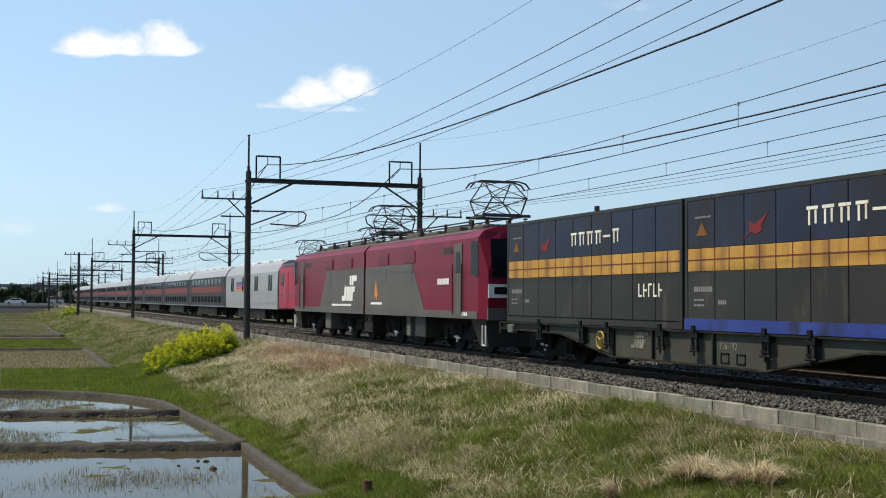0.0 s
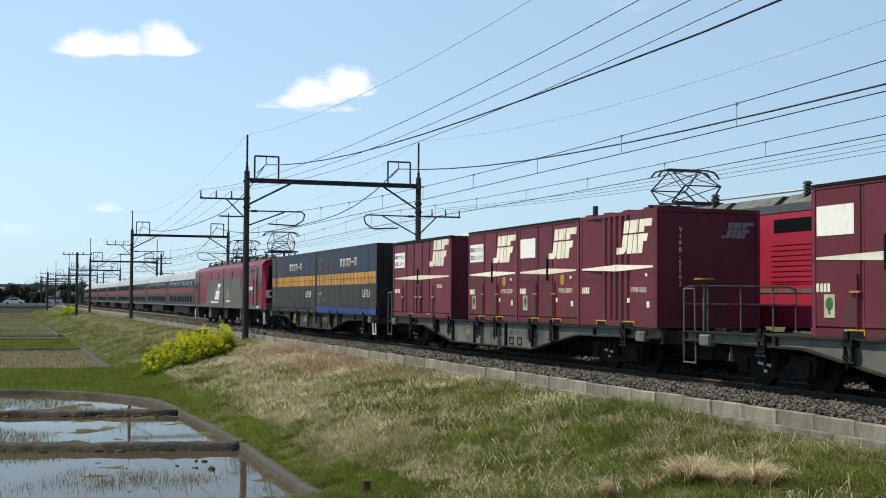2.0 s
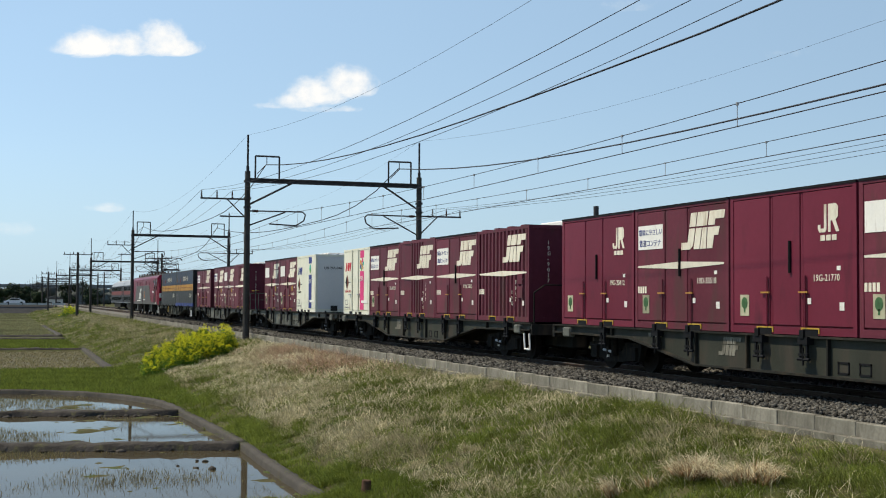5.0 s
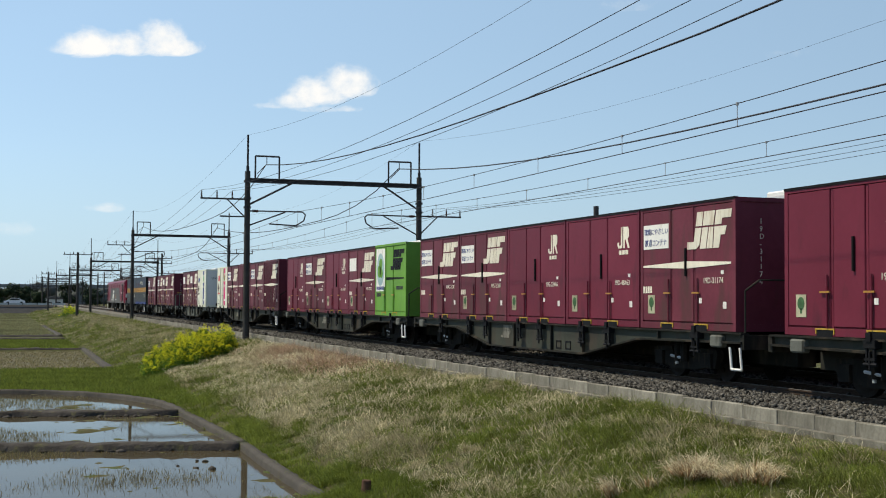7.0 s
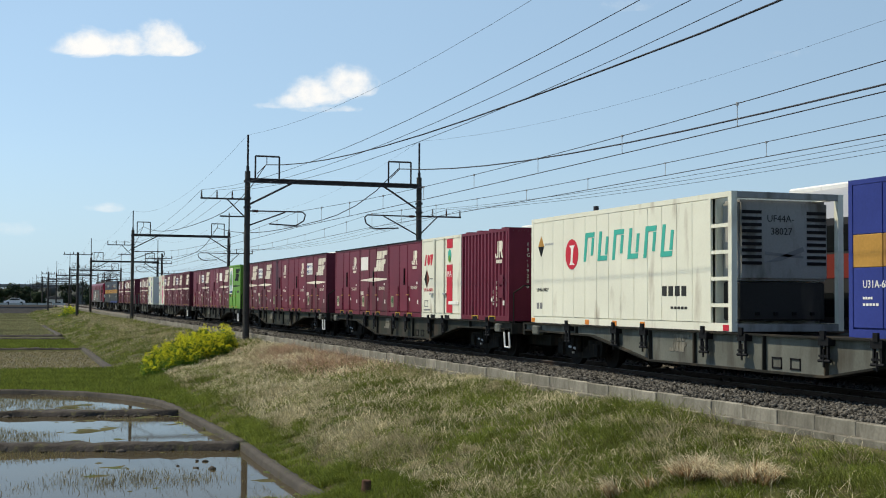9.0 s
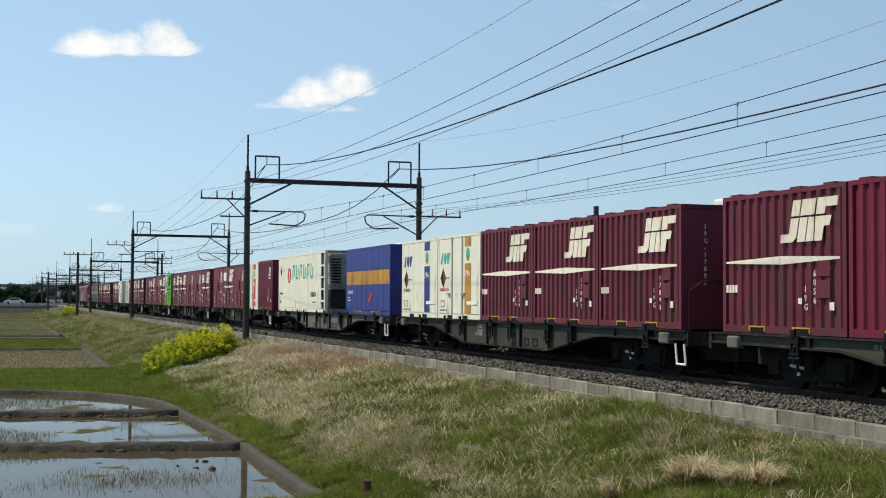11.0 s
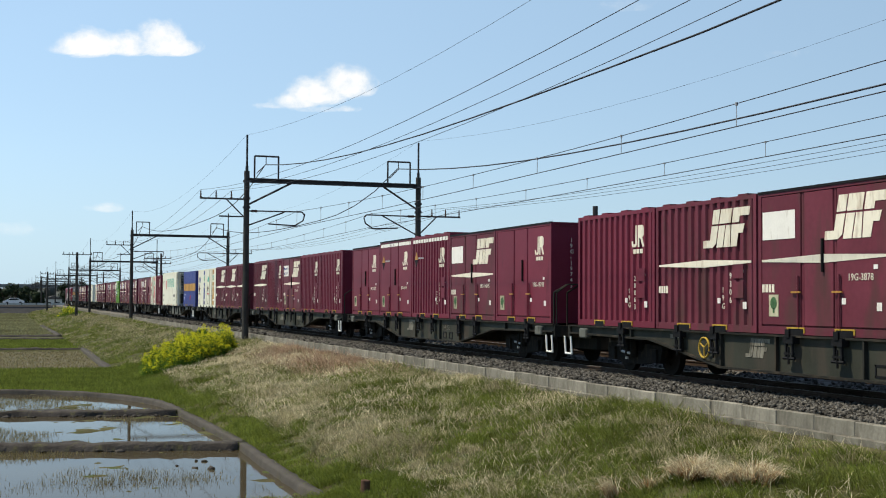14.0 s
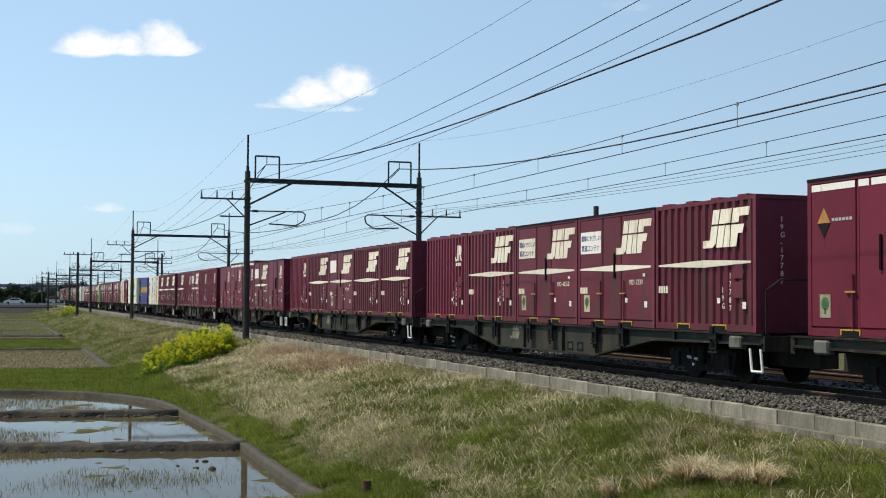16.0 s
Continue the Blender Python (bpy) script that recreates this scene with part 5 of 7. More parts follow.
    if sticker and style == "door":
        st = part("eco_sticker", side_rect(bmesh.new(), 0.33, 0.62, 0.30, 0.68, L, face), M_STICKER, c, "faded sticker with a green tree sign")
        bm = bmesh.new()
        n = 12
        side_slab(bm, [(0.475 + 0.10 * math.cos(6.283 * k / n), 0.53 + 0.11 * math.sin(6.283 * k / n)) for k in range(n)], L, face - 0.006, 0.004)
        side_rect(bm, 0.45, 0.50, 0.36, 0.45, L, face - 0.006, 0.004)
        part("tree_sign", bm, M_DARKGREEN, st)
    if ring:
        bm = bmesh.new()
        n = 16
        side_slab(bm, [(2.78 + 0.13 * math.cos(6.283 * k / n), 1.055 + 0.13 * math.sin(6.283 * k / n)) for k in range(n)], L, face - 0.004, 0.006)
        part("yellow_disc", bm, M_YELLOW, c, "round yellow sign")
    if stripe:
        bm = bmesh.new()
        for s0, s1 in (((0.12, 1.27), (1.36, 1.62), (1.68, 2.17), (2.26, 3.6)) if style == "door" else [(0.12 + k * 0.268, 0.33 + k * 0.268) for k in range(13)]):
            side_rect(bm, s0, s1, height - 0.22, height - 0.11, L, face)
        part("top_stripe", bm, M_WHITE, c, "white stripe under the roof edge")
    if hazard:
        diamond(c, L, face, 0.45, 1.85, 0.25)
    return rides(c, y0, DECK)


def diamond(c, L, face, s, h, r):
    bm = side_slab(bmesh.new(), [(s - r * 0.7, h), (s, h + r), (s + r * 0.7, h)], L, face)
    part("hazard_sign", bm, M_OCHRE, c, "upper half of a diamond sign")
    bm = side_slab(bmesh.new(), [(s - r * 0.7, h), (s + r * 0.7, h), (s, h - r)], L, face)
    part("hazard_sign", bm, M_BLACK, c, "lower half of a diamond sign")
    bars([(s + r * 0.85, s + r * 0.85 + 0.55, h + 0.02, h + 0.07, 6)], face, L, c, M_GALV)


def disc(c, L, face, s, h, r, m, name, squash=1.0):
    bm = side_slab(bmesh.new(), [(s + r * math.cos(0.3927 * k), h + r * squash * math.sin(0.3927 * k)) for k in range(16)], L, face)
    return part(name, bm, m, c)


def container_white(y0, stripe_m, number, label, doors=True, smooth_end=False, dots=False, mark_m=None, green=False):
    """White general-purpose 12-foot container with a coloured upright stripe."""
    L = 3.715
    M = M_CREAM
    c = thing("container", label, "container", "freight containers")
    shell(c, L, CH, M)
    X = -CW / 2
    if doors:
        for s0, s1, nm in ((0.10, 1.27, "l"), (1.36, 2.17, "m"), (2.26, 3.615, "r")):
            part("door_leaf", cached(("leaf", M.name, nm, CH), lambda: mesh_of("door_leaf", bevelled(side_rect(bmesh.new(), s0, s1, 0.15, CH - 0.10, L, X + 0.05, 0.042), 0.012), M)), None, c)
        for s in (1.315, 2.215):
            part("lock_rod", cached(("wrod", s), lambda: mesh_of("lock_rod", tube(bmesh.new(), (X - 0.015, L / 2 - s, 0.1), (X - 0.015, L / 2 - s, CH - 0.06), 0.03, 6), M_CREAM)), None, c)
            part("gasket", cached(("wgasket", s), lambda: mesh_of("gasket", side_rect(bmesh.new(), s - 0.04, s + 0.04, 0.14, CH - 0.1, L, X + 0.05, 0.02), M_LOUVRE)), None, c)
        for s in (1.1, 2.35):
            part("handle", cached(("whandle", s), lambda: mesh_of("handle", side_rect(bmesh.new(), s - 0.2, s + 0.1, 0.72, 0.77, L, X - 0.01, 0.04), M_GALV)), None, c)
    else:
        for k in range(6):
            s0 = 0.1 + k * 0.586
            part("side_panel", cached(("wpanel", k), lambda: mesh_of("side_panel", bevelled(side_rect(bmesh.new(), s0 + 0.008, s0 + 0.578, 0.15, CH - 0.10, L, X + 0.05, 0.042), 0.008), M)), None, c)
    face = X + 0.006
    if smooth_end:
        part("end_panel", box(bmesh.new(), -1.12, 1.12, -L / 2 - 0.004, -L / 2 + 0.05, 0.14, CH - 0.1), M_ALU, c, "grey end panel")
        lettering(number, 0.17, M_CHAR, c, (-0.85, -L / 2 - 0.008, 1.85), along=(1, 0, 0), name="end_lettering")
        bm = box(bmesh.new(), -0.55, -0.25, -L / 2 - 0.012, -L / 2, 0.05, 0.28)
        box(bm, 0.35, 0.65, -L / 2 - 0.012, -L / 2, 0.05, 0.28)
        part("end_pocket", bm, M_CHAR, c, "dark charcoal pocket")
    bm = bmesh.new()
    side_rect(bm, 2.42, 2.95, 0.17, 1.62, L, face)
    side_rect(bm, 2.42, 2.95, 2.12, CH - 0.11, L, face)
    st = part("stripe", bm, stripe_m, c, "coloured upright stripe")
    lettering("19A", 0.26, M_WHITE, st, (face - 0.009, L / 2 - 2.44, 1.25))
    mk = mark_m or M_BLUE
    bm = bmesh.new()
    side_slab(bm, [(0.24, 1.64), (0.38, 1.64), (0.48, 1.98), (0.38, 1.98)], L, face)
    side_slab(bm, [(0.54 + 0.13 + 0.13 * math.cos(0.5236 * k), 1.81 + 0.17 * math.sin(0.5236 * k)) for k in range(12)], L, face)
    side_slab(bm, [(0.88, 1.64), (0.97, 1.64), (1.12, 1.98), (0.82, 1.98)], L, face)
    part("logo", bm, mk, c, "owner's mark in three shapes")
    bm = side_slab(bmesh.new(), [(0.25, 1.22), (0.5, 1.52), (0.5, 0.92)], L, face)
    part("diamond_sign", bm, M_BLACK, c)
    bm = side_slab(bmesh.new(), [(0.5, 0.92), (0.5, 1.52), (0.75, 1.22)], L, face)
    part("diamond_sign", bm, mat_brown(), c)
    lettering(number, 0.15, M_REDSIGN if stripe_m is not M_BLUE else M_CHAR, c, (face - 0.005, L / 2 - 0.2, 0.82))
    bars([(0.2, 0.9, 0.22, 0.27, 5), (0.8, 1.1, 1.2, 1.24, 4)], face, L, c, M_LOUVRE)
    bm = bmesh.new()
    for a, b, d, e in ((0.28, 0.62, 0.34, 0.36), (0.28, 0.62, 0.52, 0.54), (0.28, 0.30, 0.34, 0.54), (0.60, 0.62, 0.34, 0.54)):
        side_rect(bm, a, b, d, e, L, face)
    part("plate_frame", bm, M_LOUVRE, c)
    part("rating_plate", side_rect(bmesh.new(), 2.62, 3.5, 0.42, 0.52, L, face - 0.007), M_WHITE, c)
    if dots:
        for k, (s, h, r, m) in enumerate(((2.5, 1.95, 0.10, M_ORANGE), (2.75, 2.02, 0.09, M_MAGENTA), (2.48, 1.8, 0.09, M_BLUE), (2.68, 1.84, 0.08, M_OCHRE), (2.85, 1.9, 0.08, M_TEAL), (2.62, 1.7, 0.07, M_GREEN), (2.8, 1.74, 0.06, M_ORANGE))):
            disc(c, L, face, s, h, r, m, "coloured_dot")
    else:
        disc(c, L, face, 2.68, 1.9, 0.15, M_TEAL, "round_emblem", 1.2)
        disc(c, L, face - 0.006, 2.68, 1.8, 0.10, M_GREEN, "round_emblem")
    me = cached(("wpocket",), lambda: pocket_mesh(M_CREAM))
    # the opening's inner shade is a flat black plate here too
    hole_shade = cached(("hole_shade",), lambda: mesh_of("pocket_hole", box(bmesh.new(), X - 0.004, X + 0.03, -0.21, 0.21, -0.02, 0.1), M_BLACK))
    for y in (0.72, -0.62):
        p = part("fork_pocket", me, None, c)
        p.location = (0, y, 0)
        part("pocket_hole", hole_shade, None, p)
    return rides(c, y0, DECK)


def mat_brown():
    return cached(("brown",), lambda: mat("rust_brown_sign", (0.16, 0.05, 0.03), 0.5))


def container_green(y0):
    L = 3.715
    c = thing("container", "bright green freight container with a round tree emblem", "container", "freight containers")
    M, X = M_GREEN, -CW / 2
    shell(c, L, CH, M)
    for s0, s1 in ((0.10, 1.27), (1.36, 2.17), (2.26, 3.615)):
        part("door_leaf", bevelled(side_rect(bmesh.new(), s0, s1, 0.15, CH - 0.10, L, X + 0.05, 0.042), 0.012), M, c)
    for s in (1.22, 2.36):
        part("lock_rod", tube(bmesh.new(), (X - 0.02, L / 2 - s, 0.13), (X - 0.02, L / 2 - s, 1.0), 0.018, 6), M, c)
        part("handle", side_rect(bmesh.new(), s - 0.2, s + 0.06, 0.70, 0.745, L, X - 0.012, 0.03), M_BRASS, c, "brass handle")
    face = X + 0.006
    part("top_rail", box(bmesh.new(), X - 0.012, X + 0.05, -L / 2, L / 2, CH - 0.075, CH), M_GREEN, c)
    part("emblem_panel", side_rect(bmesh.new(), 0.13, 1.22, 0.85, 2.36, L, face), M_WHITE, c, "white panel behind the emblem")
    n = 24
    bm = side_slab(bmesh.new(), [(0.67 + 0.46 * math.cos(6.283 * k / n), 1.62 + 0.58 * math.sin(6.283 * k / n)) for k in range(n)], L, face - 0.006, 0.004)
    part("round_emblem", bm, M_PALEBLUE, c, "light round emblem")
    for s, h, r in ((0.55, 1.55, 0.22), (0.72, 1.82, 0.2), (0.8, 1.5, 0.18)):
        disc(c, L, face - 0.012, s, h, r, M_GREEN, "tree_sign")
    bars([(0.2, 1.15, 0.90, 1.02, 7)], face - 0.006, L, c, M_BLUE)
    logo_bars(1.12, face, L, 1.98, 1.58, c, M_BLACK)
    bm = side_slab(bmesh.new(), [(1.4, 1.24), (3.5, 1.27), (3.5, 1.31), (1.4, 1.34)], L, face)
    part("band", bm, M_BLACK, c)
    bars([(0.2, 0.75, 0.66, 0.8, 4), (2.6, 3.4, 0.9, 1.02, 7)], face, L, c, M_CHAR)
    for y in (0.72, -0.62):
        p = part("fork_pocket", cached(("gpocket",), lambda: pocket_mesh(M_YELLOW)), None, c)
        p.location = (0, y, 0)
    return rides(c, y0, DECK)


def container31(y0, low_blue):
    """Long navy and charcoal container with an ochre grid band."""
    L, H = 9.36, 2.61
    c = thing("container", "navy and charcoal container, ochre grid band" + (", blue bottom rail" if low_blue else ""), "container", "long navy containers")
    X = -CW / 2
    shell(c, L, H, M_CHAR)
    n = 9
    w = (L - 0.2) / n
    for k in range(n):
        s0 = 0.1 + k * w
        for h0, h1, m, nm in ((0.15, 1.13, M_CHAR, "lower_panel"), (1.13, 1.58, M_OCHRE, "band_panel"), (1.58, H - 0.09, M_NAVY, "upper_panel")):
            part(nm, bevelled(side_rect(bmesh.new(), s0 + 0.012, s0 + w - 0.012, h0 + 0.004, h1 - 0.004, L, X + 0.05, 0.044), 0.006), m, c)
    bm = bmesh.new()
    for k in range(27):
        s = 0.1 + (k + 1) * w / 2
        if s < L - 0.12:
            side_rect(bm, s - 0.012, s + 0.012, 1.13, 1.58, L, X + 0.006)
    side_rect(bm, 0.1, L - 0.1, 1.345, 1.37, L, X + 0.006)
    part("band_grid", bm, mat_brown(), c, "dark grid lines over the ochre band")
    if low_blue:
        part("bottom_rail", box(bmesh.new(), X - 0.02, X + 0.08, -L / 2, L / 2, 0, 0.22), M_SEABLUE, c, "bright blue bottom rail")
    face = X + 0.004
    # the carrier's name is drawn as plain blocks and a word in five bars
    for k in range(6):
        a = 4.05 + k * 0.44
        if k == 4:
            blocks = ((0.0, 0.34, 1.98, 2.03),)
        else:
            blocks = ((0.02, 0.34, 2.10, 2.155), (0.07, 0.125, 1.84, 2.09), (0.25, 0.305, 1.86, 2.09))
        for p0, p1, h0, h1 in blocks:
            part("sign_block", side_rect(bmesh.new(), a + p0, a + p1, h0, h1, L, face), M_LOGO, c, "white painted sign block")
    bm = bmesh.new()
    for k in range(5):
        s = 7.5 + k * 0.22
        side_rect(bm, s, s + 0.045, 0.64, 0.92, L, face)
        side_rect(bm, s + 0.055, s + 0.15, 0.64 + 0.12 * (k % 3), 0.685 + 0.12 * (k % 3), L, face)
    part("carrier_word", bm, M_LOGO, c, "word drawn as thin white bars")
    bm = side_slab(bmesh.new(), [(2.05, 1.66), (2.35, 1.84), (2.28, 2.02), (2.5, 1.95), (2.95, 2.14), (2.70, 1.92), (2.74, 1.82), (2.5, 1.76), (2.40, 1.82)], L, face)
    part("leaping_mark", bm, M_DULLRED, c, "dull red abstract mark")
    bm = side_slab(bmesh.new(), [(0.45, 1.82), (0.65, 2.08), (0.85, 1.82)], L, face)
    part("warning_triangle", bm, M_DULLORANGE, c)
    bars([(0.4, 1.0, 2.16, 2.2, 8), (0.35, 1.05, 0.74, 0.84, 8), (0.35, 0.75, 0.56, 0.60, 4), (0.35, 0.75, 0.46, 0.5, 4), (1.25, 1.55, 0.5, 0.58, 4)], face, L, c, M_LOUVRE)
    bm = bmesh.new()
    for k in range(5):
        box(bm, -0.95 + k * 0.42, -0.80 + k * 0.42, -L / 2 - 0.004, -L / 2 + 0.03, 0.15, H - 0.1)
    part("end_ribs", bm, M_CHAR, c)
    return rides(c, y0, DECK)


def container_reefer(y0):
    """Long cream refrigerated container with a machinery recess at its rear end."""
    L, H = 9.5, 2.61
    c = thing("container", "long cream refrigerated container with a grimy cooling unit at its end", "container", "freight containers")
    X = -CW / 2
    B = L / 2
    bm = box(bmesh.new(), X + 0.05, CW / 2 - 0.03, -B + 0.75, B - 0.03, 0.12, H - 0.03)
    part("body", bm, M_CREAM, c)
    for y in (-B, B - 0.12):
        for x in (X, CW / 2 - 0.12):
            part("corner_post", box(bmesh.new(), x, x + 0.12, y, y + 0.12, 0, H), M_CREAM, c)
    for x in (X, CW / 2 - 0.12):
        part("side_rail", box(bmesh.new(), x + 0.002, x + 0.118, -B + 0.12, B - 0.12, 0, 0.15), M_CREAM, c)
        part("side_rail", box(bmesh.new(), x + 0.002, x + 0.118, -B + 0.12, B - 0.12, H - 0.1, H), M_CREAM, c)
        part("inner_post", box(bmesh.new(), x + 0.002, x + 0.1, -B + 0.75, -B + 0.85, 0.15, H - 0.1), M_CREAM, c)
    part("end_rail", box(bmesh.new(), X + 0.12, CW / 2 - 0.12, -B + 0.002, -B + 0.1, H - 0.12, H - 0.002), M_UNIT, c)
    part("end_rail", box(bmesh.new(), X + 0.12, CW / 2 - 0.12, -B + 0.002, -B + 0.1, 0, 0.14), M_UNIT, c)
    for k in range(4):
        part("ladder_rung", box(bmesh.new(), X + 0.01, X + 0.06, -B + 0.12, -B + 0.75, 0.45 + k * 0.5, 0.52 + k * 0.5), M_CREAM, c)
    n = 14
    w = (L - 0.95) / n
    for k in range(n):
        part("side_panel", bevelled(side_rect(bmesh.new(), 0.11 + k * w + 0.006, 0.11 + (k + 1) * w - 0.006, 0.16, H - 0.11, L, X + 0.05, 0.045), 0.006), M_CREAM, c)
    unit = part("cooling_unit", bevelled(box(bmesh.new(), -0.98, 0.98, -B + 0.14, -B + 0.76, 0.95, H - 0.14), 0.05, 2), M_UNIT, c, "grimy grey cooling unit")
    for x in (-0.92, 0.5):
        for k in range(9):
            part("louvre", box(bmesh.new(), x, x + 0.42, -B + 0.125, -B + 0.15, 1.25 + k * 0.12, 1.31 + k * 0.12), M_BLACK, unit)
    part("lower_cover", bevelled(box(bmesh.new(), -0.95, 0.95, -B + 0.2, -B + 0.76, 0.2, 0.93), 0.03), M_CHAR, c, "dark lower cover")
    lettering("UF44A-", 0.19, M_CHAR, unit, (-0.38, -B + 0.135, 2.06), along=(1, 0, 0))
    lettering("38027", 0.19, M_CHAR, unit, (-0.30, -B + 0.135, 1.82), along=(1, 0, 0))
    bm = slab(bmesh.new(), [(-0.4, -B + 0.136, 1.3), (0.4, -B + 0.136, 1.6), (0.45, -B + 0.136, 1.52), (-0.1, -B + 0.136, 1.32)], (0, -0.004, 0))
    slab(bm, [(-0.42, -B + 0.136, 1.5), (0.42, -B + 0.136, 1.42), (0.42, -B + 0.136, 1.38), (-0.42, -B + 0.136, 1.44)], (0, -0.004, 0))
    part("maker_mark", bm, M_LOUVRE, unit)
    for x in (-0.6, -0.2, 0.2, 0.6):
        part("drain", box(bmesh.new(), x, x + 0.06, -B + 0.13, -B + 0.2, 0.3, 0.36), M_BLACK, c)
    face = X + 0.004
    o = disc(c, L, face, 2.45, 1.65, 0.36, M_REDSIGN, "round_mark")
    bm = side_slab(bmesh.new(), [(2.30, 1.86), (2.62, 1.86), (2.54, 1.78), (2.5, 1.46), (2.62, 1.40), (2.32, 1.40), (2.40, 1.50), (2.42, 1.78)], L, face - 0.006, 0.004)
    part("inner_mark", bm, M_WHITE, o)
    bm = bmesh.new()
    s, hh = 3.12, 1.46

    def q(pts):
        side_slab(bm, [(s + a + 0.16 * b, hh + b) for a, b in pts], L, face)
    for k in range(6):
        s = 3.1 + k * 0.735
        hi_bar = 0.0 if k % 2 else 0.55
        q([(0.0, 0.0), (0.13, 0.0), (0.13, 0.66), (0.0, 0.66)])
        q([(0.13, hi_bar), (0.48, hi_bar), (0.48, hi_bar + 0.11), (0.13, hi_bar + 0.11)])
        q([(0.36, 0.13), (0.48, 0.13), (0.48, 0.53), (0.36, 0.53)])
        part("owner_mark", bm, M_TEAL, c, "turquoise block shape")
        bm = bmesh.new()
    bm.free()
    bars([(6.85, 7.9, 0.66, 0.86, 4), (7.2, 7.9, 0.40, 0.45, 5)], face, L, c, M_CHAR)
    diamond(c, L, face, 0.62, 1.9, 0.26)
    lettering("UF44A-38027", 0.13, M_CHAR, c, (face - 0.005, L / 2 - 0.35, 0.78))
    bars([(0.35, 0.75, 0.35, 0.5, 2)], face, L, c, M_LOUVRE)
    for s in (0.03, 3.2, 4.6, 5.9, L - 0.3):
        part("corner_patch", side_rect(bmesh.new(), s, s + 0.2, 0.01, 0.12, L, X - 0.001), M_ORANGE if s < 6 else M_REDSIGN, c)
    return rides(c, y0, DECK)


def container_blue20(y0):
    L, H = 6.06, 2.5
    c = thing("container", "blue twenty-foot container with a yellow grid band", "container", "freight containers")
    X = -CW / 2
    shell(c, L, H, M_BLUE)
    n = 8
    w = (L - 0.2) / n
    for k in range(n):
        s0 = 0.1 + k * w
        for h0, h1, m, nm in ((0.15, 1.1, M_BLUE, "lower_panel"), (1.1, 1.62, M_OCHRE, "band_panel"), (1.62, H - 0.09, M_BLUE, "upper_panel")):
            part(nm, bevelled(side_rect(bmesh.new(), s0 + 0.01, s0 + w - 0.01, h0 + 0.003, h1 - 0.003, L, X + 0.05, 0.044), 0.006), m, c)
    lettering("U31A-686", 0.17, M_WHITE, c, (X, L / 2 - 0.35, 0.78))
    bars([(0.35, 0.6, 0.6, 0.64, 4), (0.35, 0.75, 0.5, 0.54, 5)], X + 0.004, L, c, M_WHITE)
    bm = side_slab(bmesh.new(), [(3.2, 0.5), (3.5, 0.75), (3.9, 0.8), (3.6, 0.6), (3.5, 0.45)], L, X + 0.004)
    part("leaping_mark", bm, M_REDSIGN, c)
    for y in (1.6, 0.9, -0.9, -1.6):
        p = part("fork_pocket", cached(("pocket",), lambda: pocket_mesh(M_YELLOW)), None, c)
        p.location = (0, y, 0)
    return rides(c, y0, DECK)


def container20(y0):
    """Twenty-foot maroon container with four door seams."""
    L, H = 6.06, 2.5
    c = thing("container", "maroon twenty-foot container with white mark and slogan sign", "container", "freight containers")
    X = -CW / 2
    M = M_MAROON
    shell(c, L, H, M)
    cuts = (0.1, 1.55, 2.35, 3.2, 3.95, 5.96)
    for a, b in zip(cuts, cuts[1:]):
        part("door_leaf", bevelled(side_rect(bmesh.new(), a + 0.04, b - 0.04, 0.15, H - 0.1, L, X + 0.05, 0.042), 0.012), M, c)
    for s in (1.2, 2.7, 3.15, 4.4):
        rod = part("lock_rod", tube(bmesh.new(), (X - 0.02, L / 2 - s, 0.13), (X - 0.02, L / 2 - s, 1.0), 0.018, 6), M, c)
        part("handle", side_rect(bmesh.new(), s - 0.14, s + 0.14, 0.62, 0.67, L, X - 0.012, 0.03), M_BRASS, rod, "brass handle")
    part("lock_bar", tube(bmesh.new(), (X - 0.012, L / 2 - 2.8, 1.05), (X - 0.012, L / 2 - 2.8, 1.55), 0.028, 6), M_BLACK, c)
    part("top_rail", box(bmesh.new(), X - 0.012, X + 0.05, -L / 2, L / 2, H - 0.075, H), M_BLACK, c, "black top rail")
    face = X + 0.006
    logo_bars(1.3, face, L, 4.05, 1.6, c, M_LOGO)
    part("band", side_slab(bmesh.new(), [(0.2, 1.255), (3, 1.20), (5.8, 1.255), (5.8, 1.295), (3, 1.345), (0.2, 1.29)], L, face), M_LOGO, c, "tapered white band")
    sg = part("slogan_sign", side_rect(bmesh.new(), 0.2, 1.35, 1.63, 2.13, L, face), M_WHITE, c, "white sign with a two-line slogan")
    lettering("環境にやさしい", 0.155, M_BLUE, sg, (face - 0.009, L / 2 - 0.24, 1.93))
    lettering("鉄道コンテナ", 0.165, M_BLUE, sg, (face - 0.009, L / 2 - 0.27, 1.70))
    lettering("30D-65", 0.17, M_LOGO, c, (face - 0.005, L / 2 - 4.7, 0.92))
    lettering("\n".join("30D-65"), 0.16, M_LOGO, c, (-0.4, -L / 2 - 0.006, 2.0), along=(1, 0, 0), name="end_lettering")
    bars([(0.25, 0.85, 0.78, 0.92, 4)], face, L, c, M_LOGO)
    for y in (0.9, -0.9):
        p = part("fork_pocket", cached(("pocket",), lambda: pocket_mesh(M_YELLOW)), None, c)
        p.location = (0, y, 0)
    return rides(c, y0, DECK)


# ---- flat wagons ----
wheels = []                       # (wheelset, radius) turned as the train rolls


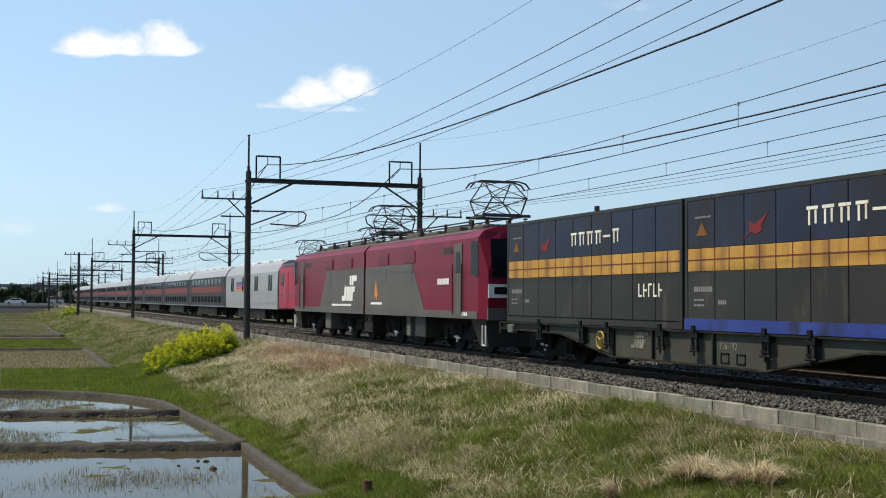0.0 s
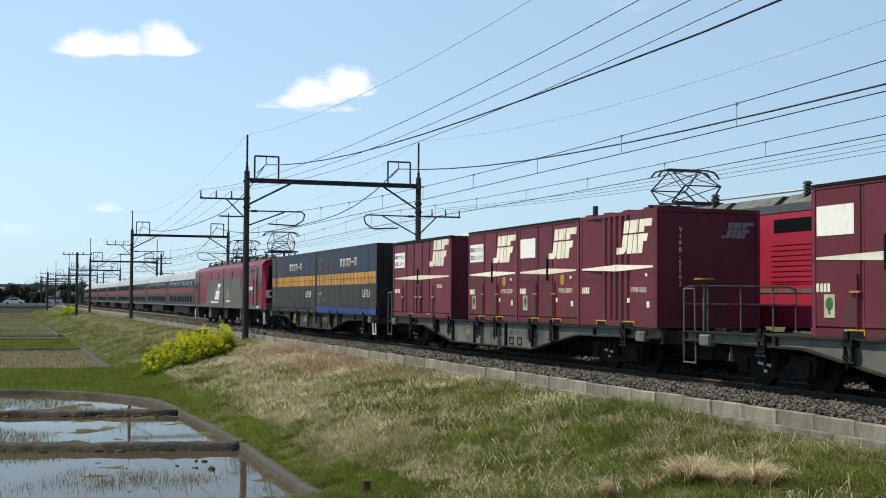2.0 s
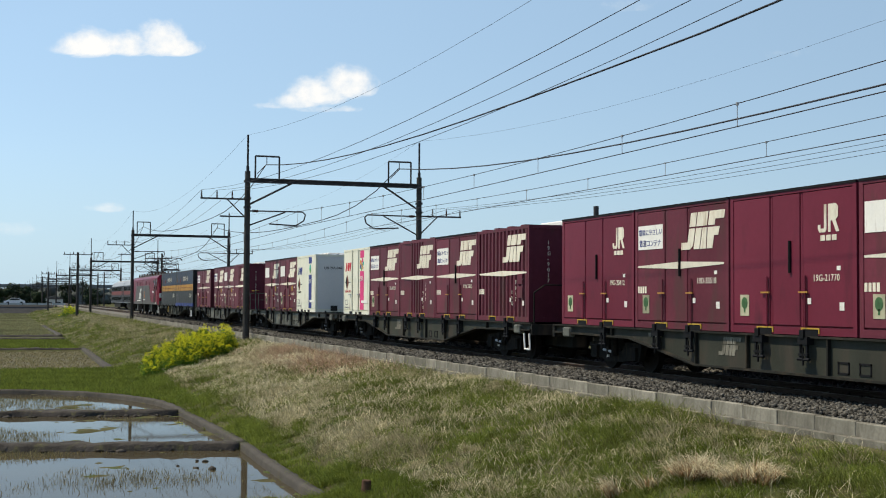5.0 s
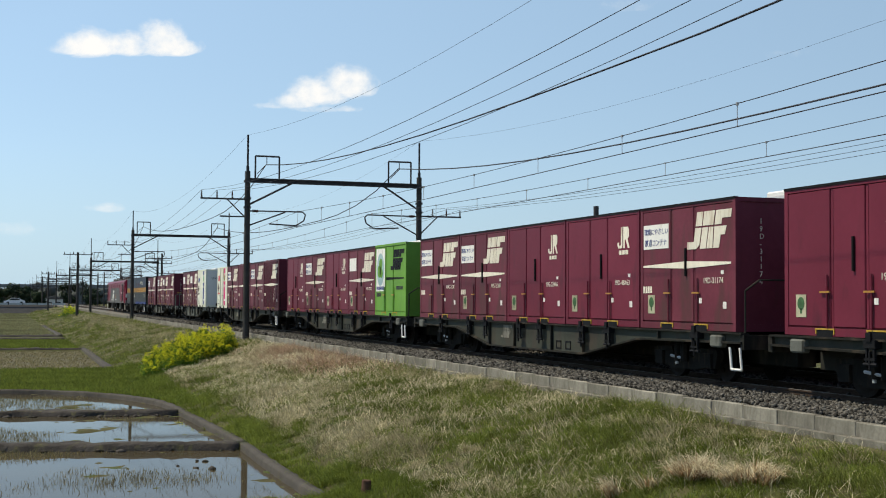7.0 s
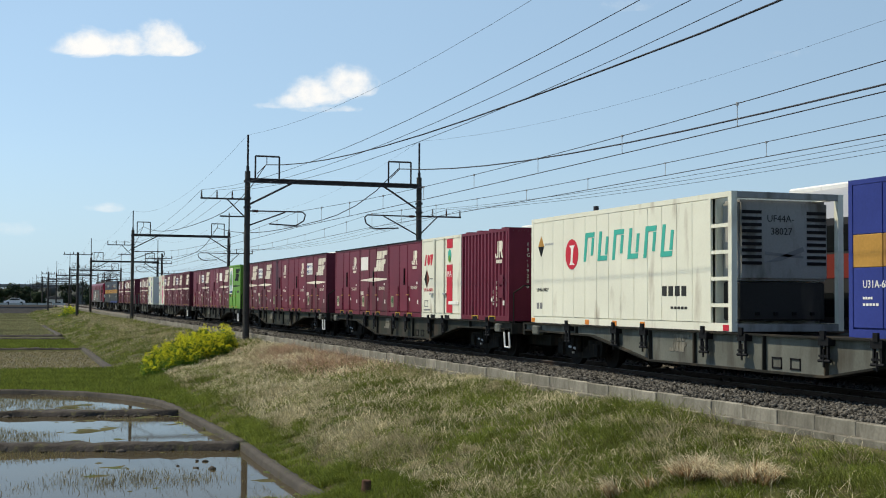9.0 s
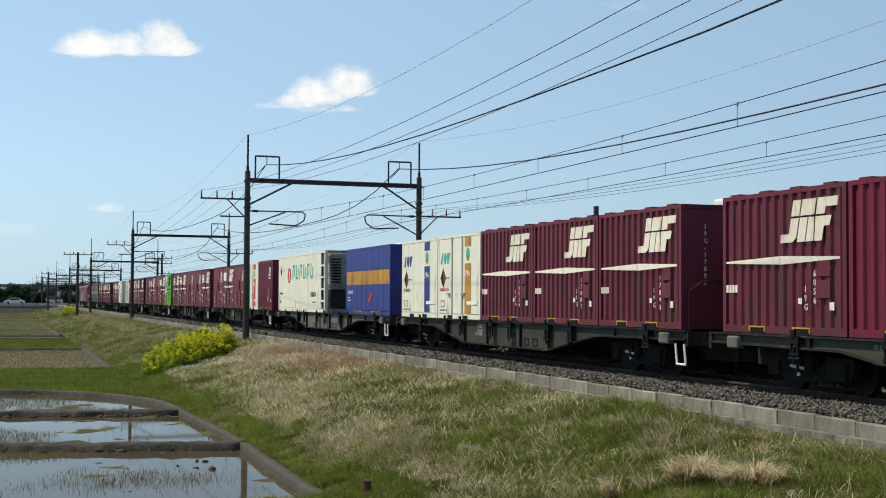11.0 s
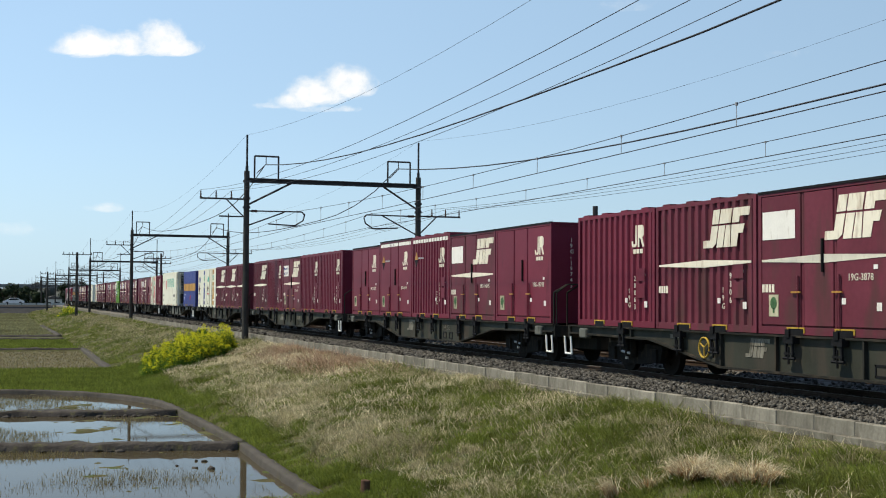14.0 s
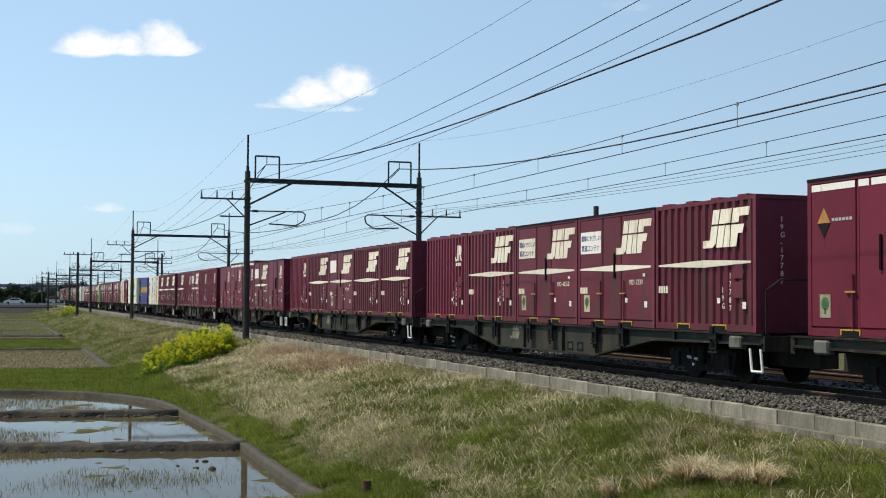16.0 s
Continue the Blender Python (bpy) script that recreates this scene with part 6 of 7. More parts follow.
def wheelset_mesh(r, material):
    bm = bmesh.new()
    for x in (-0.60, 0.47):
        tube(bm, (x, 0, 0), (x + 0.13, 0, 0), r, 24)
        tube(bm, (x - 0.015 if x < 0 else x + 0.13, 0, 0), (x if x < 0 else x + 0.145, 0, 0), r * 0.62, 18, r * 0.8)
    tube(bm, (-0.85, 0, 0), (0.85, 0, 0), 0.08, 10)
    for a in range(3):
        x = -0.63
        c, s = math.cos(a * 2.094), math.sin(a * 2.094)
        box(bm, x - 0.012, x + 0.02, c * r * 0.45 - 0.04, c * r * 0.45 + 0.04, s * r * 0.45 - 0.04, s * r * 0.45 + 0.04)
    return mesh_of("wheelset", bm, material)


def bogie_frame_mesh(base, r, sgn):
    x0, x1 = (-0.98, -0.84) if sgn < 0 else (0.84, 0.98)
    b = base / 2
    bm = slab(bmesh.new(), [(x0, b + 0.32, r + 0.12), (x0, b + 0.28, r + 0.22), (x0, b * 0.55, r + 0.24), (x0, b * 0.4, r + 0.05), (x0, -b * 0.4, r + 0.05), (x0, -b * 0.55, r + 0.24), (x0, -b - 0.28, r + 0.22), (x0, -b - 0.32, r + 0.12),
                          (x0, -b - 0.22, r - 0.15), (x0, -b + 0.2, r - 0.15), (x0, -b * 0.45, r - 0.2), (x0, b * 0.45, r - 0.2), (x0, b - 0.2, r - 0.15), (x0, b + 0.22, r - 0.15)], (x1 - x0, 0, 0))
    xo = x0 - 0.06 if sgn < 0 else x1
    for y in (-b, b):
        bevelled_box = box(bm, xo, xo + 0.06, y - 0.15, y + 0.15, r - 0.14, r + 0.14)
    for y in (-0.18, 0.06):
        tube(bm, (xo + 0.0, y + 0.06, r - 0.05), (xo + 0.0, y + 0.06, r + 0.30), 0.085, 8)
    return mesh_of("side_frame", bm, M_BOGIE)


def add_bogie(parent, y, base, r, pale):
    bg_ = part("bogie", cached(("bolster",), lambda: mesh_of("bogie", box(bmesh.new(), -0.85, 0.85, -0.2, 0.2, 0.45, 0.72), M_BOGIE)), None, parent)
    bg_.location = (0, y, 0)
    for sgn in (-1, 1):
        part("side_frame", cached(("sideframe", base, sgn), lambda: bogie_frame_mesh(base, r, sgn)), None, bg_)
    for k in (-1, 1):
        ws = part("wheelset", cached(("wheelset", r), lambda: wheelset_mesh(r, M_WHEEL)), None, bg_)
        ws.location = (0, k * base / 2, r)
        wheels.append((ws, k * base / 2, r))
    part("brake_lever", cached(("lever",), lambda: mesh_of("brake_lever", tube(tube(bmesh.new(), (-1.08, -0.1, 0.42), (-1.08, 0.35, 0.46), 0.03, 6), (-1.08, 0.12, 0.3), (-1.08, 0.12, 0.66), 0.035, 6), M_GALV)), None, bg_, "pale brake lever")


def lock_mesh():
    """A hinged container clamp hanging on the side sill: bracket, two straps, hook and pin."""
    bm = box(bmesh.new(), -1.39, -1.24, -0.14, 0.14, 0.85, 0.975)
    for y in (-0.11, 0.07):
        box(bm, -1.375, -1.335, y, y + 0.04, 0.60, 0.86)
    box(bm, -1.385, -1.34, -0.13, 0.13, 0.66, 0.70)
    tube(bm, (-1.36, -0.16, 0.60), (-1.36, 0.16, 0.60), 0.028, 6)
    tube(bm, (-1.375, 0, 0.50), (-1.375, 0, 0.80), 0.022, 6)
    box(bm, -1.41, -1.37, -0.06, 0.06, 0.955, 1.09)
    return mesh_of("container_lock", bm, M_BLACK)


def wagon(y0, mark="", wheel=False, rail_front=False, rail_rear=False, green=False, group="container wagons", step=True, step_front=False, pale=False):
    w = thing("container_wagon", "dark olive-grey flat container wagon with deep fish-bellied side sills", "wagon", group)
    H2 = 9.75
    part("deck", cached(("deck",), lambda: mesh_of("deck", box(bmesh.new(), -1.2, 1.2, -H2, H2, 0.82, 0.93), M_FRAME)), None, w)
    part("centre_sill", cached(("csill",), lambda: mesh_of("centre_sill", box(bmesh.new(), -0.2, 0.2, -H2 - 0.1, H2 + 0.1, 0.36, 0.82), M_FRAME)), None, w)
    prof = [(H2, 0.97), (H2, 0.80), (5.75, 0.76), (3.0, 0.33), (-3.0, 0.33), (-5.75, 0.76), (-H2, 0.80), (-H2, 0.97)]
    sm = M_SILLPALE if pale else M_SILL
    for sgn in (-1, 1):
        x = -1.25 if sgn < 0 else 1.19
        sill = part("side_sill", cached(("sill", sgn, pale), lambda: mesh_of("side_sill", slab(bmesh.new(), [(x, a, z) for a, z in prof], (0.06, 0, 0)), sm)), None, w)
        if sgn < 0:
            def flange():
                bm = bmesh.new()
                for (a, za), (b, zb) in zip(prof[1:6], prof[2:7]):
                    slab(bm, [(-1.34, a, za - 0.012), (-1.34, b, zb - 0.012), (-1.34, b, zb + 0.025), (-1.34, a, za + 0.025)], (0.2, 0, 0))
                box(bm, -1.33, -1.15, -H2, H2, 0.955, 0.985)
                return mesh_of("flange", bm, M_FRAME)
            part("flange", cached(("flange",), flange), None, w)

            for y, z in ((6.6, 0.79), (3.0, 0.36), (1.2, 0.36), (-1.2, 0.36), (-3.0, 0.36), (-6.6, 0.79), (4.5, 0.58), (-4.5, 0.58)):
                part("sill_rib", cached(("rib", y), lambda: mesh_of("sill_rib", box(bmesh.new(), -1.32, -1.25, y - 0.02, y + 0.02, z, 0.95), M_FRAME)), None, sill)
    for k in range(5):
        for q in (-0.62, 0.72):
            y = 7.56 - k * 3.78 + q
            b = part("container_lock", cached(("lock",), lambda: lock_mesh()), None, w)
            b.location = (0, y, 0)
            if q < 0 and k in (0, 4):
                break
    for sgn in (1, -1):
        part("buffer_beam", cached(("beam", sgn), lambda: mesh_of("buffer_beam", box(bmesh.new(), -1.3, 1.3, sgn * H2 - 0.06, sgn * H2 + 0.06, 0.68, 0.95), M_FRAME)), None, w)
        part("coupler", cached(("coupler", sgn), lambda: mesh_of("coupler", box(box(bmesh.new(), -0.1, 0.1, min(sgn * 9.6, sgn * 10.1), max(sgn * 9.6, sgn * 10.1), 0.72, 0.98), -0.2, 0.2, min(sgn * 9.98, sgn * 10.19), max(sgn * 9.98, sgn * 10.19), 0.68, 1.02), M_BOGIE)), None, w)
        part("end_box", cached(("ebox", sgn), lambda: mesh_of("end_box", bevelled(box(bmesh.new(), -1.36, -1.20, sgn * 8.9 - 0.2, sgn * 8.9 + 0.2, 0.70, 0.93), 0.03), M_BOX)), None, w, "pale grey end box")
        add_bogie(w, sgn * 7.1, 1.9, 0.405, True)

        def hose():
            bm = bmesh.new()
            pipe(bm, [(0.4, sgn * H2, 0.7), (0.42, sgn * (H2 + 0.2), 0.45), (0.35, sgn * (H2 + 0.42), 0.5)], 0.03)
            return mesh_of("brake_hose", bm, M_BLACK)
        part("brake_hose", cached(("hose", sgn), hose), None, w)
    if step:
        for sgn in ((-1,) if not step_front else (-1, 1)):
            def stepper():
                y = sgn * (H2 - 0.1)
                bm = bmesh.new()
                pipe(bm, [(-1.36, y + 0.22, 0.72), (-1.36, y + 0.16, 0.32), (-1.36, y - 0.18, 0.32), (-1.36, y - 0.12, 0.72)], 0.026)
                return mesh_of("step", bm, M_WHITE)
            part("step", cached(("step", sgn), stepper), None, w, "white shunter's step")

        def grab():
            bm = bmesh.new()
            y = -H2 + 0.05
            pipe(bm, [(-1.2, y, 0.95), (-1.2, y, 1.75), (-0.9, y, 1.95), (-0.3, y, 1.95), (-0.3, y, 0.95)], 0.02)
            return mesh_of("handrail", bm, M_FRAME)
        part("handrail", cached(("grab",), grab), None, w)
    if rail_front:
        y = H2 + 0.02
        er = part("end_railing", pipe(bmesh.new(), [(-1.28, y, 0.35), (-1.28, y, 1.80), (-1.1, y, 1.86), (1.1, y, 1.86), (1.28, y, 1.80), (1.28, y, 0.95)], 0.02), M_BOX, w, "pale grey end railing with steps")
        for x in (-0.75, 0, 0.75):
            part("upright", tube(bmesh.new(), (x, y, 0.95), (x, y, 1.86), 0.02, 6), M_BOX, er)
        part("ladder_side", pipe(bmesh.new(), [(-1.28, y - 0.45, 0.35), (-1.28, y - 0.4, 1.80), (-1.28, y, 1.80)], 0.02), M_BOX, er)
        part("ladder_rung", tube(bmesh.new(), (-1.28, y, 0.37), (-1.28, y - 0.45, 0.37), 0.02, 6), M_BOX, er)
        part("mid_rail", tube(bmesh.new(), (-1.28, y, 1.5), (1.28, y, 1.5), 0.016, 6), M_BOX, er)
        hw = part("brake_wheel", tube(bmesh.new(), (-0.95, y - 0.2, 1.98), (-0.95, y - 0.2, 2.01), 0.2, 14), M_YELLOW, w, "flat yellow brake wheel on a column")
        part("column", tube(bmesh.new(), (-0.95, y - 0.2, 0.93), (-0.95, y - 0.2, 1.98), 0.03, 8), M_BOX, hw)
    if rail_rear:
        y = -H2 + 0.1
        for dx in (0, 0.35):
            part("end_railing", pipe(bmesh.new(), [(-1.25 + dx, y, 0.95), (-1.25 + dx, y, 1.75), (-0.9 + dx, y, 1.95), (0.9, y, 1.95), (0.9, y, 0.95)], 0.022), M_FRAME, w)
    if wheel:
        bm = bmesh.new()
        n = 18
        ring = [(-1.36, 3.5 + 0.19 * math.cos(6.2832 * k / n), 0.68 + 0.19 * math.sin(6.2832 * k / n)) for k in range(n + 1)]
        pipe(bm, ring, 0.02, 6)
        for k in range(3):
            a = k * 2.094 + 0.5
            tube(bm, (-1.36, 3.5, 0.68), (-1.36, 3.5 + 0.19 * math.cos(a), 0.68 + 0.19 * math.sin(a)), 0.016, 6)
        part("handwheel", bm, M_YELLOW, w, "yellow brake handwheel")
    if mark:
        lettering(mark, 0.19, M_FADED, w, (-1.256, -1.35, 0.66), name="wagon_number")
    logo_bars(0.55, -1.252, 0, -2.2, 0.56, w, M_FADED)
    part("air_tank", cached(("tank",), lambda: mesh_of("air_tank", tube(bmesh.new(), (0.45, 3.4, 0.5), (0.45, 5.6, 0.5), 0.21, 12), M_BOGIE)), None, w)
    part("brake_cylinder", cached(("cylinder",), lambda: mesh_of("brake_cylinder", tube(box(bmesh.new(), 0.2, 0.9, -5.7, -3.2, 0.3, 0.8), (0.6, -3.2, 0.5), (0.6, -2.5, 0.5), 0.14, 10), M_BOGIE)), None, w)
    for a in (-1.55, -2.1):
        bm = bmesh.new()
        for y0_, y1_, z0, z1 in ((a - 0.15, a + 0.15, 0.40, 0.43), (a - 0.15, a + 0.15, 0.57, 0.60), (a - 0.15, a - 0.12, 0.40, 0.60), (a + 0.12, a + 0.15, 0.40, 0.60)):
            box(bm, -1.262, -1.25, y0_, y1_, z0, z1)
        part("plate_frame", bm, M_BLACK, w)
    bars([(-5.0, -4.4, 0.82, 0.9, 4)], -1.252, 0, w, M_FADED)
    return rides(w, y0, 0.0)

# ---- the consist: wagon centres 20.4 m apart ----
SLACK = {1: 0.45, 4: 0.5}          # stretched or bunched couplings


def centre(k):
    return -79.95 - 20.4 * (k - 6) + SLACK.get(k, 0)


def slot(k, i):
    """Middle of container place i (0 foremost) on wagon k."""
    return centre(k) + 7.56 - 3.78 * i


MAROON_DOOR = "weathered maroon freight container with double doors on a flat wagon"
MAROON_RIB = "maroon corrugated steel freight container on a flat wagon"
WAGONS = {1: dict(mark="106-792", wheel=True), 2: dict(mark="107-347", rail_front=True, step=False, pale=True), 3: dict(mark="107-2010", rail_front=True, step=False, pale=True), 4: dict(), 5: dict(), 6: dict(), 7: dict(),
          8: dict(pale=True), 9: dict(), 10: dict(mark="104-703"), 11: dict(mark="104-2521", rail_rear=True), 12: dict(wheel=True, step_front=True), 13: dict(), 14: dict()}
for k, opts in WAGONS.items():
    wagon(centre(k), **opts)

container31(27.27, False)
container31(17.8, True)
# second wagon
container20(slot(2, 0) - 1.17)
container12("door", "bars", slot(2, 2), "V19D-25589", "text", MAROON_DOOR, ring=True)
container12("door", "bars", slot(2, 3), "V19D-20851", "blank", MAROON_DOOR, ring=True)
container12("ribbed", "bars", slot(2, 4), "V19B-5562", "", MAROON_RIB, vertical=False)
# third wagon, half empty
container12("door", "bars", slot(3, 1), "V19D-10636", "blank", MAROON_DOOR, ring=True)
container12("door", "bars", slot(3, 2), "V19D-6852", "blank", MAROON_DOOR, ring=True)
container_white(slot(3, 3), M_BLUE, "UR19A-847", "cream white container with a blue upright stripe and grey end", doors=False, smooth_end=True)
# fourth
container_white(slot(4, 0), M_MAGENTA, "UR19A-11903", "cream white container with a magenta stripe and coloured dots", dots=True, mark_m=M_REDSIGN)
container12("door", "bars", slot(4, 1), "19D-80158", "text", MAROON_DOOR)
container12("ribbed", "bars", slot(4, 2), "V19B-1068", "", MAROON_RIB)
container12("door", "bars", slot(4, 3), "V19C-3805", "text", MAROON_DOOR, sticker=False)
container12("ribbed", "bars", slot(4, 4), "19G-9017", "", MAROON_RIB)
# fifth
container12("door", "hook", slot(5, 0), "19G-20412", "", MAROON_DOOR, fresh=True)
container12("door", "bars", slot(5, 1), "19D-33518", "text", MAROON_DOOR)
container12("door", "hook", slot(5, 2), "19G-21770", "", MAROON_DOOR, fresh=True)
container12("door", "bars", slot(5, 3), "19D-27873", "blank", MAROON_DOOR)
container_green(slot(5, 4))
# sixth
container12("door", "bars", slot(6, 0), "V19C-2120", "text", MAROON_DOOR, sticker=False)
container12("door", "bars", slot(6, 1), "19G-15200", "text", MAROON_DOOR)
container12("door", "hook", slot(6, 2), "19G-22466", "", MAROON_DOOR, fresh=True)
container12("door", "hook", slot(6, 3), "19D-48463", "", MAROON_DOOR, fresh=True)
container12("door", "bars", slot(6, 4), "19D-31174", "text", MAROON_DOOR)
# seventh
container12("door", "hook", slot(7, 0), "19G-41247", "", MAROON_DOOR, fresh=True)
container12("door", "bars", slot(7, 1), "19D-18704", "blank", MAROON_DOOR)
container12("door", "hook", slot(7, 2), "19D-43424", "", MAROON_DOOR, fresh=True)
container_white(slot(7, 3), M_REDSIGN, "UR19A-10028", "cream white container with a red upright stripe", mark_m=M_REDSIGN)
container12("ribbed", "hook", slot(7, 4), "19G-19200", "", MAROON_RIB, fresh=True)
# eighth
container_reefer(-116.05)
container_blue20(-127.3)
# ninth
container_white(slot(9, 0), M_BLUE, "UR19A-552", "cream white container with a blue upright stripe", doors=False)
container_white(slot(9, 1), M_OCHRE, "UR19A-1460", "cream white container with a yellow upright stripe", mark_m=M_TEAL)
for i, num in ((2, "19G-16054"), (3, "19G-17083"), (4, "19G-17893")):
    container12("ribbed", "bars", slot(9, i), num, "", MAROON_RIB)
# tenth
container12("ribbed", "bars", slot(10, 0), "19G-6056", "", MAROON_RIB)
container12("ribbed", "hook", slot(10, 1), "19G-22573", "", MAROON_RIB, fresh=True)
container12("door", "bars", slot(10, 2), "19D-6149", "text", MAROON_DOOR)
container12("ribbed", "hook", slot(10, 3), "19G-20583", "", MAROON_RIB, fresh=True)
container12("ribbed", "hook", slot(10, 4), "19G-21339", "", MAROON_RIB, fresh=True)
# eleventh
container12("door", "hook", slot(11, 0), "19G-21620", "", MAROON_DOOR, fresh=True)
container12("door", "hook", slot(11, 1), "20D-1018", "", MAROON_DOOR, fresh=True, stripe=True, hazard=True, height=2.6)
container12("ribbed", "hook", slot(11, 2), "20G-1213", "", MAROON_RIB, fresh=True, stripe=True, hazard=True, height=2.6)
container12("door", "bars", slot(11, 3), "19D-14345", "blank", MAROON_DOOR)
container12("door", "hook", slot(11, 4), "19G-19743", "", MAROON_DOOR, fresh=True)
# twelfth
container12("ribbed", "hook", slot(12, 0), "19G-20863", "", MAROON_RIB, fresh=True)
container12("ribbed", "bars", slot(12, 1), "19G-9306", "", MAROON_RIB)
container12("door", "bars", slot(12, 2), "19G-3878", "blank", MAROON_DOOR)
container12("ribbed", "bars", slot(12, 3), "19G-15555", "", MAROON_RIB)
container12("ribbed", "bars", slot(12, 4), "19G-18495", "", MAROON_RIB)
# thirteenth
container12("ribbed", "hook", slot(13, 0), "19G-18390", "", MAROON_RIB, fresh=True)
container12("ribbed", "bars", slot(13, 1), "19G-7638", "", MAROON_RIB)
container12("door", "bars", slot(13, 2), "19D-40350", "yellow", MAROON_DOOR)
container12("door", "bars", slot(13, 3), "19D-7330", "text", MAROON_DOOR)
container12("ribbed", "bars", slot(13, 4), "19G-17787", "", MAROON_RIB)
# fourteenth
container12("door", "hook", slot(14, 0), "", "", MAROON_DOOR, fresh=True, stripe=True, hazard=True, height=2.6)
for i in (1, 2, 3, 4):
    container12("door", "hook", slot(14, i), "", "", MAROON_DOOR, fresh=True)


# ---- locomotives ----
def pantograph(parent, y, base_z, top_z, x=0.0):
    p = part("pantograph", box(bmesh.new(), x - 0.75, x + 0.75, y - 0.75, y - 0.65, base_z, base_z + 0.08), M_STEEL, parent, "raised diamond pantograph")
    part("base_bar", box(bmesh.new(), x - 0.75, x + 0.75, y + 0.65, y + 0.75, base_z, base_z + 0.08), M_STEEL, p)
    mid = base_z + (top_z - base_z) * 0.5
    for sx in (-0.6, 0.6):
        part("base_bar", box(bmesh.new(), x + sx - 0.04, x + sx + 0.04, y - 0.65, y + 0.65, base_z + 0.01, base_z + 0.07), M_STEEL, p)
        for sy in (-1, 1):
            foot, knee, head = (x + sx, y + sy * 0.35, base_z + 0.1), (x + sx * 0.9, y + sy * 0.95, mid), (x + sx * 0.75, y + sy * 0.12, top_z - 0.05)
            part("lower_arm", tube(bmesh.new(), foot, knee, 0.026, 6), M_STEEL, p)
            part("upper_arm", tube(bmesh.new(), knee, head, 0.02, 6), M_STEEL, p)
            part("stay", tube(bmesh.new(), knee, (x - sx * 0.75, y + sy * 0.12, top_z - 0.05), 0.013, 5), M_STEEL, p)
            part("stay", tube(bmesh.new(), foot, (x - sx * 0.9, y + sy * 0.95, mid), 0.013, 5), M_STEEL, p)
    for sy in (-1, 1):
        part("cross_tube", tube(bmesh.new(), (x - 0.56, y + sy * 0.95, mid), (x + 0.56, y + sy * 0.95, mid), 0.02, 6), M_STEEL, p)
        part("cross_tube", tube(bmesh.new(), (x - 0.6, y + sy * 0.35, base_z + 0.1), (x + 0.6, y + sy * 0.35, base_z + 0.1), 0.03, 6), M_STEEL, p)
    for sy in (-0.2, 0.2):
        part("collector_bow", pipe(bmesh.new(), [(x - 0.95, y + sy, top_z - 0.22), (x - 0.82, y + sy, top_z - 0.06), (x - 0.6, y + sy, top_z), (x + 0.6, y + sy, top_z), (x + 0.82, y + sy, top_z - 0.06), (x + 0.95, y + sy, top_z - 0.22)], 0.025, 6), M_STEEL, p)
    for sx in (-0.6, 0.6):
        for sy in (-0.7, 0.7):
            bm = bmesh.new()
            for q in range(4):
                tube(bm, (x + sx, y + sy, base_z - 0.28 + q * 0.07), (x + sx, y + sy, base_z - 0.23 + q * 0.07), 0.08, 8, 0.05)
            part("insulator", bm, M_INSUL, p)


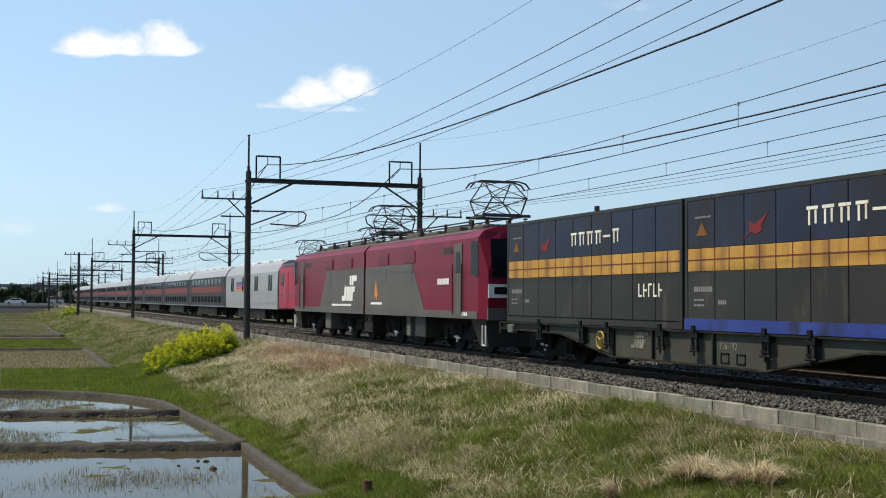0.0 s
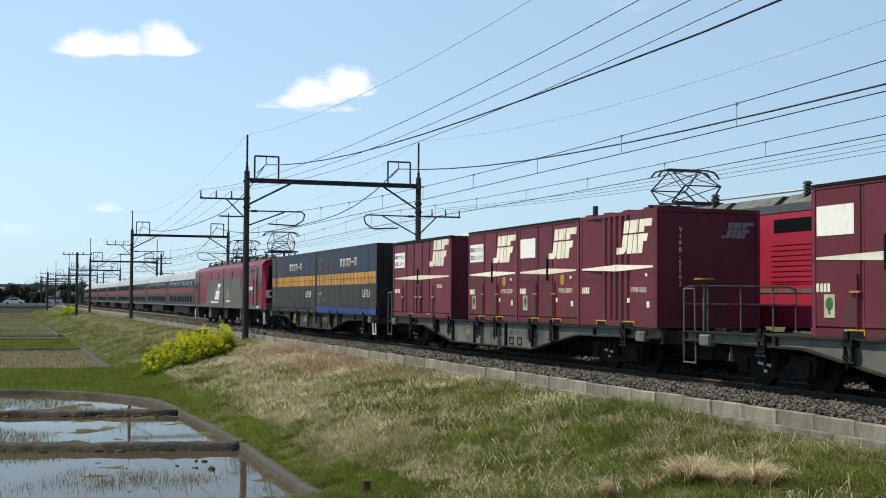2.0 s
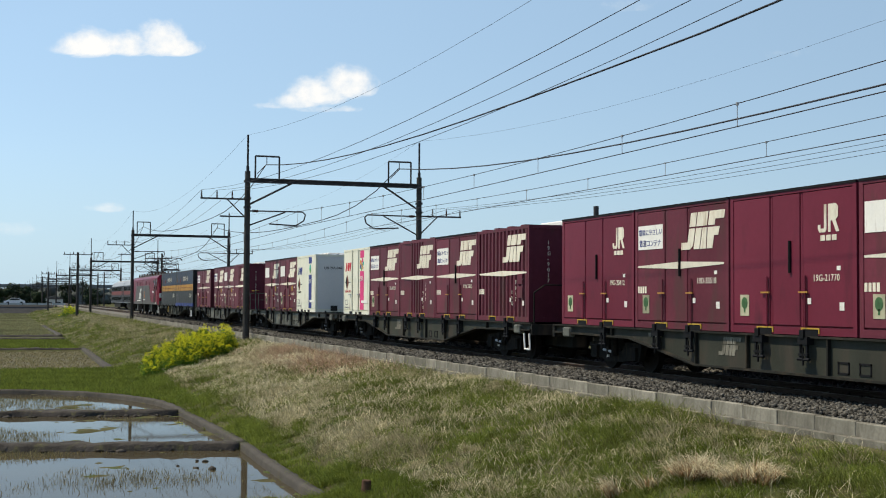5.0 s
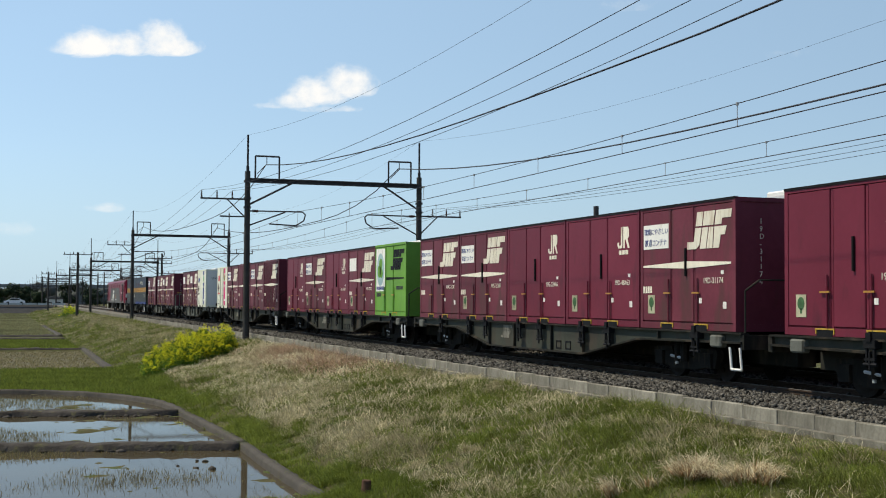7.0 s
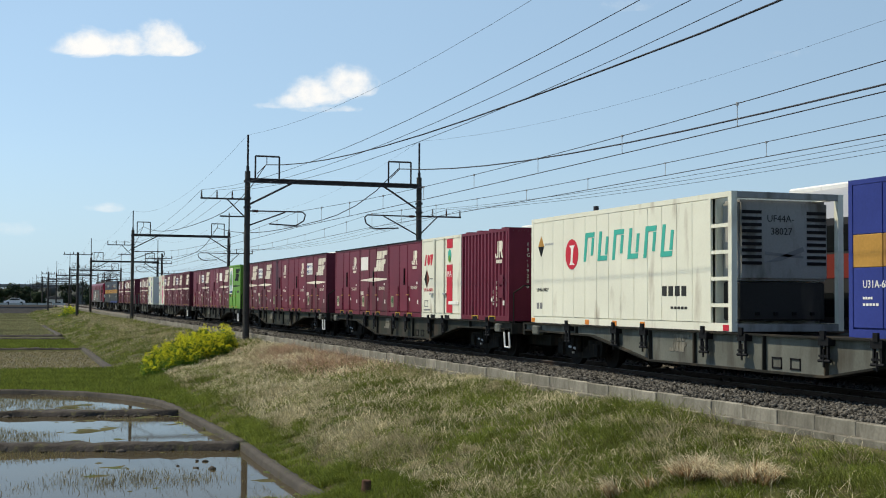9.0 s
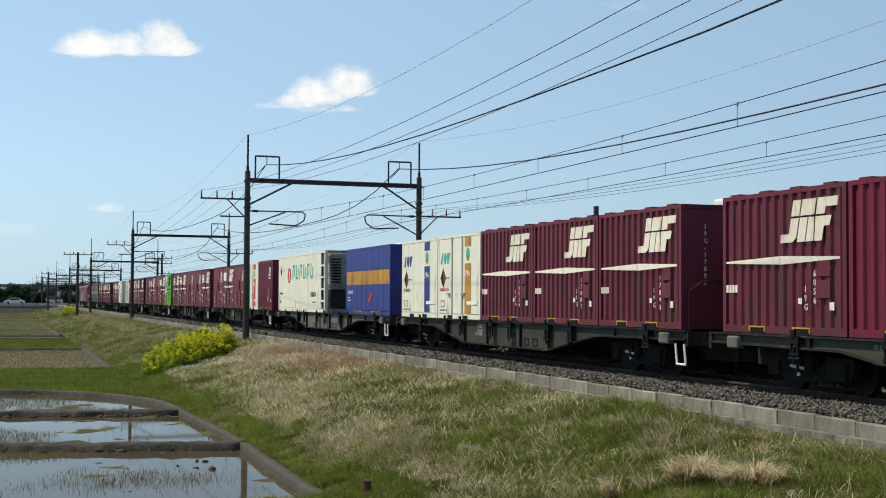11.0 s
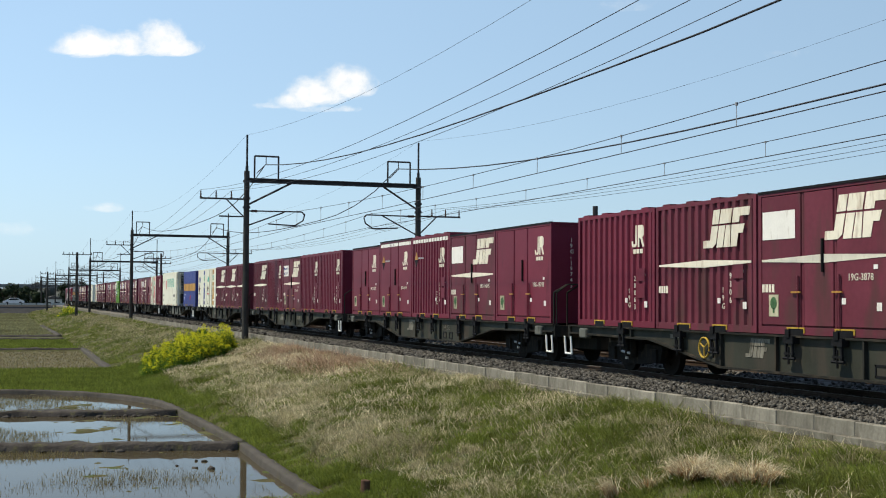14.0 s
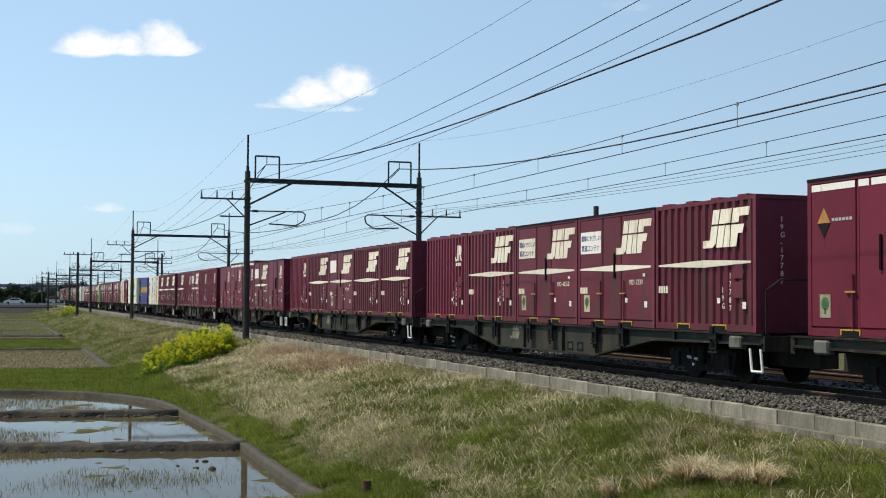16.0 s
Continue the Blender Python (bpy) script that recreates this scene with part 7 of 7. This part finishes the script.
def loco_unit(parent, y_back, y_front, cab_front):
    """One half of the twin locomotive: y_back and y_front in the locomotive's own space."""
    W = 1.40
    lo, hi = 1.02, 3.42
    tail = 0.0
    cab = y_front if cab_front else y_back
    d = 1 if cab_front else -1
    joint = y_back if cab_front else y_front
    slope = cab - d * 0.35
    bm = bmesh.new()
    prof = [(-W, lo), (-W, hi - 0.1), (-W + 0.18, hi + 0.10), (-0.8, hi + 0.22), (0.8, hi + 0.22), (W - 0.18, hi + 0.10), (W, hi - 0.1), (W, lo)]
    slab(bm, [(x, joint, z) for x, z in prof], (0, (cab - d * 0.45) - joint, 0))
    body = part("body", bm, M_RED, parent, "deep red body shell")
    bm = bmesh.new()
    ring0 = [(x, cab - d * 0.45, z) for x, z in prof]
    ring1 = [(x * 0.9, cab - d * (0.38 if z > 2.5 else 0.02), z if z < 3.3 else z - 0.06) for x, z in [(-W, lo), (-W, 2.35), (-W + 0.05, 3.30), (-0.8, hi + 0.1), (0.8, hi + 0.1), (W - 0.05, 3.30), (W, 2.35), (W, lo)]]
    a = [bm.verts.new(p) for p in ring0]
    b = [bm.verts.new(p) for p in ring1]
    bm.faces.new(a); bm.faces.new(b)
    for i in range(8):
        bm.faces.new((a[i], a[(i + 1) % 8], b[(i + 1) % 8], b[i]))
    nose = part("nose", bm, M_RED, parent)
    part("windscreen", slab(bmesh.new(), [(-1.16, cab - d * 0.02, 2.2), (1.16, cab - d * 0.02, 2.2), (1.1, cab - d * 0.30, 3.28), (-1.1, cab - d * 0.30, 3.28)], (0, d * 0.03, 0)), M_GLASS, nose)
    part("nose_band", box(bmesh.new(), -1.27, 1.27, min(cab, cab + d * 0.03), max(cab, cab + d * 0.03), 1.62, 2.0), M_WHITE, nose, "white band below the windscreen")
    part("nose_skirt", box(bmesh.new(), -1.275, 1.275, min(cab - d * 0.1, cab + d * 0.02), max(cab - d * 0.1, cab + d * 0.02), 1.0, 1.34), M_LGREY, nose, "grey lower nose")
    part("headlight_box", box(bmesh.new(), -1.1, -0.7, min(cab, cab + d * 0.05), max(cab, cab + d * 0.05), 1.72, 1.92), M_BLACK, nose)
    # side black mask, cab window and door
    x = -W
    y1 = cab - d * 0.5
    part("side_mask", slab(bmesh.new(), [(x, cab - d * 0.45, 2.2), (x, cab - d * 1.0, 2.3), (x, cab - d * 1.0, 3.22), (x, cab - d * 0.45, 3.22)], (-0.012, 0, 0)), M_GLASS, body, "dark cab side window")
    ys = sorted((cab - d * 1.75, cab - d * 2.4))
    dr = part("cab_door", bevelled(box(bmesh.new(), x - 0.025, x + 0.02, ys[0], ys[1], 1.12, 3.2), 0.01), M_LGREY, body)
    part("door_window", box(bmesh.new(), x - 0.035, x - 0.02, ys[0] + 0.14, ys[1] - 0.14, 2.35, 2.95), M_GLASS, dr)
    for yy in (ys[0] - 0.06, ys[1] + 0.06):
        part("grab_rail", tube(bmesh.new(), (x - 0.06, yy, 1.15), (x - 0.06, yy, 2.6), 0.018, 6), M_CHAR, dr)
    for k in range(2):
        yy = cab - d * (2.85 + k * 0.55)
        g = part("side_grille", box(bmesh.new(), x - 0.012, x + 0.02, yy - 0.2, yy + 0.2, 2.92, 3.12), M_CHAR, body)
    # grey panel, its slanted edge towards the cab
    e0, e1 = cab - d * 6.6, cab - d * 5.2
    pts = [(x, joint, 1.12), (x, e1, 1.12), (x, e0, 2.72), (x, joint, 2.72)]
    part("grey_panel", slab(bmesh.new(), pts, (-0.012, 0, 0)), M_LGREY, body, "grey side panel with a slanted edge")
    part("skirt_band", slab(bmesh.new(), [(x, joint, 1.02), (x, cab - d * 0.5, 1.02), (x, cab - d * 0.5, 1.24), (x, joint, 1.24)], (-0.016, 0, 0)), M_LGREY, body)
    for k in range(2):
        yy = cab - d * (6.9 + k * 3.0)
        lv = part("louvre_panel", box(bmesh.new(), x - 0.02, x + 0.01, yy - 0.65, yy + 0.65, 2.74, 3.14), M_RED, body)
        for q in range(4):
            part("slat", box(bmesh.new(), x - 0.032, x - 0.02, yy - 0.6, yy + 0.6, 2.78 + q * 0.09, 2.82 + q * 0.09), M_RED, lv)
        part("side_window", box(bmesh.new(), x - 0.022, x + 0.01, yy - 0.35, yy + 0.35, 2.1, 2.62), M_LGREY, body)
    # roof gear
    bm = bmesh.new()
    for k in range(5):
        yy = joint + (cab - joint) * (0.12 + 0.17 * k)
        box(bm, -0.75, 0.75, yy - 0.7, yy + 0.7, hi + 0.2, hi + 0.36 + 0.05 * (k % 2))
    rf = part("roof_hatch", bevelled(bm, 0.05), M_ROOF, parent, "dusty grey roof hatches")
    roof = part("roof", slab(bmesh.new(), [(px, joint, pz + 0.012) for px, pz in ((-W + 0.16, hi + 0.08), (-0.8, hi + 0.22), (0.8, hi + 0.22), (W - 0.16, hi + 0.08))], (0, (cab - d * 1.6) - joint, 0)), M_ROOF, parent, "dusty dark grey roof")
    for k in range(9):
        yy = joint + (cab - joint) * (0.08 + 0.1 * k)
        part("insulator", tube(bmesh.new(), (0.35 * (-1) ** k - 0.4, yy, hi + 0.2), (0.35 * (-1) ** k - 0.4, yy, hi + 0.52), 0.07, 8, 0.05), M_INSUL, roof)
    bm = bmesh.new()
    pipe(bm, [(-0.1, joint + d * 0.5, hi + 0.52), (-0.1, cab - d * 2, hi + 0.50)], 0.025)
    pipe(bm, [(-0.75, joint + d * 0.5, hi + 0.50), (-0.75, cab - d * 3, hi + 0.48)], 0.025)
    part("bus_bar", bm, M_STEEL, parent)
    # pilot skirt
    part("pilot", slab(bmesh.new(), [(-1.3, cab - d * 0.15, 1.0), (-1.3, cab - d * 1.3, 1.0), (-1.15, cab - d * 0.9, 0.25), (-1.15, cab - d * 0.25, 0.25)], (2.6, 0, 0)), M_CHAR, parent, "dark grey pilot skirt")
    part("end_steps", pipe(bmesh.new(), [(-1.32, cab - d * 0.05, 0.85), (-1.32, cab - d * 0.05, 0.3), (-1.32, cab - d * 0.3, 0.3), (-1.32, cab - d * 0.3, 0.85)], 0.022), M_WHITE, parent)


def near_loco():
    g = thing("locomotive", "deep red and grey twin-unit electric freight locomotive", "locomotive", "locomotives")
    loco_unit(g, 0.12, 12.35, True)
    loco_unit(g, -12.35, -0.12, False)
    # plain dark box, added to hide the bright ballast beyond the bogies
    part("underframe", box(bmesh.new(), -0.8, 0.8, -11.4, 11.4, 0.5, 1.018), M_BOGIE, g, "black block added to close the view under the body")
    part("bellows", box(bmesh.new(), -1.0, 1.0, -0.3, 0.3, 1.2, 3.3), M_BLACK, g, "black gangway bellows")
    logo_bars(1.55, -1.415, 0, -3.2, 1.5, g, M_WHITE)
    part("white_line", side_rect(bmesh.new(), -4.9, -0.3 - 1.6, 1.30, 1.38, 0, -1.414), M_WHITE, g)
    bm = side_slab(bmesh.new(), [(1.3, 1.5), (1.4, 1.95), (1.55, 2.25), (1.65, 1.95), (1.8, 1.75), (1.7, 1.5), (1.5, 1.7)], 0, -1.415)
    part("emblem", bm, M_ORANGE, g, "small orange and white emblem")
    part("emblem_line", side_rect(bmesh.new(), 0.9, 2.3, 1.38, 1.46, 0, -1.415), M_WHITE, g)
    bars([(8.4, 9.5, 2.02, 2.2, 6), (10.6, 11.1, 1.1, 1.2, 3)], -1.418, 0, g, M_WHITE, "number_bars", "white running number as bars")
    for y in (-9.4, -3.1, 3.1, 9.4):
        add_bogie(g, y, 2.5, 0.56, False)
    for y, w, m in ((-6.2, 1.1, M_CHAR), (6.2, 0.9, M_LGREY), (-4.9, 0.4, M_BOX), (0.0, 1.1, M_FRAME)):
        part("underfloor_box", bevelled(box(bmesh.new(), -1.25, 1.25, y - w / 2, y + w / 2, 0.35, 1.02), 0.03), m, g)
    for y in (-9.8, 1.0):
        pantograph(g, y, 4.0, 5.1)
    return rides(g, 45.6, 0.0)


near_loco()


# ---- the passenger train on the far track ----
far_moving = []


def far_rides(ob, y0):
    ob.matrix_basis = pose(FAR, y0, 0)
    far_moving.append((ob, y0))
    return ob


def far_loco():
    g = thing("locomotive", "bright red electric locomotive hauling the sleeping cars", "locomotive", "locomotives")
    W, H = 1.45, 9.6
    prof = [(-W, 1.0), (-W, 3.5), (-W + 0.25, 3.72), (W - 0.25, 3.72), (W, 3.5), (W, 1.0)]
    body = part("body", slab(bmesh.new(), [(x, -H, z) for x, z in prof], (0, 2 * H, 0)), M_FARRED, g)
    part("waist_line", box(bmesh.new(), -W - 0.012, -W, -H, H, 1.75, 1.84), M_BOX, body, "dull silver waist line")
    for y in (-H, H - 0.02):
        part("windscreen", box(bmesh.new(), -1.2, 1.2, y - 0.02, y + 0.04, 2.4, 3.3), M_GLASS, body)
    for y in (-8.6, 8.6):
        part("cab_window", box(bmesh.new(), -W - 0.015, -W, y - 0.4, y + 0.4, 2.4, 3.15), M_GLASS, body)
        dr = part("cab_door", box(bmesh.new(), -W - 0.02, -W, y * 0.84 - 0.32, y * 0.84 + 0.32, 1.05, 3.2), M_FARRED, body)
        part("grab_rail", tube(bmesh.new(), (-W - 0.06, y * 0.89, 1.1), (-W - 0.06, y * 0.89, 2.6), 0.02, 6), M_GALV, dr)
    for k in range(5):
        y = -4.8 + k * 2.4
        part("high_window", box(bmesh.new(), -W - 0.015, -W, y - 0.8, y + 0.8, 3.1, 3.38), M_GLASS, body)
        lv = part("louvre_panel", box(bmesh.new(), -W - 0.01, -W, y - 0.95, y + 0.95, 1.95, 2.95), M_FARRED, body)
        for q in range(8):
            part("slat", box(bmesh.new(), -W - 0.024, -W - 0.01, y - 0.9, y + 0.9, 2.0 + q * 0.115, 2.05 + q * 0.115), M_FARRED, lv)
    bm = bmesh.new()
    for k in range(5):
        slab(bm, [(-1.15, -5.2 + k * 2.2, 3.7), (-0.8, -5.2 + k * 2.2, 3.98), (0.8, -5.2 + k * 2.2, 3.98), (1.15, -5.2 + k * 2.2, 3.7)], (0, 1.9, 0))
    part("roof_hatch", bm, M_BOX, g, "faded grey roof hatches")
    part("roof", slab(bmesh.new(), [(-W - 0.006, -H + 0.6, 3.53), (-W + 0.24, -H + 0.6, 3.745), (W - 0.24, -H + 0.6, 3.745), (W + 0.006, -H + 0.6, 3.53)], (0, 2 * H - 1.2, 0)), M_CHAR, g, "dark grey roof")
    for k in (0, 1, 3, 6, 9):
        bm = bmesh.new()
        for q in range(7):
            tube(bm, (-0.85, -7.4 + k * 1.3, 3.73 + q * 0.075), (-0.85, -7.4 + k * 1.3, 3.79 + q * 0.075), 0.115, 10, 0.07)
        part("roof_insulator", bm, M_CHAR, g, "stacked dark insulator")
    bm = bmesh.new()
    pipe(bm, [(-0.85, -7.4, 4.28), (-0.85, -3.5, 4.28), (-0.75, -3.0, 4.05), (-0.75, 4.3, 4.1)], 0.03)
    part("bus_bar", bm, M_GALV, g)
    for y in (-6, 0, 6):
        add_bogie(g, y, 2.5, 0.56, False)
    part("underfloor_box", box(bmesh.new(), -1.2, 1.2, -4.2, -2.0, 0.4, 1.0), M_FRAME, g)
    for y in (-7.4, 7.3):
        pantograph(g, y, 4.15, 5.15)
    return far_rides(g, 69.6)


far_loco()


def coach(kind):
    """A sleeping car; kind 0 is the lounge and generator car behind the locomotive."""
    g = thing("sleeping_car", "silver generator car with louvres behind the red locomotive" if kind == 0 else "silver-roofed double-deck sleeping car with a painted red reflection", "railway carriage", "sleeping cars")
    W, H = 1.42, 9.85
    top = 4.02
    prof = [(-W, 0.9), (-W - 0.02, 2.2), (-W + 0.02, 3.3), (-W + 0.3, 3.8), (-0.7, top), (0.7, top), (W - 0.3, 3.8), (W - 0.02, 3.3), (W + 0.02, 2.2), (W, 0.9)]
    body = part("body", slab(bmesh.new(), [(x, -H, z) for x, z in prof], (0, 2 * H, 0)), M_STAIN, g, "stainless steel body")
    x = -W - 0.02
    if kind:
        part("upper_band", box(bmesh.new(), x - 0.012, x + 0.02, -H + 0.05, H - 0.05, 2.55, 3.3), M_DSTEEL, body)
        # the red strip is a reflection in the steel side, painted on as colour
        part("red_band", box(bmesh.new(), x - 0.02, x + 0.02, -H + 0.05, H - 0.05, 2.05, 2.55), M_REDREFLECT, body, "red-orange reflection painted as a band")
        part("lower_band", box(bmesh.new(), x - 0.012, x + 0.02, -H + 0.05, H - 0.05, 1.0, 2.05), M_DSTEEL, body)
        for k in range(9):
            y = -7.4 + k * 1.85
            part("upper_window", box(bmesh.new(), x - 0.026, x, y - 0.6, y + 0.6, 2.62, 3.15), M_GLASS, body)
            part("lower_window", box(bmesh.new(), x - 0.026, x, y - 0.6, y + 0.6, 1.25, 1.75), M_GLASS, body)
        for y in (-8.9, 8.9):
            part("door", box(bmesh.new(), x - 0.03, x, y - 0.4, y + 0.4, 1.0, 2.9), M_DSTEEL, body)
    else:
        for k in range(4):
            y = -7.8 + k * 4.8
            part("tall_window", box(bmesh.new(), x - 0.02, x, y - 0.22, y + 0.22, 2.1, 3.1), M_GLASS, body)
            part("tall_window", box(bmesh.new(), x - 0.02, x, y + 0.5, y + 0.9, 2.1, 3.1), M_GLASS, body)
        for z0, m in ((2.16, M_ORANGE), (2.29, M_REDSIGN), (2.42, M_MAGENTA), (2.55, M_VIOLET), (2.68, M_SEABLUE)):
            part("colour_band", box(bmesh.new(), x - 0.014, x + 0.02, 0.2, 5.2, z0, z0 + 0.075), m, body)
    for k in range(4):
        part("roof_unit", bevelled(box(bmesh.new(), -0.7, 0.7, -7.5 + k * 4.2, -5.0 + k * 4.2, top - 0.05, top + 0.12), 0.04), M_ALU, g)
    part("underfloor_skirt", box(bmesh.new(), -1.3, 1.3, -5.2, 5.2, 0.22, 0.92), M_FRAME, g)
    for y in (-6.9, 6.9):
        add_bogie(g, y, 2.1, 0.43, False)
    part("gangway", box(bmesh.new(), -0.7, 0.7, H, H + 0.3, 1.0, 3.3), M_BLACK, g)
    return g


def build_coaches():
    y = 69.6 + 9.9 + 10.15
    far_rides(coach(0), y)
    master = coach(1)
    far_rides(master, y + 20.3)
    n0 = len(wheels)
    for k in range(2, 12):
        c = copy_thing(master, pose(FAR, y + 20.3 * k, 0))
        far_rides(c, y + 20.3 * k)


build_coaches()


# ---- what moves ----
def near_shift(t):
    lag = np.interp(t, [0, 12.5, 13, 13.5, 14, 14.5, 15, 15.5, 16], [0, 0, -0.1, -0.27, -0.43, -0.55, -0.56, -0.47, -0.45])
    return 15.65 * t + 0.5 * 0.0167 * t * t + float(lag)


def motions():
    times = [k / 2 for k in range(33)]
    for ob, y0, z in moving:
        walk(ob, [(t, pose(NEAR, y0 + near_shift(t), z)) for t in times])
    for ob, y0 in far_moving:
        walk(ob, [(t, pose(FAR, y0 - 22.85 * t, 0)) for t in (0, 4, 8, 12, 16)])
    # every wheelset turns as far as its vehicle has rolled
    ticks = [k / FPS for k in range(16 * FPS + 1)]
    for things, roll in ((moving, near_shift), (far_moving, lambda t: -22.85 * t)):
        for row in things:
            for ws in row[0].children_recursive:
                if ws.name.startswith("wheelset"):
                    x, y, r = ws.location
                    walk(ws, [(t, pose(x, y, r, -math.degrees(roll(t) / r))) for t in ticks])


motions()
